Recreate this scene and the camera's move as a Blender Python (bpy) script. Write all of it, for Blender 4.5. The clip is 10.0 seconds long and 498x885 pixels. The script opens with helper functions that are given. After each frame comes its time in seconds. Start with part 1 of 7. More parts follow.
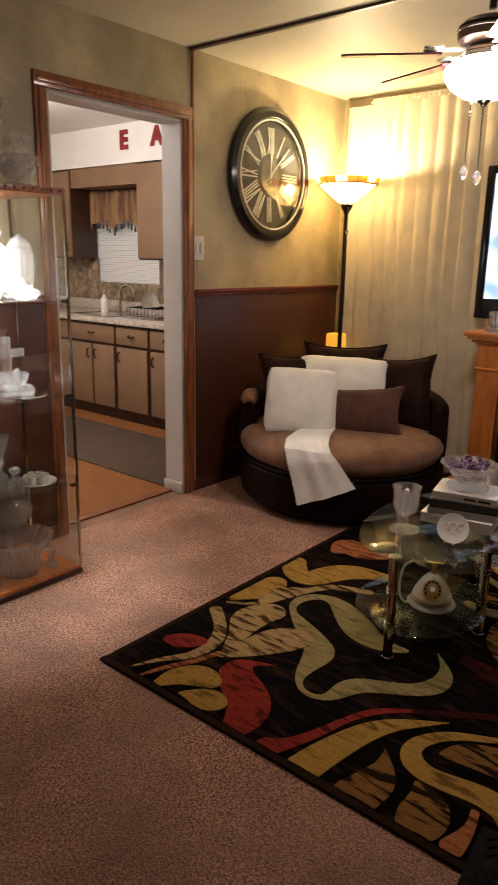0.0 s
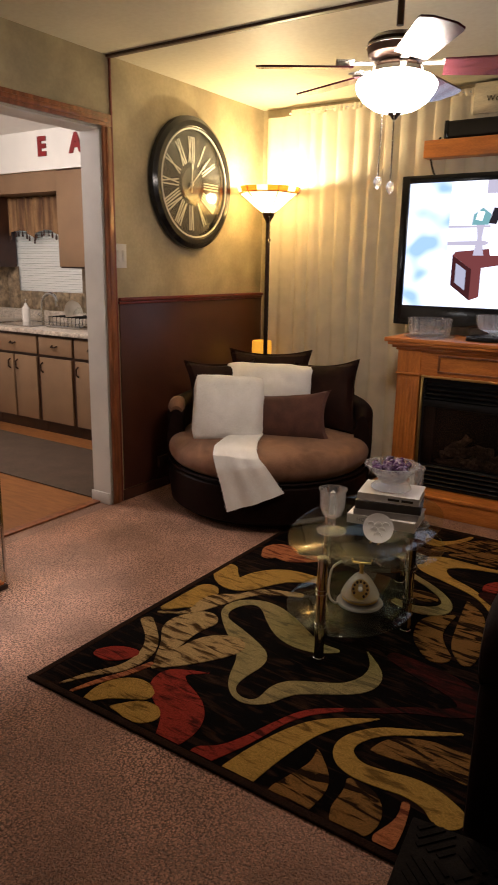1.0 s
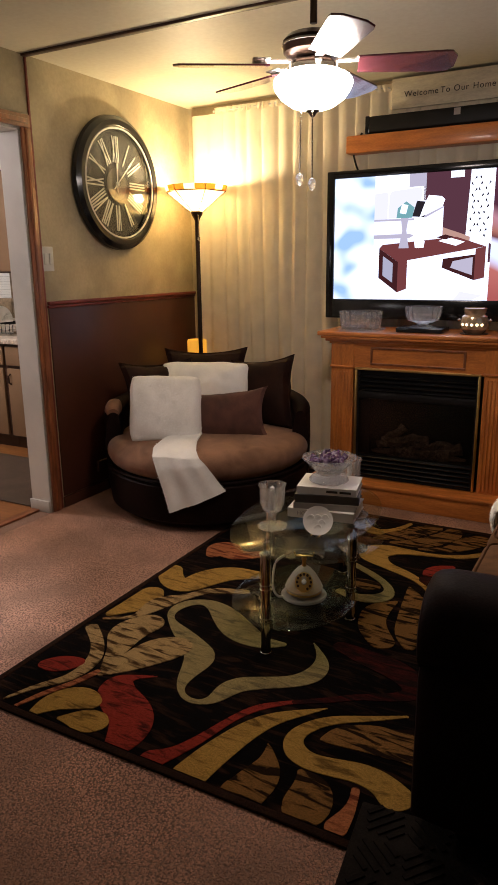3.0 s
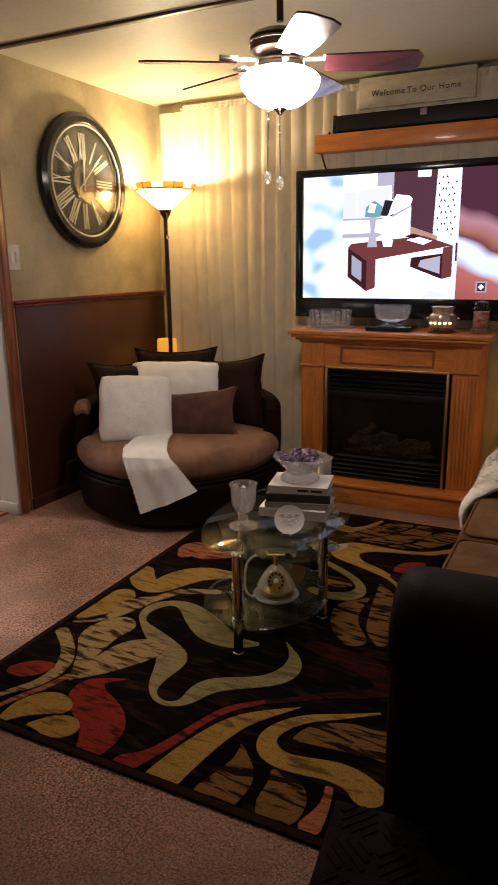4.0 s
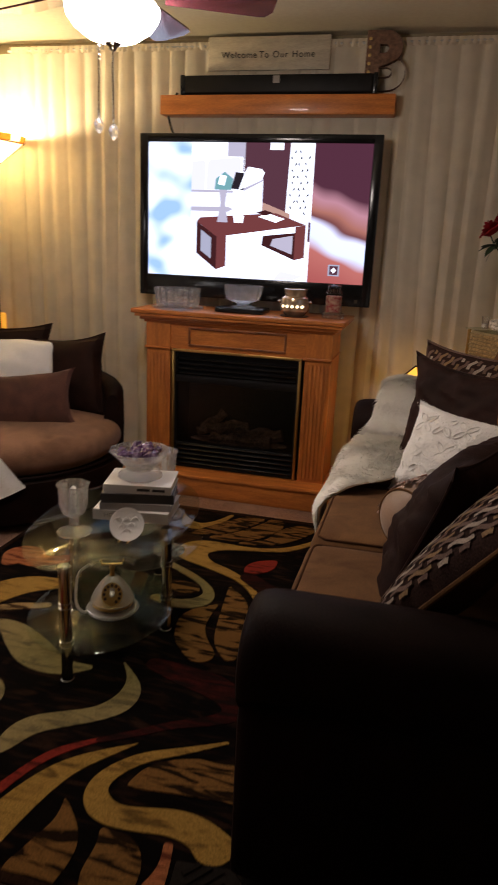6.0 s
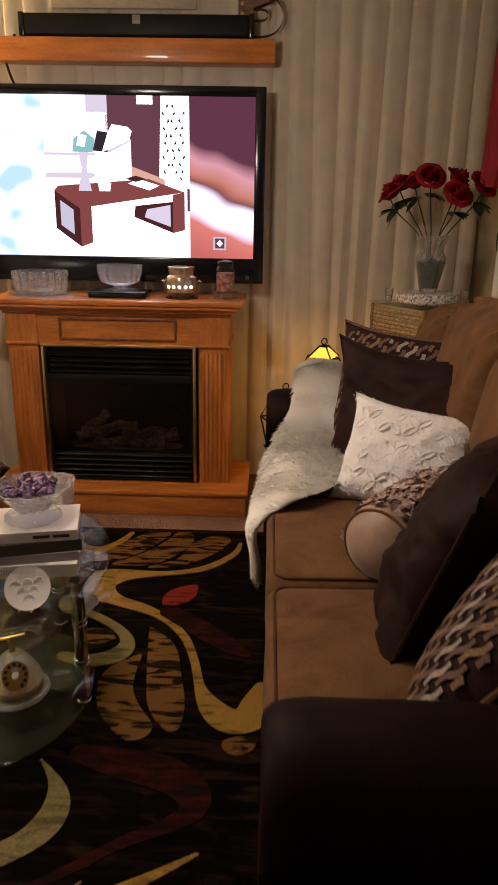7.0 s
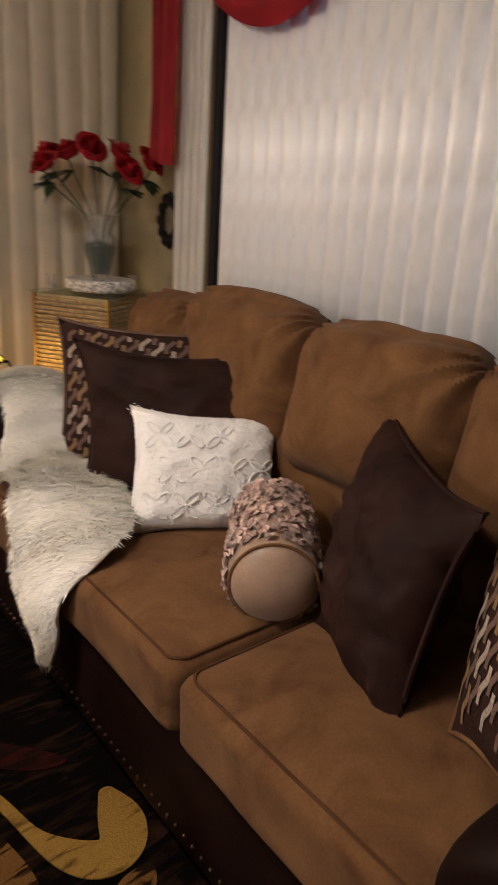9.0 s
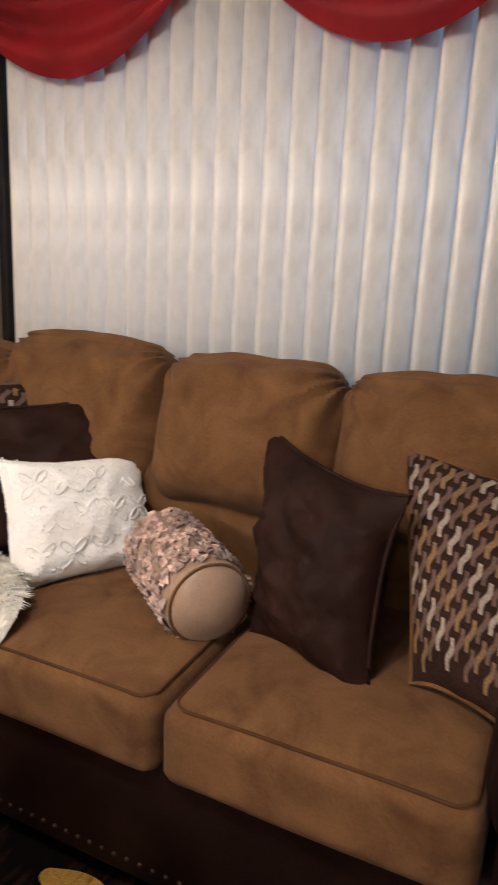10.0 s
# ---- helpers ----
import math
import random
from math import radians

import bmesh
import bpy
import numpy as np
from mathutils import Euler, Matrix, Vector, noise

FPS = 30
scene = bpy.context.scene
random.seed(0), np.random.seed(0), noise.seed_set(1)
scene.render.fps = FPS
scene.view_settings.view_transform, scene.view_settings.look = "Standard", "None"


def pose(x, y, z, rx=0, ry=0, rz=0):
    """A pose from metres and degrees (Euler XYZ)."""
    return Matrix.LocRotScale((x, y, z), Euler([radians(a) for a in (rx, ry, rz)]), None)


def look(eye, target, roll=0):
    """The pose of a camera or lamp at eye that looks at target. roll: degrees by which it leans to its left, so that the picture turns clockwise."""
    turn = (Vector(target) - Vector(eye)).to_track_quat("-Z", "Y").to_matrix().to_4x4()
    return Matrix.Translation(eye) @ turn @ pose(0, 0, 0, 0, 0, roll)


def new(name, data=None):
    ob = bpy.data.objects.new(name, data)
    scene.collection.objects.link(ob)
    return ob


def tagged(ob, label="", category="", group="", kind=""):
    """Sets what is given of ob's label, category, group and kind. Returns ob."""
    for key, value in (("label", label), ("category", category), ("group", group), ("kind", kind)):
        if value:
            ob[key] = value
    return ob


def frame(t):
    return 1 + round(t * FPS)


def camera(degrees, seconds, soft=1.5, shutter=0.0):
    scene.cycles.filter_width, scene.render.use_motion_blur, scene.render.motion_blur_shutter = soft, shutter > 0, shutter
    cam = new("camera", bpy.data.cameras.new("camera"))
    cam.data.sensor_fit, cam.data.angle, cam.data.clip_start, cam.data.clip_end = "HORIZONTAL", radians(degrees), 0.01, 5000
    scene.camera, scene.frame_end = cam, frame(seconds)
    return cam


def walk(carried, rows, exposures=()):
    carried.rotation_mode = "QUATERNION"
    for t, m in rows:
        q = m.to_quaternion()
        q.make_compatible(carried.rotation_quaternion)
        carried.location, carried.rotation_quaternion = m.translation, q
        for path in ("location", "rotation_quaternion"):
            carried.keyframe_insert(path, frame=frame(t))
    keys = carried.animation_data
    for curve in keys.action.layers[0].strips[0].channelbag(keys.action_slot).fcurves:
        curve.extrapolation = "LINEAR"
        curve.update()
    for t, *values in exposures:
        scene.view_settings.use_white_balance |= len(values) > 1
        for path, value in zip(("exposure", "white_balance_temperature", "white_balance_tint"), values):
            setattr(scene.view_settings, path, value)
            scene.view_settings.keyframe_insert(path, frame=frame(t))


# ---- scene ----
from mathutils.bvhtree import BVHTree

cam = camera(39.7, 10.0, shutter=0.5)
PATH = [
    (0, (0.994, 0.872, 1.388), (-0.234, 2.362, 0.868), 1.1),
    (0.5, (1.001, 0.872, 1.384), (-0.147, 2.431, 0.88), 1.1),
    (1, (1.01, 0.878, 1.384), (-0.063, 2.492, 0.89), 1.0),
    (1.5, (1.016, 0.881, 1.383), (-0.002, 2.529, 0.885), 0.1),
    (2, (1.025, 0.887, 1.384), (0.052, 2.556, 0.869), -0.5),
    (2.5, (1.034, 0.889, 1.388), (0.087, 2.577, 0.884), -0.7),
    (4, (1.034, 0.902, 1.387), (0.172, 2.635, 0.883), -0.7),
    (4.5, (1.024, 0.916, 1.367), (0.26, 2.693, 0.859), -0.6),
    (5, (1.012, 0.95, 1.361), (0.352, 2.749, 0.788), 0.2),
    (5.2, (1.024, 0.977, 1.342), (0.407, 2.792, 0.771), 0.8),
    (6.3, (0.89, 1.296, 1.356), (0.543, 3.192, 0.823), 1.5),
    (6.5, (0.821, 1.368, 1.359), (0.613, 3.286, 0.832), -0.8),
    (7, (0.682, 1.594, 1.352), (0.638, 3.497, 0.737), 1.0),
    (7.5, (0.657, 1.773, 1.341), (0.719, 3.682, 0.747), 0.6),
    (8, (0.47, 2.003, 1.336), (1.029, 3.833, 0.755), -0.9),
    (8.5, (0.28, 2.091, 1.313), (1.133, 3.829, 0.81), -0.3),
    (9, (0.1, 2.168, 1.338), (1.299, 3.639, 0.708), 3.4),
    (9.5, (-0.084, 2.355, 1.335), (1.452, 3.511, 0.784), -0.2),
    (10, (-0.272, 2.471, 1.306), (1.493, 3.286, 0.839), 2.7),
]
walk(cam, [(t, look(eye, target, roll)) for t, eye, target, roll in PATH],
     exposures=[(0, 0.54, 5950, 18), (1.5, 0.40, 5950, 18), (2.5, 0.30, 5900, 19), (5, 0.34, 5850, 19), (6.5, 0.36, 5900, 19), (7, 0.72, 6300, 22), (8, 0.66, 6600, 21), (8.5, 0.71, 6500, 19), (9.2, 1.20, 5500, 15), (10, 1.40, 5450, 14)])

# ---- world and large lights ----
world = bpy.data.worlds.new("dusk")
scene.world = world
world.use_nodes = True
wn = world.node_tree.nodes
sky = wn.new("ShaderNodeTexSky")
sky.sky_type, sky.sun_disc = "NISHITA", False
sky.sun_elevation, sky.sun_rotation = radians(32.0), radians(200)
world.node_tree.links.new(sky.outputs[0], wn["Background"].inputs[0])
wn["Background"].inputs[1].default_value = 0.10


def lamp(name, kind, place, power, colour, size=0.05, target=None):
    data = bpy.data.lights.new(name, kind)
    data.energy, data.color = power, colour
    if kind == "AREA":
        data.size = size
    else:
        data.shadow_soft_size = size
    ob = new(name, data)
    ob.matrix_world = look(place, target) if target else pose(*place)
    return ob


WARM = (1.0, 0.72, 0.42)
FAN = (0.0, 3.25)
lamp("lamp_bulb", "POINT", (-1.53, 4.88, 1.835), 31, (1.0, 0.79, 0.40), 0.03)
lamp("kitchen_light", "POINT", (-3.4, 3.3, 2.20), 62, (1.0, 0.88, 0.74), 0.14)
curio = lamp("curio_light", "AREA", (-1.53, 2.36, 1.60), 6.5, (1.0, 0.95, 0.88), 0.20, (-1.53, 2.361, 0))
curio.data.spread = 1.0

# ---- materials ----
def material(name, colour, rough=0.6, metal=0.0, vary=0.15, scale=6.0, grain=0.0, grain_scale=200.0, second=None,
             sheen=0.0, coat=0.0, stretch=(1, 1, 1), transmit=0.0, ior=1.45, thin=0.0, detail=4.0, spec=0.5, island=0.0, relief=0.004, warp=0.0, span=(0.36, 0.64)):
    """A surface with colour clouds at a large scale, speckle at a fine one, and relief."""
    m = bpy.data.materials.new(name)
    m.use_nodes = True
    nt = m.node_tree
    n, link = nt.nodes, nt.links.new
    b = n["Principled BSDF"]
    b.inputs["Roughness"].default_value, b.inputs["Metallic"].default_value = rough, metal
    b.inputs["Sheen Weight"].default_value, b.inputs["Coat Weight"].default_value = sheen, coat
    b.inputs["Transmission Weight"].default_value, b.inputs["IOR"].default_value = transmit, ior
    b.inputs["Specular IOR Level"].default_value = spec
    geo = n.new("ShaderNodeTexCoord")
    mp = n.new("ShaderNodeMapping")
    mp.inputs["Scale"].default_value = stretch
    link(geo.outputs["Object"], mp.inputs[0])
    big = n.new("ShaderNodeTexNoise")
    big.inputs["Scale"].default_value, big.inputs["Detail"].default_value = scale, detail
    big.inputs["Distortion"].default_value = warp
    link(mp.outputs[0], big.inputs["Vector"])
    ramp = n.new("ShaderNodeValToRGB")
    dark = second if second else tuple(c * (1 - vary) for c in colour)
    ramp.color_ramp.elements[0].position, ramp.color_ramp.elements[1].position = span
    ramp.color_ramp.elements[0].color = (*dark, 1)
    ramp.color_ramp.elements[1].color = (*(colour if second else tuple(min(1, c * (1 + vary * 0.6)) for c in colour)), 1)
    link(big.outputs["Fac"], ramp.inputs[0])
    out = ramp.outputs[0]
    if island:
        g = n.new("ShaderNodeNewGeometry")
        hs = n.new("ShaderNodeHueSaturation")
        mr = n.new("ShaderNodeMapRange")
        mr.inputs["To Min"].default_value, mr.inputs["To Max"].default_value = 1 - island, 1 + island
        link(g.outputs["Random Per Island"], mr.inputs["Value"])
        link(mr.outputs[0], hs.inputs["Value"])
        link(out, hs.inputs["Color"])
        out = hs.outputs[0]
    if grain:
        fine = n.new("ShaderNodeTexNoise")
        fine.inputs["Scale"].default_value, fine.inputs["Detail"].default_value = grain_scale, 3
        link(mp.outputs[0], fine.inputs["Vector"])
        mix = n.new("ShaderNodeMixRGB")
        mix.blend_type = "OVERLAY"
        mix.inputs[0].default_value = min(0.6, grain)
        link(out, mix.inputs[1])
        spread = n.new("ShaderNodeMapRange")
        spread.inputs["From Min"].default_value, spread.inputs["From Max"].default_value = 0.32, 0.68
        link(fine.outputs["Fac"], spread.inputs["Value"])
        link(spread.outputs[0], mix.inputs[2])
        out = mix.outputs[0]
        bump = n.new("ShaderNodeBump")
        bump.inputs["Strength"].default_value, bump.inputs["Distance"].default_value = grain, relief
        link(fine.outputs["Fac"], bump.inputs["Height"])
        link(bump.outputs[0], b.inputs["Normal"])
    link(out, b.inputs["Base Color"])
    if thin:
        tr = n.new("ShaderNodeBsdfTranslucent")
        link(out, tr.inputs[0])
        ms = n.new("ShaderNodeMixShader")
        ms.inputs[0].default_value = thin
        link(b.outputs[0], ms.inputs[1])
        link(tr.outputs[0], ms.inputs[2])
        link(ms.outputs[0], n["Material Output"].inputs[0])
    return m


def glow(name, colour, strength):
    m = bpy.data.materials.new(name)
    m.use_nodes = True
    n = m.node_tree.nodes
    e = n.new("ShaderNodeEmission")
    e.inputs[0].default_value, e.inputs[1].default_value = (*colour, 1), strength
    m.node_tree.links.new(e.outputs[0], n["Material Output"].inputs[0])
    return m


def glass(name, tint=(1, 1, 1), rough=0.0, clear=0.75, facets=0.0, milk=0.0, body_colour=(0.85, 0.85, 0.84), graze=0.8):
    """Clear glass: part straight-through, part refracting, so that light passes."""
    m = bpy.data.materials.new(name)
    m.use_nodes = True
    nt = m.node_tree
    n, link = nt.nodes, nt.links.new
    n.remove(n["Principled BSDF"])
    tr, gl, fr, ms = (n.new("ShaderNodeBsdfTransparent"), n.new("ShaderNodeBsdfGlossy"), n.new("ShaderNodeLayerWeight"), n.new("ShaderNodeMixShader"))
    tr.inputs[0].default_value = (*tint, 1)
    gl.inputs["Roughness"].default_value = rough
    steep = n.new("ShaderNodeMath")
    steep.operation = "POWER"
    steep.inputs[1].default_value = 4.0
    link(fr.outputs["Facing"], steep.inputs[0])
    add = n.new("ShaderNodeMath")
    add.operation = "MULTIPLY_ADD"
    add.inputs[1].default_value, add.inputs[2].default_value = graze, 0.04 + max(0.0, (1 - clear) * 0.35)
    link(steep.outputs[0], add.inputs[0])
    link(add.outputs[0], ms.inputs[0])
    link(tr.outputs[0], ms.inputs[1])
    link(gl.outputs[0], ms.inputs[2])
    if facets:
        vo, bu = n.new("ShaderNodeTexVoronoi"), n.new("ShaderNodeBump")
        tc = n.new("ShaderNodeTexCoord")
        vo.inputs["Scale"].default_value = facets
        bu.inputs["Strength"].default_value, bu.inputs["Distance"].default_value = 1.0, 0.008
        link(tc.outputs["Object"], vo.inputs["Vector"])
        link(vo.outputs["Distance"], bu.inputs["Height"])
        link(bu.outputs[0], gl.inputs["Normal"])
        link(bu.outputs[0], fr.inputs["Normal"])
    out = ms.outputs[0]
    if milk:
        body, both, m2 = n.new("ShaderNodeBsdfDiffuse"), n.new("ShaderNodeBsdfTranslucent"), n.new("ShaderNodeMixShader")
        body.inputs[0].default_value = both.inputs[0].default_value = (*body_colour, 1)
        m2.inputs[0].default_value = 0.5
        link(body.outputs[0], m2.inputs[1])
        link(both.outputs[0], m2.inputs[2])
        m3 = n.new("ShaderNodeMixShader")
        m3.inputs[0].default_value = milk
        link(out, m3.inputs[1])
        link(m2.outputs[0], m3.inputs[2])
        out = m3.outputs[0]
    link(out, n["Material Output"].inputs[0])
    return m


def crystal(name, facets, milk, clear=0.35):
    """Cut crystal: refracting glass with a facetted relief, a part straight-through, and a little milky body."""
    m = bpy.data.materials.new(name)
    m.use_nodes = True
    nt = m.node_tree
    n, link = nt.nodes, nt.links.new
    n.remove(n["Principled BSDF"])
    gl, tr, body, both = n.new("ShaderNodeBsdfGlass"), n.new("ShaderNodeBsdfTransparent"), n.new("ShaderNodeBsdfDiffuse"), n.new("ShaderNodeBsdfTranslucent")
    gl.inputs["IOR"].default_value, gl.inputs["Roughness"].default_value = 1.52, 0.0
    tc, vo, bu = n.new("ShaderNodeTexCoord"), n.new("ShaderNodeTexVoronoi"), n.new("ShaderNodeBump")
    vo.inputs["Scale"].default_value = facets
    bu.inputs["Strength"].default_value, bu.inputs["Distance"].default_value = 0.5, 0.005
    link(tc.outputs["Object"], vo.inputs["Vector"])
    link(vo.outputs["Distance"], bu.inputs["Height"])
    link(bu.outputs[0], gl.inputs["Normal"])
    mixes = [n.new("ShaderNodeMixShader") for _ in range(3)]
    for mx, fac in zip(mixes, (clear, 0.5, milk)):
        mx.inputs[0].default_value = fac
    link(gl.outputs[0], mixes[0].inputs[1])
    link(tr.outputs[0], mixes[0].inputs[2])
    body.inputs[0].default_value = both.inputs[0].default_value = (0.95, 0.95, 0.95, 1)
    link(body.outputs[0], mixes[1].inputs[1])
    link(both.outputs[0], mixes[1].inputs[2])
    link(mixes[0].outputs[0], mixes[2].inputs[1])
    link(mixes[1].outputs[0], mixes[2].inputs[2])
    link(mixes[2].outputs[0], n["Material Output"].inputs[0])
    return m


WALL = material("faux_finish_paint", (0.47, 0.39, 0.235), 0.5, second=(0.30, 0.25, 0.155), scale=3.0, detail=3, grain=0.06, grain_scale=60)
WAINSCOT = material("brown_panel_paint", (0.068, 0.022, 0.011), 0.36, vary=0.2, scale=3, grain=0.05, grain_scale=90)
CEILING = material("cream_ceiling_paint", (0.60, 0.55, 0.42), 0.55, vary=0.06, scale=1.5, grain=0.05, grain_scale=40)
CARPET = material("taupe_carpet", (0.28, 0.165, 0.115), 0.95, vary=0.22, scale=2.6, grain=0.5, grain_scale=150, relief=0.03, spec=0.05)
TUFT = material("taupe_carpet_tuft", (0.61, 0.350, 0.240), 0.95, vary=0.30, scale=3.2, detail=8, island=0.06, spec=0.03, thin=0.4)
TRIM = material("red_brown_wood_trim", (0.26, 0.085, 0.03), 0.32, vary=0.35, scale=5, grain=0.12, grain_scale=50, stretch=(6, 6, 1), coat=0.3)
RAIL = material("mahogany_rail", (0.17, 0.03, 0.018), 0.35, vary=0.2, scale=8, grain=0.05)
WHITE = material("white_gloss_paint", (0.62, 0.60, 0.56), 0.4, vary=0.08, scale=5, grain=0.03)
SOFFIT = material("white_wall_paint", (0.78, 0.76, 0.70), 0.5, vary=0.05, scale=3, grain=0.03)
OAK = material("honey_oak", (0.66, 0.225, 0.040), 0.38, second=(0.47, 0.148, 0.028), scale=4, grain=0.15, grain_scale=45, stretch=(1.2, 8, 8), coat=0.25)
OAK_UP = material("honey_oak_upright", (0.66, 0.225, 0.040), 0.38, second=(0.46, 0.146, 0.028), scale=4, grain=0.15, grain_scale=45, stretch=(8, 8, 1.2), coat=0.25)
CABINET = material("tan_cabinet_laminate", (0.23, 0.14, 0.075), 0.5, vary=0.1, scale=4, grain=0.05)
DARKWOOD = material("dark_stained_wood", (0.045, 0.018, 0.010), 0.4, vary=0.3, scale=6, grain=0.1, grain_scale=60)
LINO = material("honey_vinyl_floor", (0.30, 0.12, 0.035), 0.35, second=(0.21, 0.08, 0.022), scale=7, grain=0.1, grain_scale=60, stretch=(1, 5, 1))
MAT_GREY = material("grey_kitchen_mat", (0.080, 0.050, 0.031), 0.9, vary=0.15, scale=6, grain=0.6, grain_scale=220)
SHEER = material("cream_sheer_fabric", (0.92, 0.83, 0.66), 0.85, vary=0.06, scale=9, grain=0.12, grain_scale=400, thin=0.35)
RED_SHEER = material("red_sheer_fabric", (0.34, 0.010, 0.014), 0.7, vary=0.25, scale=6, grain=0.1, grain_scale=300, thin=0.3)
BLIND = material("pearl_blind_fabric", (0.92, 0.88, 0.83), 0.40, vary=0.10, scale=14, grain=0.22, grain_scale=45, stretch=(1, 1, 0.5), thin=0.05, spec=0.8)
BLACK = material("black_gloss_plastic", (0.008, 0.008, 0.009), 0.18, vary=0.1, scale=10)
MATBLACK = material("matt_black_metal", (0.010, 0.009, 0.009), 0.5, spec=0.25, vary=0.2, scale=20, grain=0.05)
BRONZE = material("oil_rubbed_bronze", (0.05, 0.028, 0.018), 0.35, metal=0.7, vary=0.25, scale=15)
CHROME = material("chrome", (0.55, 0.53, 0.50), 0.12, metal=1.0, vary=0.05, scale=10)
BRASS = material("polished_brass", (0.66, 0.45, 0.15), 0.36, metal=1.0, vary=0.1, scale=20)
SUEDE = material("tan_microfibre", (0.172, 0.084, 0.031), 0.9, second=(0.090, 0.040, 0.015), scale=8, warp=0.8, span=(0.30, 0.68), grain=0.10, grain_scale=200, sheen=0.04, spec=0.15)
SUEDE_PALE = material("mushroom_microfibre", (0.27, 0.14, 0.080), 0.9, second=(0.16, 0.080, 0.045), scale=7, warp=0.8, span=(0.30, 0.68), grain=0.10, grain_scale=200, sheen=0.15, spec=0.15)
LEATHER = material("espresso_leather", (0.0115, 0.0050, 0.0036), 0.55, vary=0.3, scale=7, grain=0.2, grain_scale=160, spec=0.08)
BROWN_CLOTH = material("chocolate_cushion_fabric", (0.023, 0.0085, 0.0055), 0.7, vary=0.35, scale=7, grain=0.2, grain_scale=260, spec=0.14)
MOCHA = material("mocha_suede", (0.095, 0.036, 0.023), 0.85, vary=0.35, warp=0.6, scale=7, grain=0.15, grain_scale=220, sheen=0.1)
FUR = material("white_faux_fur", (1.0, 0.95, 0.86), 0.9, vary=0.03, scale=14, grain=0.04, grain_scale=130, sheen=0.3)
PLUSH = material("white_plush", (0.90, 0.87, 0.82), 0.9, vary=0.06, scale=9, grain=0.13, grain_scale=120, relief=0.008, sheen=0.4)
CRYSTAL = crystal("cut_crystal", 45, 0.07, 0.40)
RUBBER = material("dark_ribbed_rubber", (0.012, 0.009, 0.007), 0.9, vary=0.2, scale=9, grain=0.3, grain_scale=200, spec=0.05)
WHITE_SHEER = material("white_sheer_fabric", (0.82, 0.79, 0.74), 0.85, vary=0.05, scale=9, grain=0.1, grain_scale=400, thin=0.35)
CLEAR = glass("clear_glass", (0.975, 0.985, 0.97), 0.0, 1.0, graze=0.5)
TABLEGLASS = glass("green_tinted_glass", (0.92, 0.955, 0.90), 0.0, 1.0, graze=0.26)
PORCELAIN = material("white_porcelain", (0.74, 0.70, 0.64), 0.25, vary=0.05, scale=20, coat=0.4)
PAPER = material("book_pages", (0.62, 0.57, 0.48), 0.8, vary=0.1, scale=30, stretch=(1, 1, 30))
COVER_WHITE = material("white_book_cover", (0.66, 0.62, 0.57), 0.4, vary=0.05, scale=9)
COVER_DARK = material("charcoal_book_cover", (0.05, 0.045, 0.043), 0.4, vary=0.2, scale=9)
COVER_GREY = material("grey_book_cover", (0.34, 0.31, 0.29), 0.4, vary=0.1, scale=9)
INK = material("dark_lettering", (0.03, 0.022, 0.018), 0.6, vary=0.1)
BACKSPLASH = material("pressed_tin_tile", (0.32, 0.24, 0.15), 0.35, metal=0.4, vary=0.4, scale=14, grain=0.3, grain_scale=30)
COUNTER = material("speckled_laminate_top", (0.50, 0.43, 0.35), 0.35, vary=0.3, scale=40, grain=0.2, grain_scale=90)


# ---- shaping helpers ----
def link_mesh(name, bm, mats, parent=None, label="", angle=35):
    me = bpy.data.meshes.new(name)
    bmesh.ops.recalc_face_normals(bm, faces=bm.faces)
    bm.to_mesh(me)
    bm.free()
    for m in (mats if isinstance(mats, (list, tuple)) else [mats]):
        me.materials.append(m)
    me.shade_smooth()
    me.set_sharp_from_angle(angle=radians(angle))
    ob = new(name, me)
    if parent:
        ob.parent = parent
    if label:
        ob["label"] = label
    return ob


def part(name, bm, mats, parent, label="", angle=35):
    return link_mesh(name, bm, mats, parent, label, angle)


def thing(name, place, label, category, group="", turn=0.0):
    ob = new(name)
    ob.empty_display_size = 0.05
    ob.matrix_world = pose(*place, 0, 0, turn)
    return tagged(ob, label, category, group)


def setting(name, bm, mats, label, category="", angle=35):
    return tagged(link_mesh(name, bm, mats, None, "", angle), label, category or name.split("_")[0], kind="structure")


def box(bm, x0, x1, y0, y1, z0, z1, bevel=0.0, seg=2):
    verts = bmesh.ops.create_cube(bm, size=1)["verts"]
    bmesh.ops.scale(bm, vec=(x1 - x0, y1 - y0, z1 - z0), verts=verts)
    bmesh.ops.translate(bm, vec=((x0 + x1) / 2, (y0 + y1) / 2, (z0 + z1) / 2), verts=verts)
    if bevel:
        edges = {e for v in verts for e in v.link_edges}
        bmesh.ops.bevel(bm, geom=list(edges), offset=bevel, segments=seg, affect="EDGES", profile=0.5)
    return bm


def solid(*a, **k):
    return box(bmesh.new(), *a, **k)


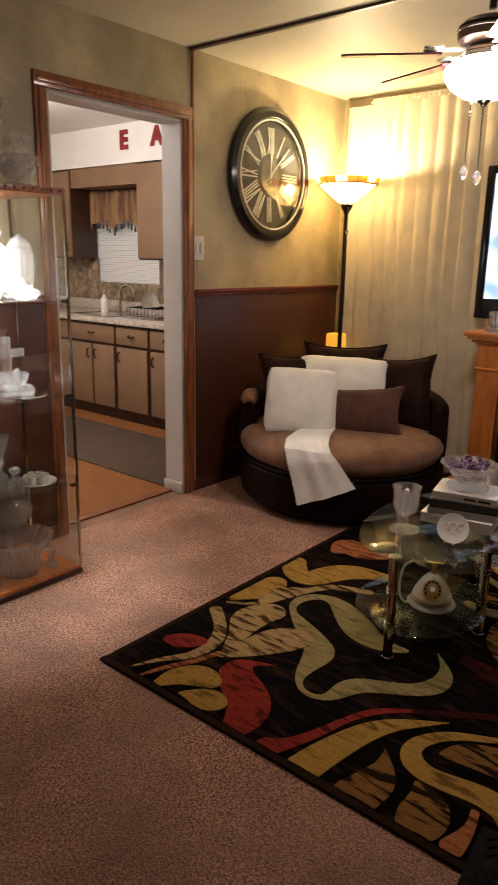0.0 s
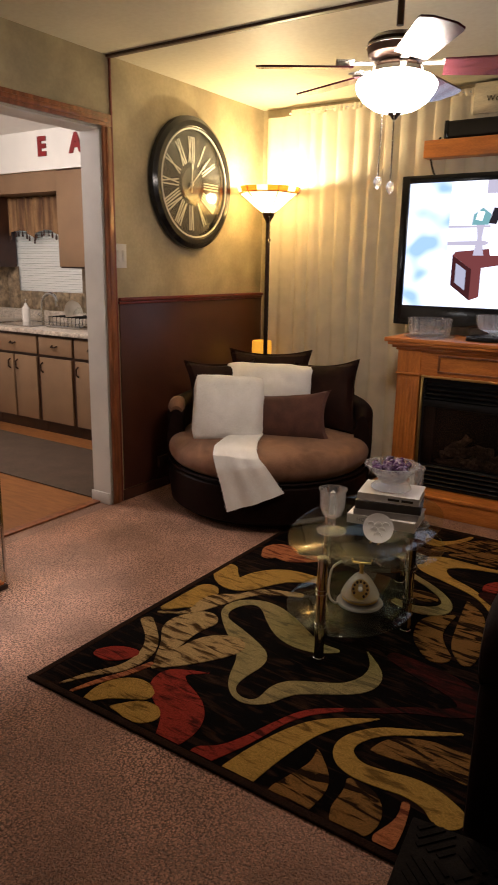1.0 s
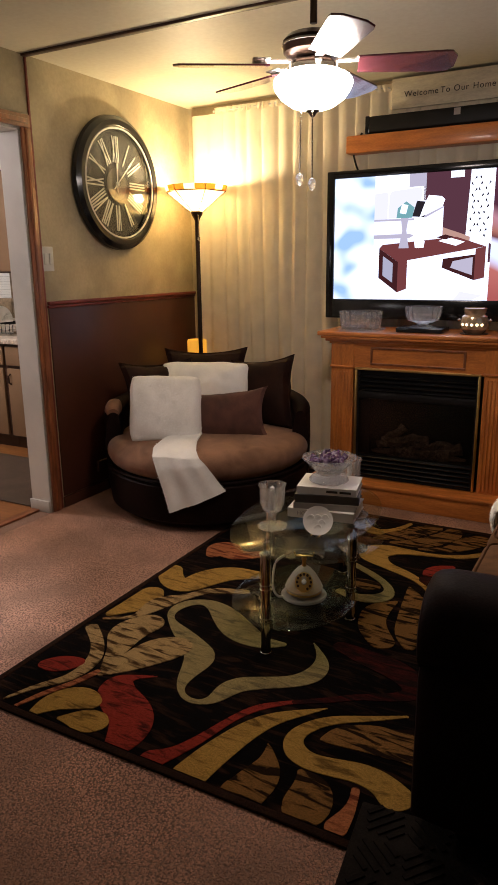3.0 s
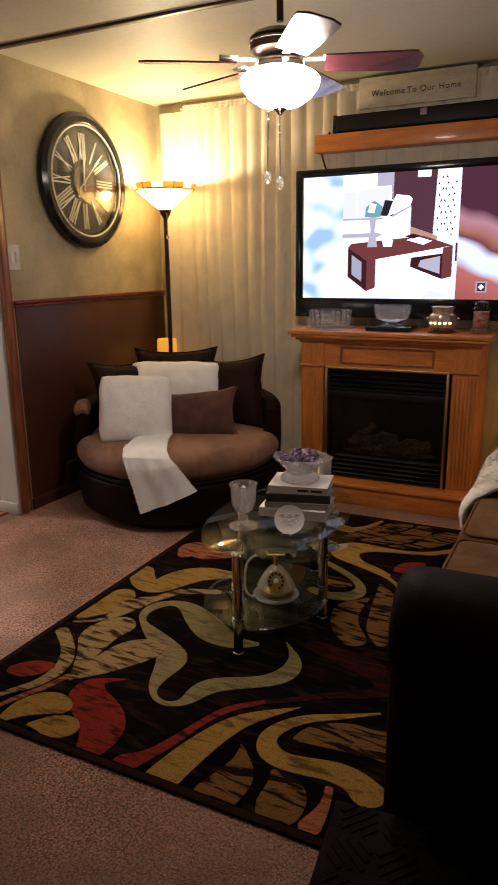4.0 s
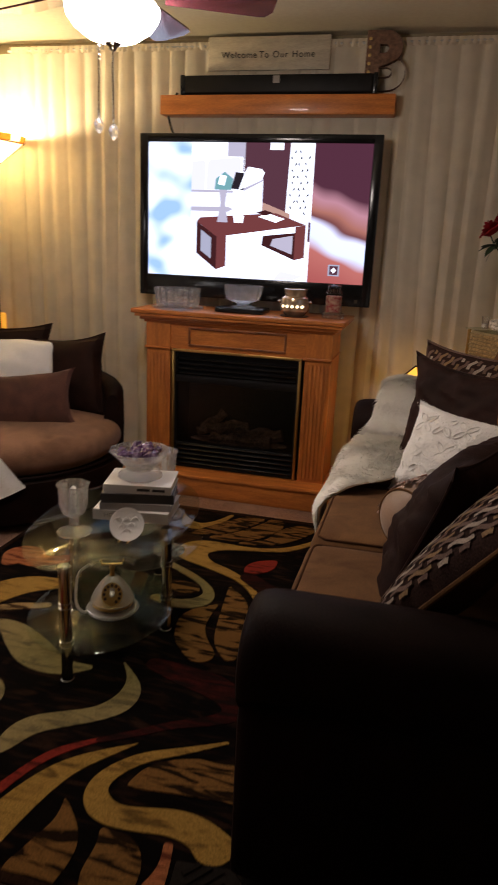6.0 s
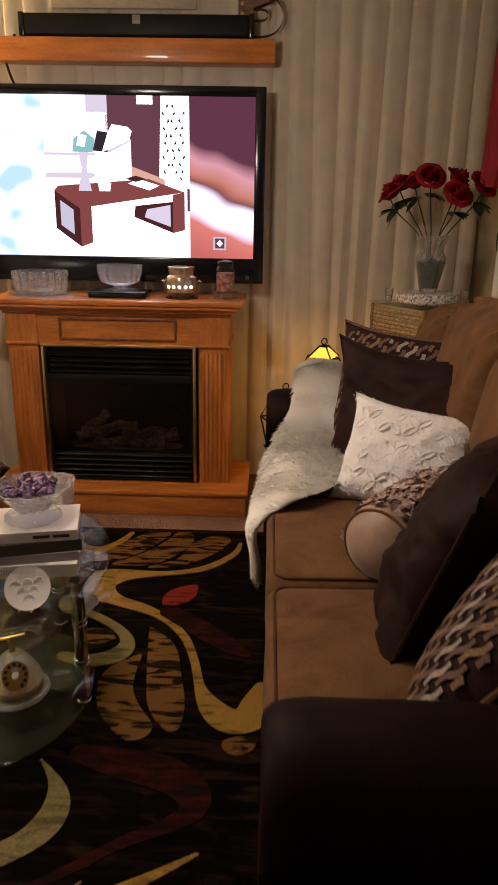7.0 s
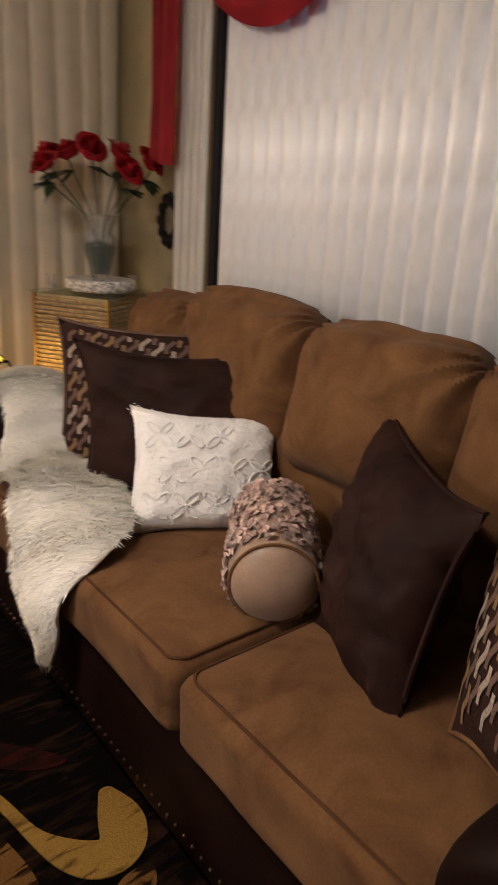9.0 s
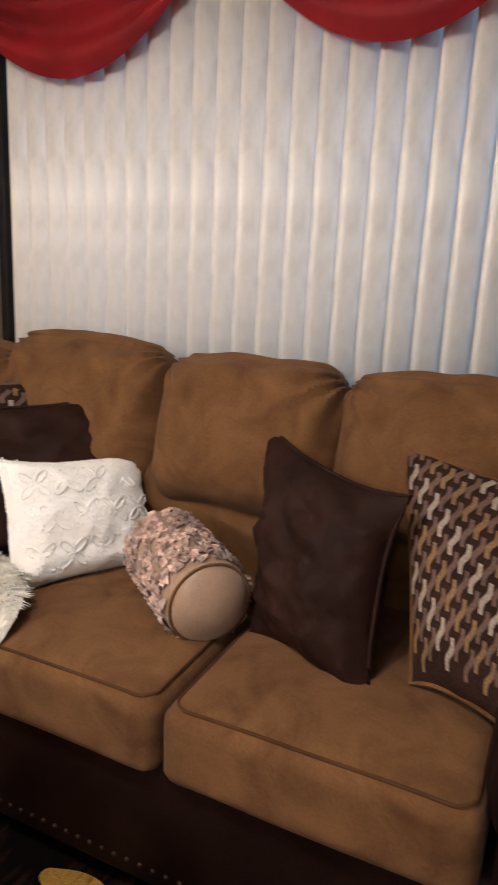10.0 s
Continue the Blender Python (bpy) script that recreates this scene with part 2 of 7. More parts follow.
def lathe(profile, seg=28, bm=None, centre=(0, 0, 0), flute=0, depth=0.0, caps=True):
    """Turns (radius, height) pairs about an upright axis; flute gives lobes round it."""
    bm = bm or bmesh.new()
    rings = []
    for r, z in profile:
        if r < 1e-5:
            rings.append([bm.verts.new((centre[0], centre[1], centre[2] + z))])
            continue
        ring = []
        for i in range(seg):
            a = 2 * math.pi * i / seg
            rr = r * (1 + depth * math.cos(flute * a)) if flute else r
            ring.append(bm.verts.new((centre[0] + rr * math.cos(a), centre[1] + rr * math.sin(a), centre[2] + z)))
        rings.append(ring)
    for a, b in zip(rings, rings[1:]):
        if len(a) == 1 and len(b) == 1:
            continue
        for i in range(seg):
            j = (i + 1) % seg
            if len(a) == 1:
                bm.faces.new((a[0], b[i], b[j]))
            elif len(b) == 1:
                bm.faces.new((a[i], b[0], a[j]))
            else:
                bm.faces.new((a[i], b[i], b[j], a[j]))
    for ring in (rings[0], rings[-1]):
        if len(ring) > 1 and caps:
            bm.faces.new(ring)
    return bm


def cup(profile, thick, seg=28, flute=0, depth=0.0, centre=(0, 0, 0), bm=None):
    """An open vessel: the outer profile upwards, then an inner wall down to the floor."""
    inner = [(max(0.0, r - thick), max(z, profile[0][1] + thick * 1.5)) for r, z in reversed(profile)]
    return lathe([(0, profile[0][1])] + list(profile) + inner + [(0, inner[-1][1])], seg, bm, centre, flute, depth)


def tube(points, r, seg=8, bm=None, closed=False):
    bm = bm or bmesh.new()
    pts = [Vector(p) for p in points]
    rings = []
    n = len(pts)
    for i, p in enumerate(pts):
        d = (pts[(i + 1) % n] - pts[i - 1]) if closed else (pts[min(i + 1, n - 1)] - pts[max(i - 1, 0)])
        d.normalize()
        side = d.cross(Vector((0, 0, 1)) if abs(d.z) < 0.9 else Vector((1, 0, 0))).normalized()
        up = side.cross(d)
        rad = r[i] if isinstance(r, (list, tuple)) else r
        rings.append([bm.verts.new(p + rad * (math.cos(2 * math.pi * k / seg) * side + math.sin(2 * math.pi * k / seg) * up)) for k in range(seg)])
    for i in range(n if closed else n - 1):
        a, b = rings[i], rings[(i + 1) % n]
        for k in range(seg):
            bm.faces.new((a[k], a[(k + 1) % seg], b[(k + 1) % seg], b[k]))
    if not closed:
        bm.faces.new(rings[0][::-1])
        bm.faces.new(rings[-1])
    return bm


def spline(pts, steps=8):
    """Catmull-Rom through points of any dimension."""
    p = [np.array(q, float) for q in pts]
    p = [2 * p[0] - p[1]] + p + [2 * p[-1] - p[-2]]
    out = []
    for a, b, c, d in zip(p, p[1:], p[2:], p[3:]):
        for i in range(steps):
            t = i / steps
            out.append(0.5 * (2 * b + (c - a) * t + (2 * a - 5 * b + 4 * c - d) * t * t + (3 * b - a - 3 * c + d) * t ** 3))
    out.append(p[-2])
    return out


def sheet(fn, nu, nv, bm=None, thick=0.0):
    """A grid of fn(u, v), u and v from 0 to 1; thick gives it a back."""
    bm = bm or bmesh.new()
    g = [[bm.verts.new(fn(i / nu, j / nv)) for j in range(nv + 1)] for i in range(nu + 1)]
    faces = [bm.faces.new((g[i][j], g[i + 1][j], g[i + 1][j + 1], g[i][j + 1])) for i in range(nu) for j in range(nv)]
    if thick:
        bmesh.ops.recalc_face_normals(bm, faces=faces)
        bmesh.ops.solidify(bm, geom=faces, thickness=thick)
    return bm


def pillow(w, h, d, seed=0, n=18, ears=0.05, wrinkle=0.004, bm=None, nip=0.11, dome=0.42, crease=0.0):
    """A stuffed square cushion, w x h in its plane and d thick, with drawn-out corners; upright in x and z, thick in y."""
    bm = bm or bmesh.new()
    off = Vector((seed * 7.3, seed * 3.1, seed * 1.7))

    def at(u, v, side):
        x, z = 2 * u - 1, 2 * v - 1
        edge = max(0.0, (1 - x ** 2) * (1 - z ** 2))
        puff = edge ** dome * d / 2
        pull = 1 - nip * (1 - abs(z) ** 2) * abs(x) ** 3
        pull2 = 1 - nip * (1 - abs(x) ** 2) * abs(z) ** 3
        p = Vector((x * pull * w / 2 * (1 + ears * (x * z) ** 4), side * puff, z * pull2 * h / 2 * (1 + ears * (x * z) ** 4)))
        q = noise.noise(p * 7 + off) * wrinkle * 2 + noise.noise(p * 19 + off) * wrinkle
        q += crease * (0.5 - abs(noise.noise(Vector((x * 0.9, side, z * 2.6 + x * 0.7)) + off)) * 2.2 + 0.35 * noise.noise(Vector((x * 2.2, side, z * 7.5 - x * 1.3)) + off))
        p.y += side * q * min(1, edge * 6)
        p.x += noise.noise(p * 4 + off) * 0.008 + noise.noise(p * 13 + off) * 0.004
        p.z += noise.noise(p * 4 - off) * 0.008 + noise.noise(p * 13 - off) * 0.004
        return p

    front = [[bm.verts.new(at(i / n, j / n, -1)) for j in range(n + 1)] for i in range(n + 1)]
    back = [[front[i][j] if i in (0, n) or j in (0, n) else bm.verts.new(at(i / n, j / n, 1)) for j in range(n + 1)] for i in range(n + 1)]
    for i in range(n):
        for j in range(n):
            bm.faces.new((front[i][j], front[i + 1][j], front[i + 1][j + 1], front[i][j + 1]))
            bm.faces.new((back[i][j], back[i][j + 1], back[i + 1][j + 1], back[i + 1][j]))
    return bm


def rim(w, h, r, seed=0, ears=0.05, n=18, lift=0.0):
    """The piping round such a cushion."""
    pts = []
    for k in range(4 * n):
        s, i = divmod(k, n)
        a = 2 * i / n - 1
        x, z = ((a, -1), (1, a), (-a, 1), (-1, -a))[s]
        pull = 1 - 0.11 * (1 - abs(z) ** 2) * abs(x) ** 3
        pull2 = 1 - 0.11 * (1 - abs(x) ** 2) * abs(z) ** 3
        pts.append((x * pull * w / 2 * (1 + ears * (x * z) ** 4), 0, z * pull2 * h / 2 * (1 + ears * (x * z) ** 4)))
    return tube(pts, r, 6, closed=True)


def slab(w, l, h, soft=0.05, crown=0.02, seed=0, n=14):
    """An upholstered block, its base at z 0: w in x, l in y, h high, soft edges and a crowned top."""
    bm = bmesh.new()
    box(bm, -w / 2, w / 2, -l / 2, l / 2, 0, h)
    bmesh.ops.subdivide_edges(bm, edges=bm.edges[:], cuts=n, use_grid_fill=True)
    off = Vector((seed * 5.1, seed * 2.3, 0))
    half = Vector((w / 2, l / 2, h / 2))
    for v in bm.verts:
        p = v.co - Vector((0, 0, h / 2))
        core = Vector([max(-(half[i] - soft), min(half[i] - soft, p[i])) for i in range(3)])
        d = p - core
        if d.length > 1e-6:
            p = core + d.normalized() * min(soft, d.length)
        fx, fy = max(0, 1 - (p.x / half.x) ** 2), max(0, 1 - (p.y / half.y) ** 2)
        if p.z > 0:
            p.z += crown * (fx * fy) ** 0.5
        p.z += noise.noise(p * 5 + off) * 0.006 * (fx * fy + 0.2)
        p.x += noise.noise(p * 6 - off) * 0.005
        v.co = p + Vector((0, 0, h / 2))
    return bm


def plump(w, l, h, soft, seed=0, n=38):
    """A stuffed back cushion: thick in x, l wide in y, h high, gathered at its upper corners."""
    bm = slab(w, l, h, soft, 0.03, seed, n)
    off = seed * 3.7
    for v in bm.verts:
        t, s_ = v.co.z / h, abs(v.co.y) / (l / 2)
        puff = math.sqrt(max(0.0, 1 - (2 * t - 1) ** 2)) * math.sqrt(max(0.0, 1 - s_ ** 2))
        v.co.x *= 0.78 + 0.62 * puff
        g = max(0.0, t - 0.45) * (0.35 + 0.9 * s_)
        ang = math.atan2(v.co.z - h, abs(v.co.y) - l / 2)
        v.co.x += 0.024 * g * math.sin(ang * 13 + off) + 0.013 * g * math.sin(v.co.y * 44 + off + 5 * t + 2 * math.sin(v.co.y * 17))
        v.co.z += 0.012 * noise.noise(Vector((v.co.y * 8, off, t * 2))) - 0.03 * max(0, s_ - 0.75) * t
    return bm


def fluff(name, cover, m, count, length, seed, label):
    """Short soft strands all over a cover, as one pile."""
    me = cover.data
    rnd_ = random.Random(seed)
    faces = [(f.center.copy(), f.normal.copy(), f.area) for f in me.polygons]
    pick = rnd_.choices(range(len(faces)), [f[2] for f in faces], k=count)
    verts, tris = [], []
    for k in pick:
        c, n, area = faces[k]
        side_ = n.orthogonal().normalized()
        side_.rotate(Matrix.Rotation(rnd_.uniform(0, 6.283), 3, n))
        span_ = math.sqrt(area) * 0.6
        p = c + Vector((rnd_.uniform(-1, 1), rnd_.uniform(-1, 1), rnd_.uniform(-1, 1))) * span_
        p -= n * (p - c).dot(n)
        tip = p + n * length * rnd_.uniform(0.15, 0.45) + side_.cross(n) * length * rnd_.uniform(0.5, 1.1)
        i = len(verts)
        verts += [p - side_ * length * 0.22, p + side_ * length * 0.22, tip]
        tris.append((i, i + 1, i + 2))
    pile_me = bpy.data.meshes.new(name)
    pile_me.from_pydata(verts, [], tris)
    pile_me.materials.append(m)
    ob = new(name, pile_me)
    ob.parent = cover.parent
    return tagged(ob, label, kind="stuff")


def writing(name, text, size, m, parent, place_m, depth=0.001, bold=0.0, spread=1.0):
    cu = bpy.data.curves.new(name, "FONT")
    cu.body, cu.size, cu.extrude, cu.align_x, cu.align_y = text, size, depth, "CENTER", "CENTER"
    cu.offset, cu.space_character = bold, spread
    tmp = bpy.data.objects.new(name, cu)
    scene.collection.objects.link(tmp)
    me = bpy.data.meshes.new_from_object(tmp.evaluated_get(bpy.context.evaluated_depsgraph_get()))
    bpy.data.objects.remove(tmp)
    me.materials.clear()
    me.materials.append(m)
    ob = new(name, me)
    ob.parent = parent
    ob.matrix_local = place_m
    return ob

# ---- the large structure ----
XW, XE, YN, YS, TOP = -1.81, 1.72, 5.24, -1.6, 2.43
D0, D1, DTOP = 2.84, 3.66, 2.07
setting("floor", solid(XW - 0.12, XE, YS, YN, -0.1, 0.0), CARPET, "taupe cut-pile carpet over the living room floor", "carpet")


def cut_pile(x0, x1, y0, y1, step, height):
    """Leaning carpet tufts on the bare stretch of floor, clear of the rug, the round chair and the cabinet."""
    rng = np.random.default_rng(4)
    gx, gy = np.meshgrid(np.arange(x0, x1, step), np.arange(y0, y1, step))
    p = np.stack([gx.ravel(), gy.ravel()], 1)
    p += rng.uniform(-0.5, 0.5, p.shape) * step
    bare = ~((p[:, 0] > -0.765) & (p[:, 0] < 0.84) & (p[:, 1] > 2.21) & (p[:, 1] < 4.435))
    bare &= np.hypot(p[:, 0] + 1.118, p[:, 1] - 4.295) > 0.42
    bare &= ~((p[:, 0] < -1.38) & (p[:, 1] < 2.61))
    p = p[bare]
    n = len(p)
    turn = rng.uniform(0, 6.283, n)
    wide = step * rng.uniform(0.45, 0.75, n)
    v = np.zeros((n, 4, 3))
    for k in range(3):
        a = turn + k * 2.0944
        v[:, k, 0], v[:, k, 1] = p[:, 0] + wide * np.cos(a), p[:, 1] + wide * np.sin(a)
    v[:, 3, :2] = p + rng.normal(0, 0.45 * step, (n, 2))
    v[:, 3, 2] = height * rng.uniform(0.45, 1.15, n)
    f = (np.arange(n)[:, None, None] * 4 + np.array(((0, 1, 3), (1, 2, 3), (2, 0, 3)))[None]).reshape(-1, 3)
    me = bpy.data.meshes.new("pile")
    me.from_pydata(v.reshape(-1, 3).tolist(), [], f.tolist())
    me.materials.append(TUFT)
    ob = new("pile", me)
    ob.parent = bpy.data.objects["floor"]
    return tagged(ob, "cut carpet tufts", kind="stuff")


cut_pile(-1.8, 0.9, 1.35, 4.9, 0.0080, 0.0024)
setting("kitchen_floor", solid(-6.0, XW - 0.12, 0.6, 5.6, -0.1, 0.002), LINO, "honey brown vinyl kitchen floor", "floor")
setting("ceiling", solid(XW - 0.12, XE + 0.1, YS, YN + 0.1, TOP, TOP + 0.1), CEILING, "cream painted ceiling", "ceiling")
setting("kitchen_ceiling", solid(-6.0, XW - 0.12, 0.6, 5.6, TOP, TOP + 0.1), SOFFIT, "white kitchen ceiling", "ceiling")
setting("ceiling_strip", solid(XW, XE, 3.72, 3.755, TOP - 0.012, TOP, bevel=0.003), DARKWOOD, "dark narrow batten across the ceiling joint", "trim")

bm = bmesh.new()
for a, b, z0, z1 in ((YS, D0, 0, TOP), (D1, YN, 0, TOP), (D0, D1, DTOP, TOP)):
    box(bm, XW - 0.12, XW, a, b, z0, z1)
setting("wall_west", bm, WALL, "tan faux-finish wall with a doorway to the kitchen", "wall")
setting("wall_north", solid(XW - 0.12, XE + 0.1, YN, YN + 0.1, 0, TOP), WALL, "tan wall behind the long sheer curtains", "wall")
setting("wall_south", solid(XW - 0.12, XE + 0.1, YS - 0.1, YS, 0, TOP), WALL, "tan faux-finish wall", "wall")
bm = bmesh.new()
WY0, WY1, WZ0, WZ1 = 2.35, 4.36, 0.75, 2.2
for a, b, z0, z1 in ((YS, WY0, 0, TOP), (WY1, YN, 0, TOP), (WY0, WY1, 0, WZ0), (WY0, WY1, WZ1, TOP)):
    box(bm, XE, XE + 0.1, a, b, z0, z1)
setting("wall_east", bm, WALL, "tan wall with a wide window behind the sofa", "wall")
bm = bmesh.new()
box(bm, -6.1, -6.0, 0.6, 5.6, 0, TOP)
box(bm, -6.0, XW - 0.12, 0.5, 0.6, 0, TOP)
for a, b, z0, z1 in ((-6.0, -4.62, 0, TOP), (-3.68, XW - 0.12, 0, TOP), (-4.62, -3.68, 0, 1.07), (-4.62, -3.68, 1.9, TOP)):
    box(bm, a, b, 5.25, 5.35, z0, z1)
setting("kitchen_wall", bm, SOFFIT, "white kitchen walls round the sink window", "wall")

# wainscot, rail, baseboard and corner batten on the west wall
bm = bmesh.new()
box(bm, XW, XW + 0.008, 3.765, YN, 0.07, 1.165, 0.003)
box(bm, XW, XW + 0.008, YS, D0 - 0.08, 0.07, 1.165, 0.003)
setting("wainscot", bm, WAINSCOT, "dark brown painted wainscot panels below the rail", "panelling")
bm = bmesh.new()
box(bm, XW, XW + 0.016, 3.76, YN, 1.165, 1.18, 0.003)
box(bm, XW, XW + 0.016, YS, D0 - 0.078, 1.165, 1.18, 0.003)
box(bm, XW, XW + 0.020, YS, D0 - 0.078, 1.182, 1.203, 0.006)
box(bm, XW, XW + 0.024, 3.76, YN, 1.182, 1.203, 0.006)
setting("chair_rail", bm, RAIL, "red-brown moulded rail above the wainscot", "rail")
bm = bmesh.new()
box(bm, XW, XW + 0.014, 3.76, YN, 0, 0.065, 0.003)
box(bm, XW, XW + 0.014, YS, D0 - 0.075, 0, 0.065, 0.003)
setting("baseboard", bm, WAINSCOT, "dark brown baseboard", "baseboard")
setting("wall_batten", solid(XW, XW + 0.008, 3.738, 3.752, 0, TOP - 0.012, bevel=0.002), RAIL, "thin brown batten up the wall joint", "trim")

# door casing and jamb
bm = bmesh.new()
for a, b in ((D0 - 0.075, D0 - 0.012), (D1 + 0.012, D1 + 0.075)):
    box(bm, XW, XW + 0.014, a, b, 0, DTOP + 0.012, 0.004)
    box(bm, XW, XW + 0.022, a + 0.018, b - 0.022, 0, DTOP + 0.012, 0.006)
box(bm, XW, XW + 0.014, D0 - 0.075, D1 + 0.075, DTOP + 0.012, DTOP + 0.075, 0.004)
box(bm, XW, XW + 0.022, D0 - 0.06, D1 + 0.06, DTOP + 0.03, DTOP + 0.055, 0.006)
setting("door_casing", bm, TRIM, "reddish stained wood casing round the kitchen doorway", "trim")
bm = bmesh.new()
box(bm, XW - 0.14, XW, D0 - 0.012, D0 + 0.006, 0, DTOP)
box(bm, XW - 0.14, XW, D1 - 0.006, D1 + 0.012, 0, DTOP)
box(bm, XW - 0.14, XW, D0 - 0.012, D1 + 0.012, DTOP - 0.006, DTOP + 0.012)
box(bm, XW - 0.15, XW - 0.002, D1 - 0.016, D1 - 0.006, 0, 0.07, 0.003)
setting("door_jamb", bm, WHITE, "white painted jamb of the doorway", "trim")
setting("threshold", solid(XW - 0.14, XW - 0.08, D0, D1, 0, 0.012, bevel=0.004), TRIM, "worn wooden threshold strip", "trim")

# ---- curtains, window and east wall ----
def drape(x0, x1, z0, z1, folds, deep, seed, along="x", base=0.0, tail=0.0, n=None):
    """A hanging cloth with uneven folds, as a surface fn(u, v)."""
    def fn(u, v):
        a = u * folds * 2 * math.pi
        k = noise.noise(Vector((u * folds * 0.45, v * 0.5, seed))) * 3.4
        amp = deep * (0.45 + 0.55 * (1 - v) + 0.5 * noise.noise(Vector((u * folds * 0.3, v, seed + 5))))
        s = x0 + (x1 - x0) * u + 0.012 * math.sin(a + k + 1.0) + tail * (1 - v) * (u - 0.5)
        d = amp * math.sin(a + k) + 0.22 * amp * math.sin(2.3 * a + 2 * k)
        z = z0 + (z1 - z0) * v
        return (s, base + d, z) if along == "x" else (base + d, s, z)
    return sheet(fn, int(folds * 9), 16)


cur = thing("sheer_curtain", (0, 5.165, 0), "long cream sheer curtain gathered on a rod along the wall", "curtain")
part("panel", drape(-1.74, 1.69, 0.02, 2.36, 33, 0.017, 3), SHEER, cur)
part("ruffle", drape(-1.56, 1.62, 2.355, 2.395, 90, 0.014, 9), SHEER, cur, "tight gathered heading")
part("rod", tube([(-1.56, 0.0, 2.375), (1.64, 0.0, 2.375)], 0.007), WHITE, cur, "thin white rod")

wn1 = setting("window_1", solid(XE + 0.04, XE + 0.09, WY0, WY1, WZ0, WZ0 + 0.05), WHITE, "wide window with white frame behind the blinds", "window")
for nm, b in (("window_frame", (XE + 0.04, XE + 0.09, WY0, WY1, WZ1 - 0.05, WZ1)), ("window_frame", (XE + 0.04, XE + 0.09, WY0, WY0 + 0.05, WZ0 + 0.05, WZ1 - 0.05)),
              ("window_frame", (XE + 0.04, XE + 0.09, WY1 - 0.05, WY1, WZ0 + 0.05, WZ1 - 0.05)), ("window_frame", (XE + 0.04, XE + 0.09, 3.33, 3.38, WZ0 + 0.05, WZ1 - 0.05))):
    part(nm, solid(*b), WHITE, wn1)
for a, b in ((WY0 + 0.05, 3.33), (3.38, WY1 - 0.05)):
    pane = part("pane", solid(XE + 0.062, XE + 0.068, a, b, WZ0 + 0.05, WZ1 - 0.05), CLEAR, wn1)
    pane.visible_shadow = False

blind = thing("vertical_blind", (XE - 0.04, 0, 0), "pearly white vertical blind slats with a rippled sheen", "blind")
bm = bmesh.new()
box(bm, -0.02, 0.02, 2.2, 4.32, 2.20, 2.235, 0.004)
part("headrail", bm, WHITE, blind, "white head rail")


def slat_mesh():
    def fn(u, v):
        a = -0.50
        s = (u - 0.5) * 0.088
        c = 0.030 * math.cos((u - 0.5) * math.pi)
        return (s * math.sin(a) - c * math.cos(a), s * math.cos(a) - c * math.sin(a), 0.66 + 1.54 * v)
    bm = sheet(fn, 8, 1, thick=0.0012)
    me = bpy.data.meshes.new("slat")
    bm.to_mesh(me)
    bm.free()
    me.materials.append(BLIND)
    me.shade_smooth()
    return me


slat = slat_mesh()
for i in range(27):
    ob = new("slat", slat)
    ob.parent = blind
    ob.matrix_local = pose(0, 4.282 - 0.080 * i, 0, 0, 0, 0.9 * math.sin(i * 2.3))

setting("window_trim", solid(XE - 0.085, XE, 4.325, 4.362, 0.55, 2.25, bevel=0.004), MATBLACK, "narrow dark wood trim beside the window", "trim")
wd = thing("window_drape", (XE - 0.075, 0, 0), "white sheer side drape beside the window", "curtain")
part("panel", drape(4.368, 4.585, 0.5, 2.36, 4, 0.012, 21, "y", -0.012), WHITE_SHEER, wd)
part("heading", drape(4.368, 4.585, 2.362, 2.392, 9, 0.012, 22, "y", -0.012), WHITE_SHEER, wd, "gathered heading")

# red scarf: a tail and two swags over the window
scarf = thing("red_scarf_valance", (XE - 0.14, 0, 0), "sheer red scarf swagged over the window with a hanging tail", "valance")


def tail_fn(u, v):
    w = 0.05 + 0.035 * (1 - v)
    return (0.022 * math.sin(u * 15 + v * 2) - 0.02, 4.565 + (u - 0.5) * 2 * w + 0.03 * (1 - v), 1.50 + 0.86 * v + 0.03 * (u - 0.5) * (1 - v))


part("tail", sheet(tail_fn, 26, 14), RED_SHEER, scarf, "hanging red tail")


def swag_fn(ya, yb, top, low):
    def fn(u, v):
        sag = math.sin(math.pi * u) ** 0.8
        drop = 0.05 + (top - low - 0.02) * sag
        z = top - drop * v + 0.008 * math.sin(9 * v + 3 * u)
        fold = 0.020 * math.sin(v * 24 + 2.2 * math.sin(math.pi * u)) * (0.4 + 0.6 * sag)
        return (fold - 0.035 * sag * math.sin(math.pi * min(1, v * 1.1)), ya + (yb - ya) * u, z)
    return fn


part("swag", sheet(swag_fn(4.60, 3.42, 2.36, 1.915), 30, 36), RED_SHEER, scarf, "deep red swag")
part("swag", sheet(swag_fn(3.54, 2.45, 2.36, 1.93), 30, 36), RED_SHEER, scarf, "deep red swag")
part("pole", tube([(0.02, 2.2, 2.365), (0.02, 4.74, 2.365)], 0.012), DARKWOOD, scarf, "dark curtain pole")


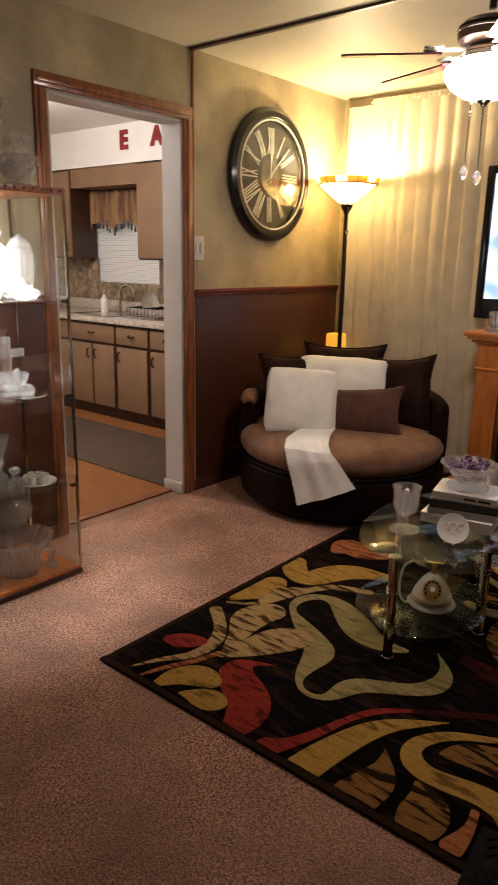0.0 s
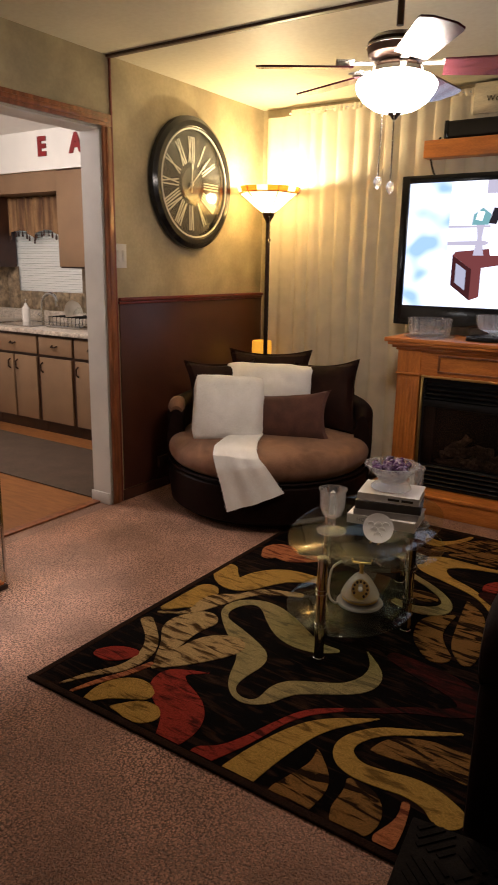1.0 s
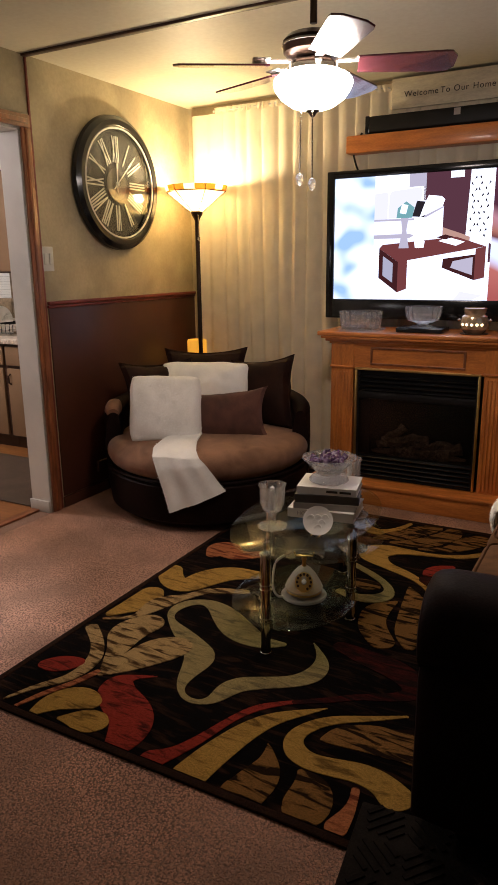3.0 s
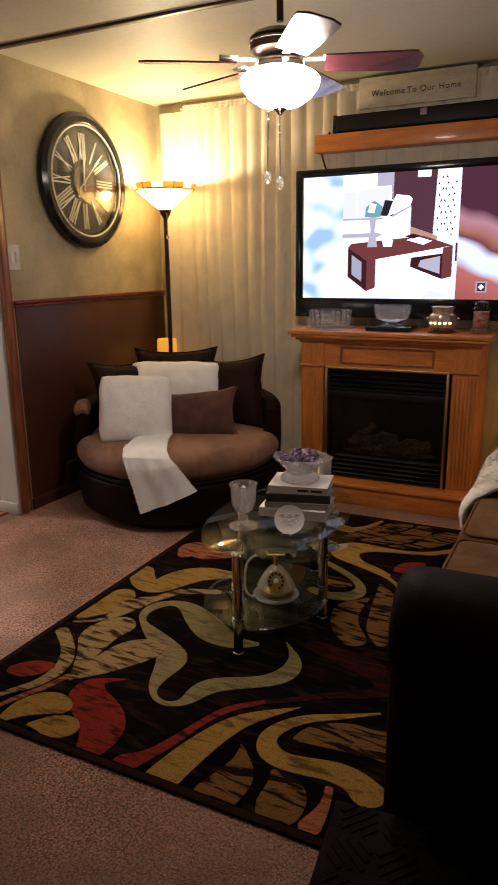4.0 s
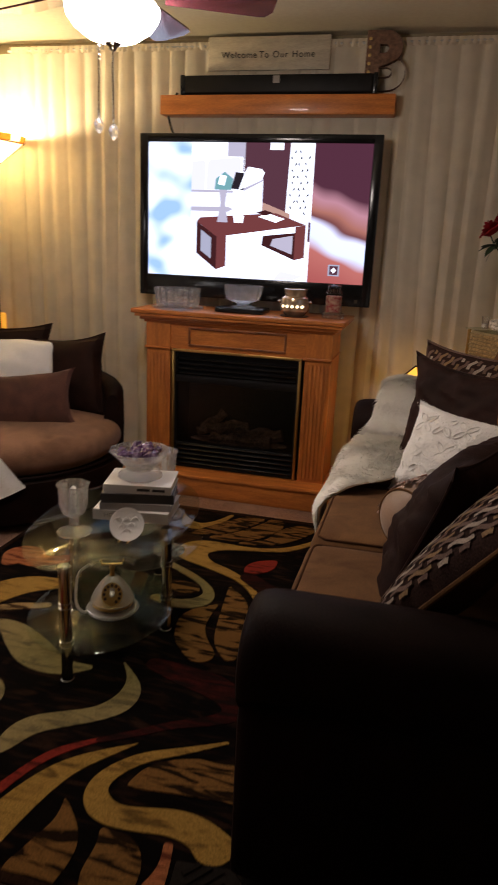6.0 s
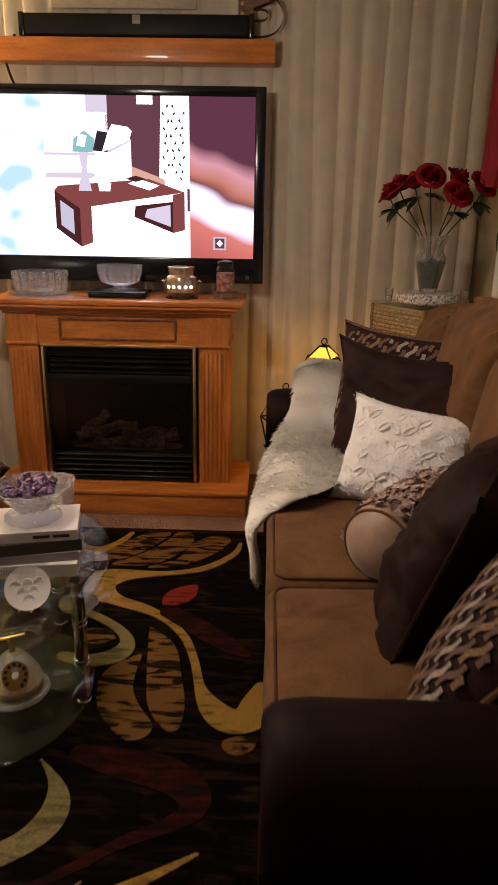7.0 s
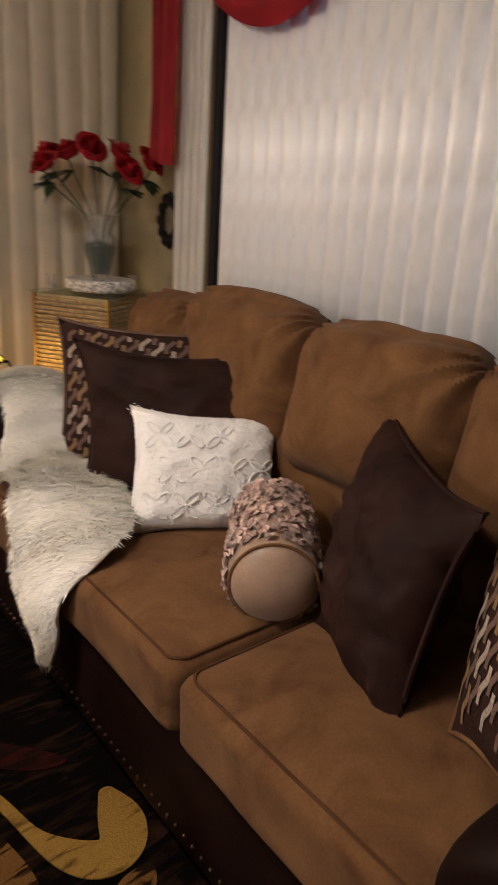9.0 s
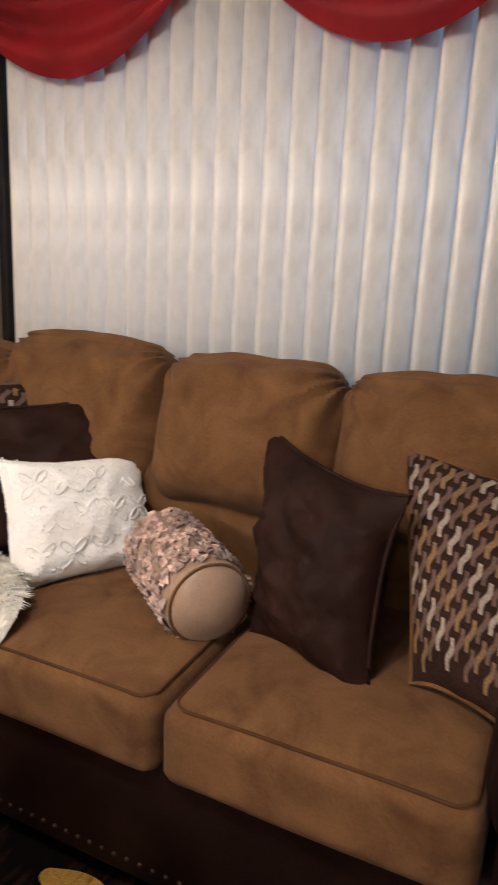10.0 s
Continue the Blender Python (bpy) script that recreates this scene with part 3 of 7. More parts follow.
def ornate_mirror(y, z, r, gold, square):
    th = thing("wall_mirror", (XE - 0.004, y, z), "small %s wall mirror in an ornate scrolled frame" % ("square gilt" if square else "round black"), "mirror", "small wall mirrors")
    m = BRASS if gold else MATBLACK
    bm = bmesh.new()
    n = 12
    for i in range(n):
        a = 2 * math.pi * i / n
        c = (0, r * 0.78 * math.cos(a), r * 0.95 * math.sin(a)) if not square else (0, max(-0.7, min(0.7, 1.0 * math.cos(a))) * r, max(-0.9, min(0.9, 1.3 * math.sin(a))) * r)
        bmesh.ops.create_icosphere(bm, subdivisions=1, radius=r * 0.27, matrix=Matrix.Translation((-0.012, c[1], c[2])) @ Matrix.Diagonal((0.4, 1, 1, 1)))
    part("frame", bm, m, th)
    part("frame", tube([(-0.016, r * 0.6 * math.cos(2 * math.pi * i / 24), r * 0.72 * math.sin(2 * math.pi * i / 24)) for i in range(24)], r * 0.13, closed=True), m, th, "raised inner bead")
    part("mirror_glass", lathe([(0, -0.002), (r * 0.55, -0.002), (r * 0.55, 0.002), (0, 0.002)], 24), CHROME, th, "silvered glass").matrix_local = pose(-0.012, 0, 0, 0, 90, 0)
    return th


ornate_mirror(4.745, 1.29, 0.098, False, False)
ornate_mirror(4.77, 1.66, 0.10, True, True)
ornate_mirror(4.75, 2.05, 0.105, False, False)

# ---- rug ----
rug = thing("area_rug", (0.03, 3.32, 0), "black area rug with cream, gold, brown and red swirls", "rug")
RUG_BASE = material("rug_black_brown", (0.030, 0.014, 0.008), 0.95, spec=0.03, second=(0.004, 0.0028, 0.0024), scale=6, grain=0.6, grain_scale=230, stretch=(1, 4.5, 1), detail=7, warp=1.2, span=(0.50, 0.70))


def pile(name, colour, streak, span=(0.40, 0.52), scale=9):
    return material("rug_" + name, colour, 0.95, spec=0.03, second=streak, scale=scale, grain=0.55, grain_scale=230, stretch=(1, 4.5, 1), detail=7, warp=0.7, span=span)


RUG = {"loop": pile("sage", (0.235, 0.175, 0.070), (0.10, 0.08, 0.036), (0.3, 0.5)), "yel": pile("gold", (0.31, 0.175, 0.036), (0.125, 0.068, 0.016), (0.32, 0.48)),
       "tan": pile("cream", (0.31, 0.20, 0.080), (0.05, 0.025, 0.009)), "bro": pile("brown", (0.17, 0.082, 0.022), (0.016, 0.008, 0.004), (0.44, 0.52), 7),
       "red": pile("red", (0.20, 0.024, 0.014), (0.05, 0.010, 0.007), (0.36, 0.50)), "org": pile("orange", (0.32, 0.11, 0.04), (0.12, 0.03, 0.015)),
       "drd": pile("dark_red", (0.045, 0.008, 0.006), (0.012, 0.006, 0.005), (0.40, 0.62))}
RUG_EDGE = material("rug_binding", (0.020, 0.009, 0.005), 0.95, spec=0.05, vary=0.2, scale=20, grain=0.5, grain_scale=300)
part("ground_weave", solid(-0.785, 0.80, -1.105, 1.105, 0.001, 0.009, bevel=0.003), RUG_BASE, rug)
for b in ((-0.80, 0.815, -1.115, -1.09), (-0.80, 0.815, 1.085, 1.12), (-0.795, -0.77, -1.09, 1.085), (0.78, 0.815, -1.085, 1.085)):
    part("binding", solid(*b, 0.001, 0.0115, bevel=0.003), RUG_EDGE, rug, "dark brown bound edge")


def ribbon(bm, p, top, cell=0.007):
    """Fills the outline swept by discs (x, y, radius) along a line, with a short edge down into the weave."""
    lo, hi = (p[:, :2] - p[:, 2:]).min(0) - cell, (p[:, :2] + p[:, 2:]).max(0) + cell
    lo, hi = np.maximum(lo, (-0.767, -1.087)), np.minimum(hi, (0.782, 1.087))
    nx, ny = (int((hi[i] - lo[i]) / cell) + 1 for i in (0, 1))
    gx, gy = lo[0] + cell * np.arange(nx + 1), lo[1] + cell * np.arange(ny + 1)
    gx, gy = np.minimum(gx, 0.782), np.minimum(gy, 1.087)
    f = np.full((nx + 1, ny + 1), -1.0)
    for x, y, r in p:
        f = np.maximum(f, r - np.hypot(gx[:, None] - x, gy[None, :] - y))
    made = {}

    def corner(i, j):
        if (i, j) not in made:
            made[i, j] = bm.verts.new((gx[i], gy[j], top))
        return made[i, j]

    def cut(a, b):
        key = (min(a, b), max(a, b))
        if key not in made:
            t = f[key[0]] / (f[key[0]] - f[key[1]])
            q, w = key
            made[key] = bm.verts.new((gx[q[0]] * (1 - t) + gx[w[0]] * t, gy[q[1]] * (1 - t) + gy[w[1]] * t, top))
        return made[key]

    for i in range(nx):
        for j in range(ny):
            ring = ((i, j), (i + 1, j), (i + 1, j + 1), (i, j + 1))
            if max(f[c] for c in ring) <= 0:
                continue
            poly, edge = [], []
            for k in range(4):
                c, d = ring[k], ring[(k + 1) % 4]
                if f[c] > 0:
                    poly.append(corner(*c))
                if (f[c] > 0) != (f[d] > 0):
                    poly.append(cut(c, d))
                    edge.append(poly[-1])
            if len(poly) > 2:
                bm.faces.new(poly)
            if len(edge) == 2:
                bm.faces.new(edge + [bm.verts.new((e.co.x, e.co.y, 0.0085)) for e in reversed(edge)])


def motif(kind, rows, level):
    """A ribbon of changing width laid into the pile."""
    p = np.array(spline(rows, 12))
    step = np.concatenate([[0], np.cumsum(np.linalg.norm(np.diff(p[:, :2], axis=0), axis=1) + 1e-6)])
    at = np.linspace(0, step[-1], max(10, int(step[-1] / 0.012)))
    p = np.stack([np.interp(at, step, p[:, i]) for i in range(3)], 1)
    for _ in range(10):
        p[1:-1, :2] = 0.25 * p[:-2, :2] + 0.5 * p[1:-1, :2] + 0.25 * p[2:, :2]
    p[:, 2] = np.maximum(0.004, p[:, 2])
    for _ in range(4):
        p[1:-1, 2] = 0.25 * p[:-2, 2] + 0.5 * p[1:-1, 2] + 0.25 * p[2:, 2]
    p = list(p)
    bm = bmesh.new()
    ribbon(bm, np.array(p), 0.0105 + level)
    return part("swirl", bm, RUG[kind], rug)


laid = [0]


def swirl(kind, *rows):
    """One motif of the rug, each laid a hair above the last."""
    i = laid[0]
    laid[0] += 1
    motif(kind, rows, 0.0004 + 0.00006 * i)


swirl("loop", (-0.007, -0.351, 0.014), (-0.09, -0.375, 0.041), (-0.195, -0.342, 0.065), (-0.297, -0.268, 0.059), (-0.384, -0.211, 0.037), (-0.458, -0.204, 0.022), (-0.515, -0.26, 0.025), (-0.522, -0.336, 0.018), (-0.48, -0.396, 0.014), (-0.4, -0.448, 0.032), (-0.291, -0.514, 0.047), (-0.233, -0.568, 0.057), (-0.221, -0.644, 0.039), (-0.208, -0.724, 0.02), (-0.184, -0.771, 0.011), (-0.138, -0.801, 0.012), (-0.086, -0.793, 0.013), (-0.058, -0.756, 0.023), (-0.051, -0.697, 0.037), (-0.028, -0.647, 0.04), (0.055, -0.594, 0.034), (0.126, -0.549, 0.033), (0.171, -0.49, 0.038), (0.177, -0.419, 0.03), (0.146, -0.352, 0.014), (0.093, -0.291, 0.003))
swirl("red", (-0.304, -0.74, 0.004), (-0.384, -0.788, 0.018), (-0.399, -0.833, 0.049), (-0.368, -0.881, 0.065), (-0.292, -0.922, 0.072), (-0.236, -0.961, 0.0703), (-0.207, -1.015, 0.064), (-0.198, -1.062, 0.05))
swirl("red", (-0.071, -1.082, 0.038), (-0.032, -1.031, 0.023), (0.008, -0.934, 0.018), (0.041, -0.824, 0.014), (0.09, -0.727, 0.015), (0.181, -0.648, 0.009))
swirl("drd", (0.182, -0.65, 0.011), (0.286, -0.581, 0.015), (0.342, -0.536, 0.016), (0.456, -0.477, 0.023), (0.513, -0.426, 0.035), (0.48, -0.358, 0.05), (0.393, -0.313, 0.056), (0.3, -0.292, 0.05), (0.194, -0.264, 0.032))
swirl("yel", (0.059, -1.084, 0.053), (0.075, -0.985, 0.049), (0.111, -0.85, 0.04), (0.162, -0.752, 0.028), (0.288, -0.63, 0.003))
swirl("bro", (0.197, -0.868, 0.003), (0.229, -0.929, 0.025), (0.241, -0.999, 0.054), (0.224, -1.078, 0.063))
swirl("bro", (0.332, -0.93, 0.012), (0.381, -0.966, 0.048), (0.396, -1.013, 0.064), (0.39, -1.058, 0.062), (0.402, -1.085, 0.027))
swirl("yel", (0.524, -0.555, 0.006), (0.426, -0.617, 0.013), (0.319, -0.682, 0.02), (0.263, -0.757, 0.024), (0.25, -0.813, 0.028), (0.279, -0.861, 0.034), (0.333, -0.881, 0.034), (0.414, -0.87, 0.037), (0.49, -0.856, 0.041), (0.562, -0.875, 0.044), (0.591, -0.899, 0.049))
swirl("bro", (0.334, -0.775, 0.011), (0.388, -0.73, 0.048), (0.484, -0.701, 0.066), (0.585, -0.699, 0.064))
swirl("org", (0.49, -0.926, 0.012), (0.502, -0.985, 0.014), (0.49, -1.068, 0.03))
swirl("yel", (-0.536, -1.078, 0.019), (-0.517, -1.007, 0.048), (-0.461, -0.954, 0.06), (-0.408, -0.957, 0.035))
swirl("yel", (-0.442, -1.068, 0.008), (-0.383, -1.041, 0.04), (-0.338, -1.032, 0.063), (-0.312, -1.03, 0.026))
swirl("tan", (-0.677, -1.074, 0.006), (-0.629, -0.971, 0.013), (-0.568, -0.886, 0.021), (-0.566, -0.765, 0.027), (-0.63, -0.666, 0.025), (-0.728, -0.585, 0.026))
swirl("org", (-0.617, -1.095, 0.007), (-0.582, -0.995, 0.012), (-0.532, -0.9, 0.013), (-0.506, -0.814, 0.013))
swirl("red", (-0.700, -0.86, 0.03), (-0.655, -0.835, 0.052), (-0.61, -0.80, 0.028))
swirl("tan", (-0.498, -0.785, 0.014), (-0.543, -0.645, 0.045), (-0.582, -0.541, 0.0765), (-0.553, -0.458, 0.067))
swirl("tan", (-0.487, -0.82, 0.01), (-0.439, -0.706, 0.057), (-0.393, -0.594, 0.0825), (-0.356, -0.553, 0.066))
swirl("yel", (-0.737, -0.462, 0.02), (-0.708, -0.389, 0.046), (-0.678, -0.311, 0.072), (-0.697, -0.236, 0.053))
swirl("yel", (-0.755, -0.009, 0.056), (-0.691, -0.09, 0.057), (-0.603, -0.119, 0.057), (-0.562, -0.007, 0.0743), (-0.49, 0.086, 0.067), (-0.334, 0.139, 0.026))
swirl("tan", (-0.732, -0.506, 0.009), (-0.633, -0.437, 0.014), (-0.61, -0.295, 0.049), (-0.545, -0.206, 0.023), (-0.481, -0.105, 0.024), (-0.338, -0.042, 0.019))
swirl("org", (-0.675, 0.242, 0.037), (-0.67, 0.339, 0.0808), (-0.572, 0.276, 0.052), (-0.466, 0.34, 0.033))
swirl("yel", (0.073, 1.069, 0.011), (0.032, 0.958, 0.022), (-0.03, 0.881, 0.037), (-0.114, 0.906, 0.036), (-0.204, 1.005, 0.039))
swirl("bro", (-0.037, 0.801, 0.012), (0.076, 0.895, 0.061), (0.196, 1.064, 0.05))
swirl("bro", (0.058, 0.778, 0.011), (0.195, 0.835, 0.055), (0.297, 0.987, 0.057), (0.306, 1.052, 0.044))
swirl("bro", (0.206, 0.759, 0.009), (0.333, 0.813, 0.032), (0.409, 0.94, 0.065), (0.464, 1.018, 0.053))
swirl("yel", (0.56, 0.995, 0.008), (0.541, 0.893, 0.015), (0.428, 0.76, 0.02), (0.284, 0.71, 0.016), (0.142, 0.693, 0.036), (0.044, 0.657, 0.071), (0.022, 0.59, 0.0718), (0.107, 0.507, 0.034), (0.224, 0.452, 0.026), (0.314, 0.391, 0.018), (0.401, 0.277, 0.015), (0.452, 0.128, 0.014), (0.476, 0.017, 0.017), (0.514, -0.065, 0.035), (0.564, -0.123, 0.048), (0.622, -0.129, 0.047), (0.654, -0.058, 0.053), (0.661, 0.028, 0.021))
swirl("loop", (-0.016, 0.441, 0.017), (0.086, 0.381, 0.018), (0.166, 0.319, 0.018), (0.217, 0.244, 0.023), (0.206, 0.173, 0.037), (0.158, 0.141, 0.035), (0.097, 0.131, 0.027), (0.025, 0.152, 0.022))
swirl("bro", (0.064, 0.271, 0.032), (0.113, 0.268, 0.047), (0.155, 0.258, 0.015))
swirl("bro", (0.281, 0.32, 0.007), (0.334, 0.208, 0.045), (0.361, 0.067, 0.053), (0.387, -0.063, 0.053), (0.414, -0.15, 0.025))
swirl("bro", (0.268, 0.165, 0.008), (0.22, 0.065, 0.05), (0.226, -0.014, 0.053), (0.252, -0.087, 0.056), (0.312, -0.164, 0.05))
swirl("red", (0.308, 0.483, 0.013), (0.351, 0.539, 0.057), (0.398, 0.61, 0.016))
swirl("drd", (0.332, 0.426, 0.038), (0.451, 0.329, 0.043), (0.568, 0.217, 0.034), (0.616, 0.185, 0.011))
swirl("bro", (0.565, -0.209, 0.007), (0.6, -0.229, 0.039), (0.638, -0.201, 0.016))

# ---- fireplace, television and shelf ----
fp = thing("electric_fireplace", (0, 0, 0), "honey oak mantel with a black electric firebox on the carpet", "fireplace")
FY = 4.73
part("plinth", solid(-0.60, 0.60, 4.61, 5.08, 0, 0.105, bevel=0.006), OAK, fp)
part("plinth_cap", solid(-0.61, 0.61, 4.60, 5.08, 0.105, 0.125, bevel=0.005), OAK, fp)
for s in (-1, 1):
    bm = bmesh.new()
    a, b = sorted((s * 0.372, s * 0.51))
    box(bm, a, b, FY, 5.06, 0.125, 0.79)
    col = part("column", bm, OAK_UP, fp, "fluted oak column")
    for i in range(6):
        x = a + 0.018 + i * (b - a - 0.036) / 5
        part("flute", solid(x - 0.006, x + 0.006, FY - 0.006, FY, 0.14, 0.765, bevel=0.002), OAK_UP, col)
    part("capital", solid(a - 0.006, b + 0.006, FY - 0.014, 5.06, 0.79, 0.803, bevel=0.004), OAK, fp)
    part("column_head", solid(a, b, FY - 0.006, 5.06, 0.803, 0.93), OAK_UP, fp)
bm = solid(-0.372, 0.372, FY + 0.004, 5.06, 0.785, 0.93)
part("frieze", bm, OAK, fp)
bm = bmesh.new()
for b in ((-0.27, 0.27, 0.905, 0.917), (-0.27, 0.27, 0.813, 0.825), (-0.27, -0.258, 0.825, 0.905), (0.258, 0.27, 0.825, 0.905)):
    box(bm, b[0], b[1], FY - 0.006, FY + 0.004, b[2], b[3], 0.003)
part("frieze_moulding", bm, TRIM, fp, "raised rectangular moulding")
bm = bmesh.new()
for k, (o, z0, z1) in enumerate(((0.012, 0.93, 0.945), (0.03, 0.945, 0.962), (0.05, 0.962, 0.978))):
    box(bm, -0.51 - o, 0.51 + o, FY - o * 1.1, 5.08, z0, z1, 0.004)
part("cornice", bm, OAK, fp)
part("mantel_top", solid(-0.58, 0.575, FY - 0.065, 5.10, 0.978, 1.003, bevel=0.007), OAK, fp)
bm = bmesh.new()
for b in ((-0.358, -0.344, 0.13, 0.782), (0.344, 0.358, 0.13, 0.782), (-0.358, 0.358, 0.782, 0.796)):
    box(bm, b[0], b[1], FY - 0.012, FY + 0.01, b[2], b[3], 0.003)
part("brass_frame", bm, BRASS, fp, "thin brass frame round the firebox")
for nm, b in (("firebox_back", (-0.344, 0.344, 4.95, 4.97, 0.13, 0.782)), ("firebox_side", (-0.344, -0.335, FY, 4.95, 0.13, 0.782)), ("firebox_side", (0.335, 0.344, FY, 4.95, 0.13, 0.782)),
              ("firebox_floor", (-0.335, 0.335, FY + 0.002, 4.95, 0.13, 0.14)), ("firebox_top", (-0.335, 0.335, FY + 0.002, 4.95, 0.772, 0.782)), ("firebox_bar", (-0.335, 0.335, FY - 0.004, FY + 0.02, 0.615, 0.655, 0.004)),
              ("vent_panel", (-0.335, 0.335, FY + 0.02, FY + 0.03, 0.655, 0.772)), ("vent_panel", (-0.335, 0.335, FY + 0.02, FY + 0.03, 0.14, 0.275))):
    part(nm, solid(*b), MATBLACK, fp, "matt black firebox metal")
for i, z in enumerate((0.668, 0.694, 0.720, 0.746, 0.155, 0.182, 0.209, 0.236, 0.262)):
    bm = solid(-0.334, 0.334, -0.011, 0.011, -0.004, 0.004, bevel=0.002)
    part("louvre", bm, BLACK, fp).matrix_local = pose(0, FY + 0.008, z, 32, 0, 0)
part("fire_glass", solid(-0.334, 0.334, FY + 0.012, FY + 0.016, 0.275, 0.615), glass("smoked_glass", (0.62, 0.60, 0.58), 0.22, 1.0), fp, "dark glass front")
LOG = material("fire_log_bark", (0.20, 0.13, 0.09), 0.9, vary=0.5, scale=14, grain=0.8, grain_scale=60)
for k, (a, b, r) in enumerate((((-0.22, 4.86, 0.33), (0.05, 4.88, 0.36), 0.035), ((-0.02, 4.84, 0.32), (0.25, 4.87, 0.33), 0.038), ((-0.24, 4.82, 0.31), (-0.10, 4.90, 0.42), 0.026), ((-0.15, 4.80, 0.30), (0.2, 4.80, 0.30), 0.03))):
    pts = [Vector(a).lerp(Vector(b), i / 6) + Vector((0, 0, 0.008 * math.sin(i * 2 + k))) for i in range(7)]
    part("log", tube(pts, [r * (1 + 0.12 * math.sin(i * 1.9 + k)) for i in range(7)], 9), LOG, fp, "mock fire log")
part("ember_bed", lathe([(0, 0.29), (0.2, 0.285), (0.26, 0.275), (0.26, 0.27)], 20, centre=(0, 0, 0)), LOG, fp).matrix_local = Matrix.Translation((0, 4.85, 0)) @ Matrix.Diagonal((1.1, 0.32, 1, 1))

tv = thing("television", (0, 5.016, 0), "large black flat television showing a living room picture", "television")
TX0, TX1, TZ0, TZ1 = -0.674, 0.655, 1.055, 1.92
SX0, SX1, SZ0, SZ1 = -0.625, 0.606, 1.172, 1.877
bm = bmesh.new()
box(bm, TX0, SX0, 0, 0.03, TZ0, TZ1, 0.006)
box(bm, SX1, TX1, 0, 0.03, TZ0, TZ1, 0.006)
box(bm, SX0 - 0.008, SX1 + 0.008, 0, 0.03, SZ1, TZ1, 0.006)
box(bm, SX0 - 0.008, SX1 + 0.008, 0, 0.03, TZ0, SZ0, 0.006)
part("bezel", bm, BLACK, tv, "glossy black bezel")
part("back_shell", solid(TX0 + 0.03, TX1 - 0.03, 0.03, 0.10, TZ0 + 0.03, TZ1 - 0.03, bevel=0.02), MATBLACK, tv)
part("badge", solid(0.572, 0.588, -0.002, 0, 1.075, 1.093), CHROME, tv, "small silver badge")


def screen_glow(name, kind):
    m = bpy.data.materials.new(name)
    m.use_nodes = True
    nt = m.node_tree
    n, link = nt.nodes, nt.links.new
    e = n.new("ShaderNodeEmission")
    tc, mp, no, cr = n.new("ShaderNodeTexCoord"), n.new("ShaderNodeMapping"), n.new("ShaderNodeTexNoise"), n.new("ShaderNodeValToRGB")
    link(tc.outputs["Object"], mp.inputs[0])
    link(mp.outputs[0], no.inputs["Vector"])
    link(no.outputs["Fac"], cr.inputs[0])
    link(cr.outputs[0], e.inputs[0])
    no.inputs["Detail"].default_value = 0.5
    e.inputs[1].default_value = 1.5
    cr.color_ramp.elements[0].position, cr.color_ramp.elements[1].position = 0.36, 0.58
    c = cr.color_ramp.elements
    if kind == "left":
        mp.inputs["Scale"].default_value = (4, 1, 5)
        c[0].color, c[1].color = (0.30, 0.46, 0.80, 1), (0.88, 0.95, 1.0, 1)
        e.inputs[1].default_value = 1.15
        no.inputs["Scale"].default_value = 1.5
    elif kind == "right":
        sep, slope, tilt_ = n.new("ShaderNodeSeparateXYZ"), n.new("ShaderNodeMath"), n.new("ShaderNodeMath")
        slope.operation = tilt_.operation = "MULTIPLY_ADD"
        link(tc.outputs["Object"], sep.inputs[0])
        slope.inputs[1].default_value, slope.inputs[2].default_value = 1.42, -1.664
        link(sep.outputs["Z"], slope.inputs[0])
        tilt_.inputs[1].default_value = 0.55
        link(sep.outputs["X"], tilt_.inputs[0])
        link(slope.outputs[0], tilt_.inputs[2])
        wob = n.new("ShaderNodeMath")
        wob.operation = "MULTIPLY_ADD"
        wob.inputs[1].default_value = 0.16
        no.inputs["Scale"].default_value = 5
        link(no.outputs["Fac"], wob.inputs[0])
        link(tilt_.outputs[0], wob.inputs[2])
        link(wob.outputs[0], cr.inputs[0])
        c[0].position, c[0].color = 0.30, (0.34, 0.085, 0.07, 1)
        c[1].position, c[1].color = 1.0, (0.070, 0.022, 0.034, 1)
        for at, col in ((0.50, (0.42, 0.13, 0.10)), (0.58, (0.70, 0.80, 1.0)), (0.68, (0.72, 0.74, 0.92)), (0.74, (0.15, 0.05, 0.045)), (0.80, (0.34, 0.13, 0.09)), (0.90, (0.42, 0.20, 0.22))):
            cr.color_ramp.elements.new(at).color = (*col, 1)
        e.inputs[1].default_value = 1.1
    else:
        no.inputs["Scale"].default_value = 30
        c[0].color, c[1].color = (0.82, 0.86, 1.0, 1), (0.93, 0.95, 1.0, 1)
        e.inputs[1].default_value = 1.15
    link(e.outputs[0], n["Material Output"].inputs[0])
    return m


scr = part("screen", solid(SX0, SX1, 0.012, 0.02, SZ0, SZ1), screen_glow("screen_white", "floor"), tv, "lit screen with a white room")
LW = (SX1 - SX0)


def shot(name, pts, m, layer):
    """One flat patch of the lit picture; corners as shares of the screen, from its lower left."""
    bm = bmesh.new()
    bm.faces.new([bm.verts.new((SX0 + u * LW, 0.0115 - 0.0004 * layer, SZ0 + v * (SZ1 - SZ0))) for u, v in pts])
    part(name, bm, m, scr)


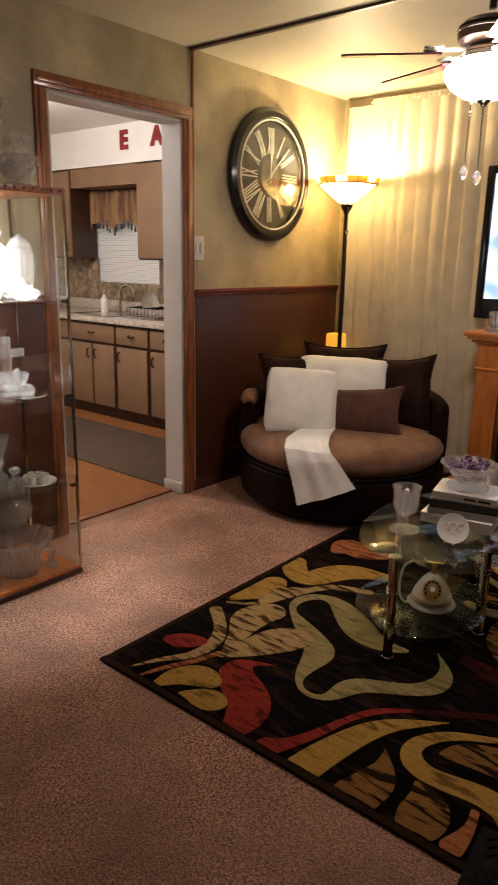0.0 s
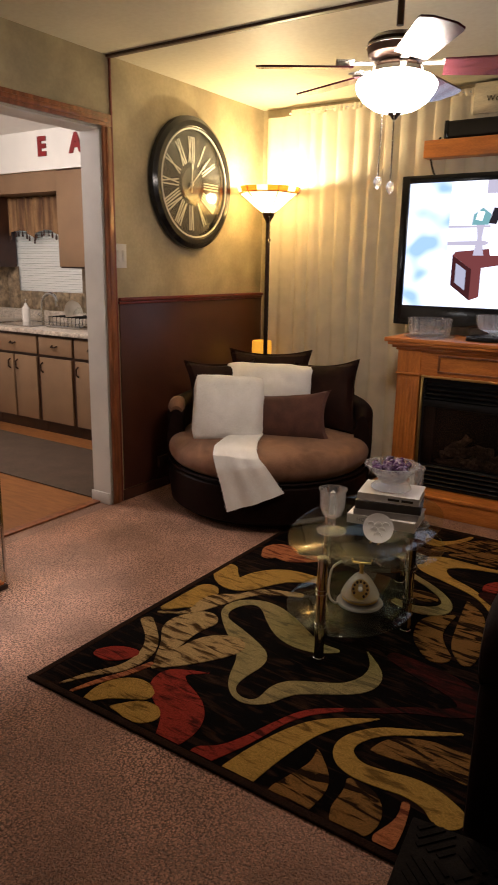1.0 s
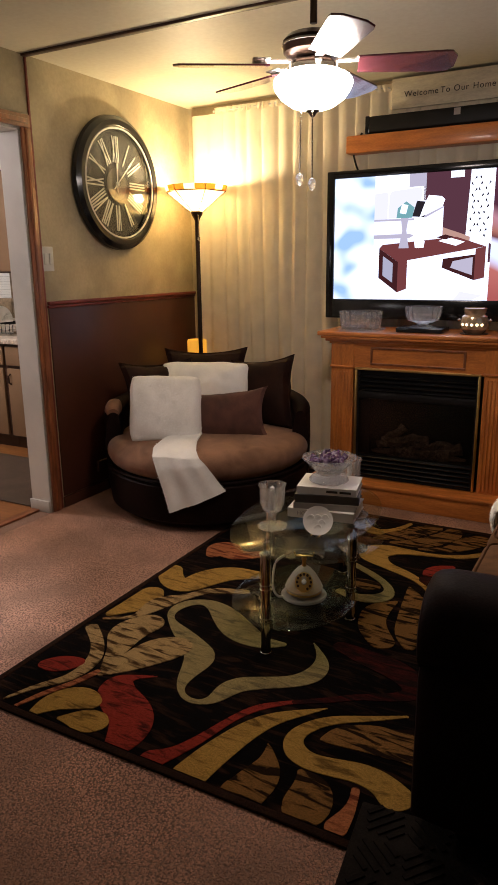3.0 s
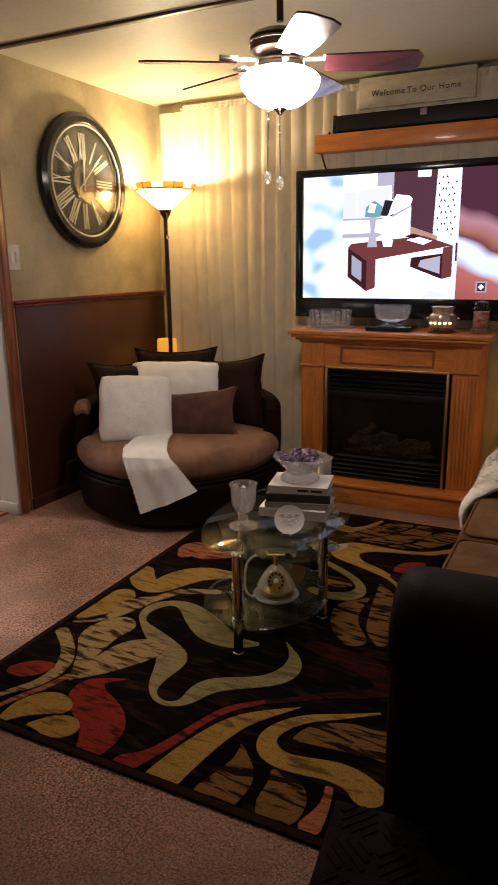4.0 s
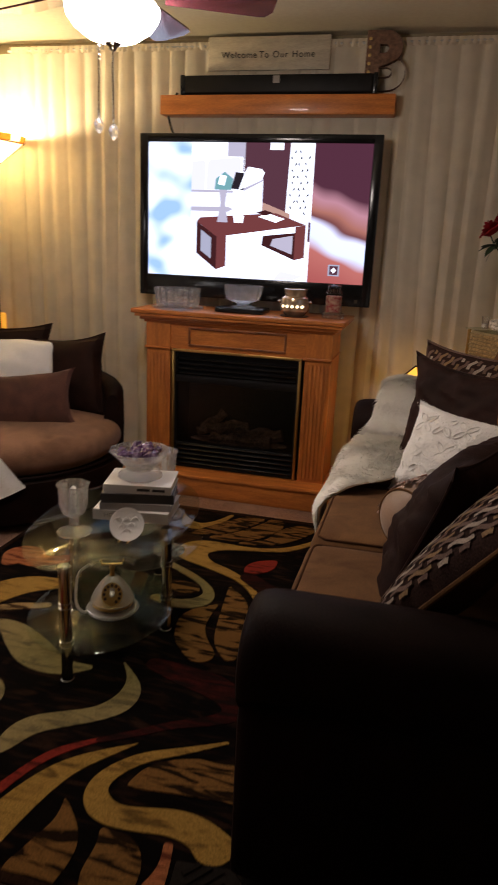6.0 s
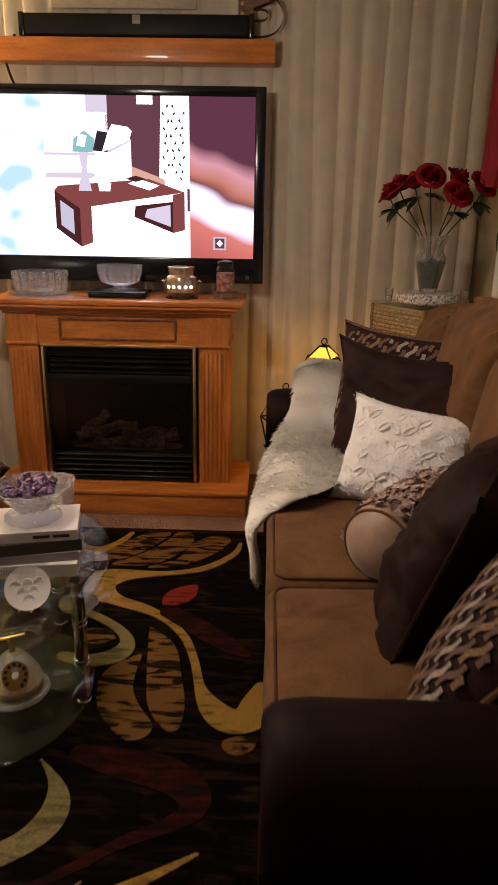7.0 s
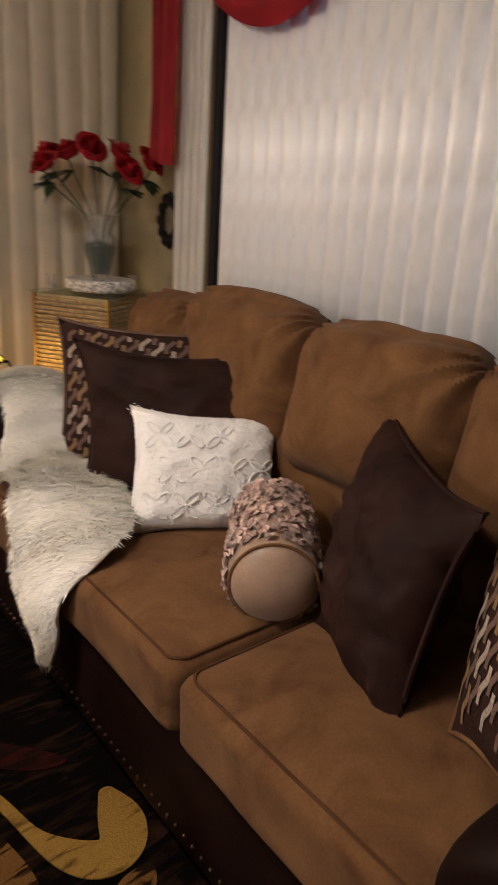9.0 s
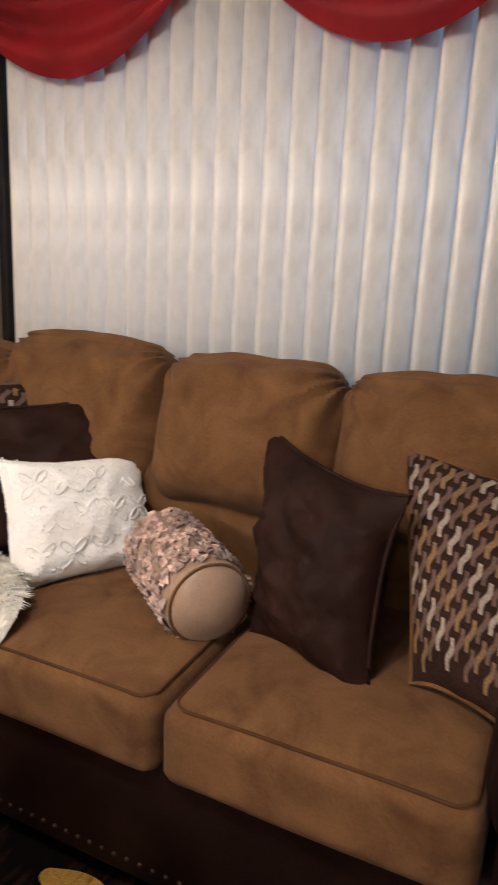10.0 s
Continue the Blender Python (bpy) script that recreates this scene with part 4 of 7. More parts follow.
shot("picture_patch", [(0, 0), (0.205, 0), (0.205, 1), (0, 1)], screen_glow("screen_left", "left"), 1)
shot("picture_patch", [(0.755, 0), (1, 0), (1, 1), (0.755, 1)], screen_glow("screen_right", "right"), 1)
P_WALL = glow("picture_maroon", (0.085, 0.032, 0.042), 1.0)
P_SOFA, P_SOFA2 = glow("picture_sofa", (0.80, 0.82, 0.92), 1.15), glow("picture_sofa_shade", (0.70, 0.69, 0.76), 1.1)
P_WOOD, P_WOOD2 = glow("picture_wood", (0.15, 0.040, 0.036), 1.0), glow("picture_wood_dark", (0.045, 0.012, 0.012), 1.0)
P_GREY, P_WHITE, P_BLACK = glow("picture_grey", (0.36, 0.36, 0.42), 1.0), glow("picture_white", (0.93, 0.96, 1), 1.35), glow("picture_black", (0.02, 0.015, 0.018), 1.0)
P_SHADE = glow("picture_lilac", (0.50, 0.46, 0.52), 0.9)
P_GREEN, P_TAN = glow("picture_leaf", (0.16, 0.34, 0.33), 1.0), glow("picture_tan", (0.45, 0.26, 0.19), 1.0)
shot("picture_patch", [(0.205, 0.62), (0.45, 0.62), (0.45, 1), (0.205, 1)], P_WHITE, 2)
shot("picture_patch", [(0.37, 0.9), (0.45, 0.9), (0.45, 1), (0.37, 1)], P_SHADE, 3)
shot("picture_patch", [(0.44, 0.5), (0.65, 0.42), (0.65, 1), (0.44, 1)], P_WALL, 2)
shot("picture_patch", [(0.745, 0.3), (0.755, 0.3), (0.755, 1), (0.745, 1)], P_WALL, 2)
shot("picture_patch", [(0.64, 0.51), (0.755, 0.44), (0.755, 1), (0.65, 1)], P_WHITE, 3)
shot("picture_patch", [(0.53, 0.58), (0.66, 0.5), (0.66, 0.44), (0.53, 0.52)], P_TAN, 3)
shot("picture_patch", [(0.205, 0.38), (0.43, 0.4), (0.535, 0.44), (0.535, 0.74), (0.43, 0.8), (0.205, 0.78)], P_SOFA, 4)
shot("picture_patch", [(0.205, 0.655), (0.268, 0.655), (0.272, 0.855), (0.262, 0.87), (0.205, 0.86)], P_SOFA2, 5)
shot("picture_patch", [(0.275, 0.66), (0.42, 0.67), (0.435, 0.86), (0.425, 0.895), (0.29, 0.875), (0.278, 0.85)], P_SOFA2, 6)
shot("picture_patch", [(0.205, 0.5), (0.38, 0.5), (0.4, 0.52), (0.38, 0.535), (0.205, 0.53)], P_SHADE, 7)
shot("picture_patch", [(0.205, 0.64), (0.4, 0.64), (0.4, 0.655), (0.205, 0.655)], P_SHADE, 7)
shot("picture_patch", [(0.39, 0.67), (0.45, 0.66), (0.455, 0.78), (0.41, 0.79)], P_BLACK, 8)
shot("picture_patch", [(0.425, 0.66), (0.53, 0.74), (0.54, 0.79), (0.525, 0.815), (0.465, 0.83), (0.45, 0.78)], P_WHITE, 9)
shot("picture_patch", [(0.45, 0.655), (0.535, 0.73), (0.535, 0.74), (0.445, 0.67)], P_SHADE, 10)
shot("picture_patch", [(0.235, 0.42), (0.33, 0.31), (0.735, 0.42), (0.6, 0.5), (0.25, 0.45)], P_WOOD, 8)
shot("picture_patch", [(0.235, 0.42), (0.33, 0.31), (0.33, 0.06), (0.235, 0.18)], P_WOOD2, 9)
shot("picture_patch", [(0.255, 0.36), (0.305, 0.3), (0.305, 0.14), (0.255, 0.2)], P_GREY, 10)
shot("picture_patch", [(0.33, 0.31), (0.375, 0.325), (0.375, 0.09), (0.33, 0.06)], P_WOOD, 9)
shot("picture_patch", [(0.69, 0.405), (0.735, 0.42), (0.735, 0.18), (0.69, 0.16)], P_WOOD, 9)
shot("picture_patch", [(0.54, 0.26), (0.69, 0.16), (0.69, 0.36), (0.545, 0.33)], P_WOOD2, 8)
shot("picture_patch", [(0.58, 0.26), (0.68, 0.2), (0.68, 0.34), (0.59, 0.31)], P_SHADE, 9)
shot("picture_patch", [(0.33, 0.42), (0.38, 0.42), (0.365, 0.56), (0.375, 0.68), (0.335, 0.68), (0.345, 0.56)], P_SHADE, 11)
shot("picture_patch", [(0.315, 0.66), (0.39, 0.66), (0.4, 0.74), (0.36, 0.79), (0.32, 0.74)], P_GREEN, 12)
shot("picture_patch", [(0.33, 0.7), (0.36, 0.69), (0.37, 0.76), (0.34, 0.77)], P_WHITE, 13)
shot("picture_patch", [(0.41, 0.42), (0.45, 0.42), (0.455, 0.47), (0.43, 0.5), (0.405, 0.47)], P_WHITE, 11)
shot("picture_patch", [(0.52, 0.47), (0.6, 0.43), (0.64, 0.46), (0.56, 0.5)], P_WHITE, 11)
shot("picture_patch", [(0.51, 0.5), (0.55, 0.48), (0.59, 0.5), (0.55, 0.52)], P_WOOD2, 12)
shot("picture_patch", [(0.6, 0.0), (0.68, 0.0), (0.73, 0.04), (0.63, 0.07)], P_SOFA2, 9)
shot("picture_patch", [(0.56, 0.95), (0.62, 0.95), (0.62, 1), (0.56, 1)], P_WHITE, 4)
shot("picture_patch", [(0.845, 0.055), (0.895, 0.055), (0.895, 0.14), (0.845, 0.14)], P_GREY, 5)
shot("picture_patch", [(0.852, 0.065), (0.888, 0.065), (0.888, 0.13), (0.852, 0.13)], P_WALL, 6)
shot("picture_patch", [(0.87, 0.075), (0.882, 0.098), (0.87, 0.12), (0.858, 0.098)], P_WHITE, 7)
for i in range(10):
    for j in range(3):
        u, v = 0.667 + 0.029 * j + 0.004 * math.sin(i * 2.1 + j), 0.53 + 0.044 * i + 0.02 * (j % 2) - 0.02 * j
        if v > 0.97:
            continue
        w = 0.011 if (i + j) % 2 else -0.011
        shot("picture_patch", [(u, v), (u + w, v + 0.012), (u + 0.7 * w, v + 0.03), (u + 0.3 * w, v + 0.018)], P_BLACK, 5 + j)

sh = thing("floating_shelf", (0, 5.06, 2.02), "thick honey oak floating shelf above the television", "shelf")
part("board", solid(-0.575, 0.69, 0, 0.10, 0, 0.098, bevel=0.006), OAK, sh)
part("bracket", solid(-0.5, 0.6, 0.10, 0.17, 0.02, 0.08), OAK, sh)
sb = thing("soundbar", (0.065, 5.105, 2.118), "long black soundbar lying on the oak shelf", "soundbar")
part("body", solid(-0.51, 0.51, -0.035, 0.04, 0.004, 0.098, bevel=0.016, seg=3), MATBLACK, sb)
for s in (-1, 1):
    part("end_cap", solid(s * 0.516 - 0.012, s * 0.516 + 0.012, -0.036, 0.04, 0.002, 0.10, bevel=0.005), BLACK, sb)
    part("foot", solid(s * 0.45 - 0.02, s * 0.45 + 0.02, -0.02, 0.03, 0, 0.005), BLACK, sb)
part("display_tag", solid(-0.015, 0.02, -0.037, -0.034, 0.055, 0.09), COVER_GREY, sb, "small pale tag")
wc = thing("shelf_cable", (-0.53, 5.13, 1.9), "black cable from the soundbar to the television", "cable")
part("wire", tube(spline([(0.03, 0, 0.24), (-0.02, -0.01, 0.16), (0.0, -0.01, 0.06), (0.03, 0.0, 0.0)], 6), 0.006, 6), MATBLACK, wc)
sg = thing("welcome_sign", (0.0, 5.150, 2.335), "cream wooden sign with brown welcome lettering over the soundbar", "sign")
SIGN = material("cream_sign_board", (0.60, 0.53, 0.40), 0.6, vary=0.12, scale=8, grain=0.1, grain_scale=60, stretch=(1, 1, 4))
part("board", solid(-0.33, 0.33, -0.008, 0.008, -0.085, 0.078, bevel=0.004), SIGN, sg)
for word, x in (("Welcome", -0.158), ("To", -0.022), ("Our", 0.066), ("Home", 0.190)):
    writing("word", word, 0.045, INK, sg, pose(x, -0.0095, -0.012, 90, 0, 0), spread=1.13)
bl = thing("decorative_letter", (0.61, 5.125, 2.118), "brown speckled marquee letter B standing on the shelf", "letter")
SPECK = material("speckled_brown_card", (0.24, 0.13, 0.08), 0.7, second=(0.14, 0.075, 0.045), scale=50, grain=0.2, grain_scale=80)
writing("letter_body", "B", 0.36, SPECK, bl, pose(0, 0.0, 0.145, 90, 0, 0), 0.02, 0.016)
for i in range(7):
    part("stud", lathe([(0, 0), (0.008, 0.001), (0.008, 0.006), (0, 0.008)], 8), BRASS, bl, "small round stud").matrix_local = pose(-0.072, -0.024, 0.03 + 0.038 * i, 90, 0, 0)

# ---- things on the mantel ----
MZ = 1.003


def vessel(name, label, category, place, profile, thick, m=CRYSTAL, flute=0, depth=0.0, seg=28, group="", angle=35):
    th = thing(name, place, label, category, group)
    part("bowl", cup(profile, thick, seg, flute, depth), m, th, "", angle)
    return th


t1 = vessel("crystal_dish", "cut crystal candle dish on a round crystal plate", "dish", (-0.36, 4.80, MZ + 0.012), [(0.105, 0), (0.115, 0.03), (0.12, 0.085), (0.122, 0.10)], 0.012, flute=18, depth=0.035, seg=36, angle=8)
part("plate", lathe([(0, -0.012), (0.12, -0.012), (0.145, -0.002), (0.145, 0.001), (0.11, -0.003), (0, -0.003)], 40), CRYSTAL, t1)
bx = thing("media_box", (0.0, 4.82, MZ), "flat black media player on the mantel", "media box")
part("case", solid(-0.13, 0.13, -0.08, 0.09, 0.003, 0.028, bevel=0.004), BLACK, bx)
part("front_strip", solid(-0.12, 0.12, -0.083, -0.08, 0.008, 0.02), MATBLACK, bx)
t2 = vessel("crystal_bowl", "footed cut crystal bowl standing on a black media box", "bowl", (0.0, 4.83, MZ + 0.028), [(0.035, 0.022), (0.085, 0.04), (0.098, 0.08), (0.10, 0.115)], 0.01, flute=16, depth=0.04, seg=32, angle=8)
part("foot", lathe([(0, 0), (0.07, 0), (0.075, 0.004), (0.03, 0.014), (0.035, 0.022), (0, 0.022)], 32), CRYSTAL, t2)
JARG = material("amber_mercury_glass", (0.55, 0.40, 0.26), 0.18, metal=0.6, vary=0.4, scale=20, coat=0.5)
t3 = thing("candle_jar", (0.285, 4.82, MZ), "rounded amber mottled glass candle jar with knob ears", "candle jar")
part("jar", lathe([(0, 0.004), (0.05, 0.004), (0.075, 0.03), (0.08, 0.065), (0.07, 0.095), (0.056, 0.105), (0.06, 0.125), (0.062, 0.14), (0.05, 0.142), (0.048, 0.11), (0, 0.11)], 28), JARG, t3)
part("base", lathe([(0, 0), (0.075, 0), (0.075, 0.004), (0, 0.004)], 24), DARKWOOD, t3)
for s in (-1, 1):
    part("ear", lathe([(0, -0.01), (0.01, 0), (0, 0.01)], 10), JARG, t3).matrix_local = pose(s * 0.083, 0, 0.075)
# Glints on the jar's front, built as small emissive beads.
for i in range(5):
    a = radians(-130 + 20 * i)
    part("light_spot", lathe([(0, -0.009), (0.008, -0.004), (0.008, 0.004), (0, 0.009)], 8), glow("jar_glint", (1.0, 0.75, 0.4), 2.5) if i == 0 else bpy.data.materials["jar_glint"], t3, "small glowing bead").matrix_local = pose(0.077 * math.cos(a), 0.077 * math.sin(a), 0.055)
t4 = thing("sweet_jar", (0.485, 4.84, MZ), "tall clear lidded jar filled with red sweets", "jar")
part("stand", lathe([(0, 0), (0.055, 0), (0.055, 0.03), (0, 0.03)], 24, flute=12, depth=0.03), CRYSTAL, t4)
part("jar", lathe([(0.042, 0.03), (0.045, 0.05), (0.045, 0.13), (0.034, 0.145), (0.036, 0.15)], 24), CLEAR, t4)
part("lid", lathe([(0, 0.175), (0.02, 0.172), (0.036, 0.165), (0.038, 0.15), (0, 0.15)], 24), CLEAR, t4)
SWEET = material("red_sweets", (0.30, 0.03, 0.035), 0.4, second=(0.5, 0.33, 0.25), scale=60)
part("sweets", lathe([(0, 0.034), (0.041, 0.034), (0.041, 0.115), (0, 0.118)], 20), SWEET, t4, "red and pink sweets")

# ---- ceiling fan ----
fan = thing("ceiling_fan", (FAN[0], FAN[1], 0), "bronze five-blade ceiling fan with a lit crystal globe", "ceiling fan")
part("canopy", lathe([(0, 2.43), (0.065, 2.43), (0.06, 2.405), (0.03, 2.385), (0.014, 2.38), (0.014, 2.37), (0, 2.37)], 28), BRONZE, fan)
part("downrod", lathe([(0.012, 2.16), (0.012, 2.39)], 14), BRONZE, fan)
part("motor", lathe([(0, 2.138), (0.045, 2.136), (0.085, 2.124), (0.102, 2.108), (0.100, 2.098), (0.104, 2.094), (0.100, 2.070), (0.085, 2.058), (0.06, 2.052), (0, 2.052)], 36), BRONZE, fan, "rounded bronze motor housing")
part("motor_band", lathe([(0.098, 2.101), (0.106, 2.098), (0.106, 2.092), (0.098, 2.089)], 36, caps=False), CHROME, fan, "bright metal band")
part("collar", lathe([(0, 2.053), (0.062, 2.052), (0.075, 2.040), (0.088, 2.026), (0.090, 2.014), (0, 2.012)], 32), CHROME, fan, "bright metal light collar")
BLADE = material("cherry_fan_blade", (0.075, 0.020, 0.026), 0.22, vary=0.35, scale=5, grain=0.08, grain_scale=60, stretch=(1, 6, 1), coat=0.6)
BRIGHT = material("pale_fan_arm", (0.62, 0.58, 0.52), 0.3, metal=0.5, vary=0.1, scale=8)


def blade_fn(u, v):
    r = 0.15 + 0.32 * u
    w = 0.052 + 0.016 * u
    if u > 0.9:
        w *= math.sqrt(max(0.02, 1 - ((u - 0.9) / 0.1) ** 2 * 0.75))
    y = (2 * v - 1) * w
    return (r, y, 2.036 - 0.20 * y)


for a in (0, 65, 136, 188, 284):
    part("blade", sheet(blade_fn, 16, 4, thick=0.006), BLADE, fan, "cherry brown fan blade").matrix_local = pose(0, 0, 0, 0, 0, a + 23.7)
    bm = bmesh.new()
    box(bm, 0.075, 0.20, -0.014, 0.014, 2.038, 2.046, 0.003)
    box(bm, 0.145, 0.205, -0.03, 0.03, 2.042, 2.048, 0.003)
    part("blade_arm", bm, BRIGHT, fan, "pale metal blade arm").matrix_local = pose(0, 0, 0.004, 0, 0, a + 23.7)
GLOBE = glow("lit_globe_glass", (1.0, 0.85, 0.66), 51.0)
prof = [(0.0, 1.892), (0.03, 1.894), (0.07, 1.906), (0.105, 1.930), (0.127, 1.960), (0.132, 1.980), (0.126, 1.994), (0.108, 2.006), (0.088, 2.013), (0, 2.013)]
part("globe", lathe(prof, 40, flute=20, depth=0.025), GLOBE, fan, "lit faceted glass globe")
part("finial", lathe([(0, 1.872), (0.008, 1.876), (0.014, 1.886), (0.026, 1.893), (0, 1.895)], 18), BRONZE, fan)
for k, (dx, dy, ln) in enumerate(((-0.035, -0.02, 0.19), (0.012, -0.03, 0.21))):
    ch = part("pull_chain", tube([(dx, dy, 1.885), (dx * 1.1, dy, 1.885 - ln)], 0.0022, 6), CHROME, fan, "beaded pull chain")
    for i in range(int(ln / 0.012)):
        bmc = bmesh.new()
        bmesh.ops.create_icosphere(bmc, subdivisions=1, radius=0.0032)
        part("bead", bmc, CHROME, ch).matrix_local = pose(dx * (1 + 0.1 * i * 0.012 / ln), dy, 1.885 - 0.012 * i)
    part("crystal_drop", lathe([(0, -0.045), (0.010, -0.035), (0.016, -0.018), (0.010, -0.006), (0.003, 0)], 8, centre=(dx * 1.1, dy, 1.885 - ln)), CRYSTAL, fan, "faceted crystal drop")

# ---- floor lamp ----
fl = thing("floor_lamp", (-1.53, 4.88, 0), "dark torchiere floor lamp with a lit stained glass shade", "floor lamp")
part("base", lathe([(0, 0), (0.12, 0), (0.125, 0.012), (0.10, 0.025), (0.03, 0.04), (0.016, 0.06)], 32), BRONZE, fl)
part("pole", lathe([(0.0145, 0.04), (0.0145, 1.70)], 16), BRONZE, fl)
part("cup_fitter", lathe([(0.013, 1.66), (0.02, 1.68), (0.034, 1.70), (0.042, 1.725), (0.02, 1.73)], 24), BRONZE, fl)
AMBER = glass("amber_stained_glass", (0.50, 0.16, 0.02), 0.1, 0.95, 0, 0.88, (0.34, 0.10, 0.008))
MILK = glass("milk_stained_glass", (0.96, 0.91, 0.80), 0.1, 0.95, 0, 0.60, (0.92, 0.76, 0.42))
for i in range(6):
    a0, a1 = math.pi / 3 * i + 0.35, math.pi / 3 * (i + 1) + 0.35

    def ring(r, z, a):
        return (r * math.cos(a), r * math.sin(a), z)
    bm = bmesh.new()
    bm.faces.new([bm.verts.new(p) for p in (ring(0.040, 1.725, a0), ring(0.040, 1.725, a1), ring(0.192, 1.845, a1), ring(0.192, 1.845, a0))])
    bmesh.ops.solidify(bm, geom=bm.faces[:], thickness=0.003)
    part("glass_panel", bm, MILK, fl, "milky lit glass panel")
    for c in range(3):
        b0, b1 = a0 + (a1 - a0) * c / 3, a0 + (a1 - a0) * (c + 1) / 3
        bm = bmesh.new()
        bm.faces.new([bm.verts.new(p) for p in (ring(0.193, 1.846, b0), ring(0.193, 1.846, b1), ring(0.205, 1.880, b1), ring(0.205, 1.880, b0))])
        bmesh.ops.solidify(bm, geom=bm.faces[:], thickness=0.003)
        part("border_piece", bm, MILK if c == 1 else AMBER, fl, "amber border glass" if c != 1 else "")
    part("came", tube([ring(0.041, 1.724, a0), ring(0.193, 1.845, a0), ring(0.206, 1.881, a0)], 0.0035, 6), BRONZE, fl, "dark lead strip")
    part("came", tube([ring(0.194, 1.845, a0), ring(0.194, 1.845, a1)], 0.003, 6), BRONZE, fl, "dark lead strip")
part("bulb_holder", lathe([(0, 1.73), (0.015, 1.73), (0.015, 1.775), (0, 1.775)], 14), WHITE, fl)
part("pull_chain", tube([(0.05, -0.06, 1.70), (0.05, -0.06, 1.56)], 0.002, 6), CHROME, fl)
part("chain_bead", lathe([(0, -0.02), (0.009, -0.008), (0.009, 0.004), (0, 0.012)], 10, centre=(0.05, -0.06, 1.555)), CRYSTAL, fl)
part("chain_arm", tube([(0.03, -0.036, 1.70), (0.05, -0.06, 1.70)], 0.003, 6), BRONZE, fl)

wax = thing("pillar_candle", (-1.63, 4.99, 0.0), "glowing yellow pillar candle on a tall dark stand", "candle")
WAX = material("yellow_wax", (0.80, 0.44, 0.04), 0.5, vary=0.1, scale=10)
wn_ = WAX.node_tree.nodes["Principled BSDF"]
wn_.inputs["Emission Color"].default_value, wn_.inputs["Emission Strength"].default_value = (1.0, 0.42, 0.03, 1), 0.55
part("candle", lathe([(0, 0.71), (0.066, 0.71), (0.069, 0.72), (0.069, 0.87), (0.064, 0.882), (0.05, 0.872), (0, 0.866)], 28), WAX, wax, "glowing yellow wax")
part("stand", lathe([(0, 0), (0.08, 0), (0.08, 0.02), (0.02, 0.05), (0.018, 0.67), (0.07, 0.69), (0.07, 0.71), (0, 0.71)], 20), BRONZE, wax)

# ---- wall clock and switch ----
clk = thing("wall_clock", (XW, 4.40, 1.867), "large round black wall clock with silver roman numerals", "clock")
face_m = pose(0, 0, 0, 90, 0, 90)
FACE = material("charcoal_clock_face", (0.050, 0.047, 0.045), 0.7, spec=0.2, vary=0.15, scale=5, grain=0.05, grain_scale=80)
SILVER = material("brushed_silver_numeral", (0.70, 0.67, 0.60), 0.45, metal=0.1, vary=0.1, scale=30)
part("rim", lathe([(0.30, 0.0), (0.37, 0.0), (0.385, 0.02), (0.38, 0.045), (0.355, 0.062), (0.325, 0.060), (0.308, 0.045), (0.30, 0.02), (0.30, 0.0)], 72, caps=False), BLACK, clk, "deep glossy black rim").matrix_local = face_m
part("inner_ring", tube([(0.312 * math.cos(2 * math.pi * i / 72), 0.312 * math.sin(2 * math.pi * i / 72), 0.052) for i in range(72)], 0.006, 6, closed=True), SILVER, clk, "thin silver ring").matrix_local = face_m
part("face", lathe([(0, 0.012), (0.31, 0.012), (0.31, 0.020), (0, 0.020)], 64), FACE, clk).matrix_local = face_m
part("centre_disc", lathe([(0, 0.020), (0.092, 0.020), (0.092, 0.0225), (0, 0.0225)], 40), material("grey_clock_centre", (0.10, 0.092, 0.08), 0.6, vary=0.15, scale=8), clk).matrix_local = face_m
NUM = ("XII", "I", "II", "III", "IIII", "V", "VI", "VII", "VIII", "IX", "X", "XI")
for i, s in enumerate(NUM):
    bm = bmesh.new()
    x = 0.0
    spans = []
    for c in s:
        w = {"I": 0.016, "V": 0.034, "X": 0.034}[c]
        spans.append((c, x + w / 2))
        x += w
    for c, mid in spans:
        m = mid - x / 2
        if c == "I":
            box(bm, m - 0.0042, m + 0.0042, 0.122, 0.270, 0.021, 0.0245)
        else:
            for sgn in (-1, 1):
                lo, hi = (m + sgn * 0.001, m + sgn * 0.011) if c == "V" else (m - sgn * 0.011, m + sgn * 0.011)
                vs = [(lo - 0.004, 0.122), (lo + 0.004, 0.122), (hi + 0.004, 0.270), (hi - 0.004, 0.270)]
                zz = 0.0245 + (0.0004 if sgn > 0 else 0)
                f = [bm.verts.new((p[0], p[1], zz)) for p in vs]
                g = [bm.verts.new((p[0], p[1], 0.021)) for p in vs]
                bm.faces.new(f)
                for k in range(4):
                    bm.faces.new((f[k], f[(k + 1) % 4], g[(k + 1) % 4], g[k]))
    part("numeral", bm, SILVER, clk, "silver roman numeral").matrix_local = face_m @ pose(0, 0, 0, 0, 0, -30 * i)
for nm, ln, w, ang in (("hour_hand", 0.15, 0.009, -3), ("minute_hand", 0.25, 0.007, -47)):
    bm = bmesh.new()
    box(bm, -w / 2, w / 2, -0.05, ln * 0.6, 0.027, 0.029)
    box(bm, -w, w, ln * 0.6, ln * 0.78, 0.027, 0.029, 0.001)
    box(bm, -w / 3, w / 3, ln * 0.78, ln, 0.027, 0.029)
    part(nm, bm, SILVER, clk).matrix_local = face_m @ pose(0, 0, 0.001 if ln > 0.2 else 0, 0, 0, ang)
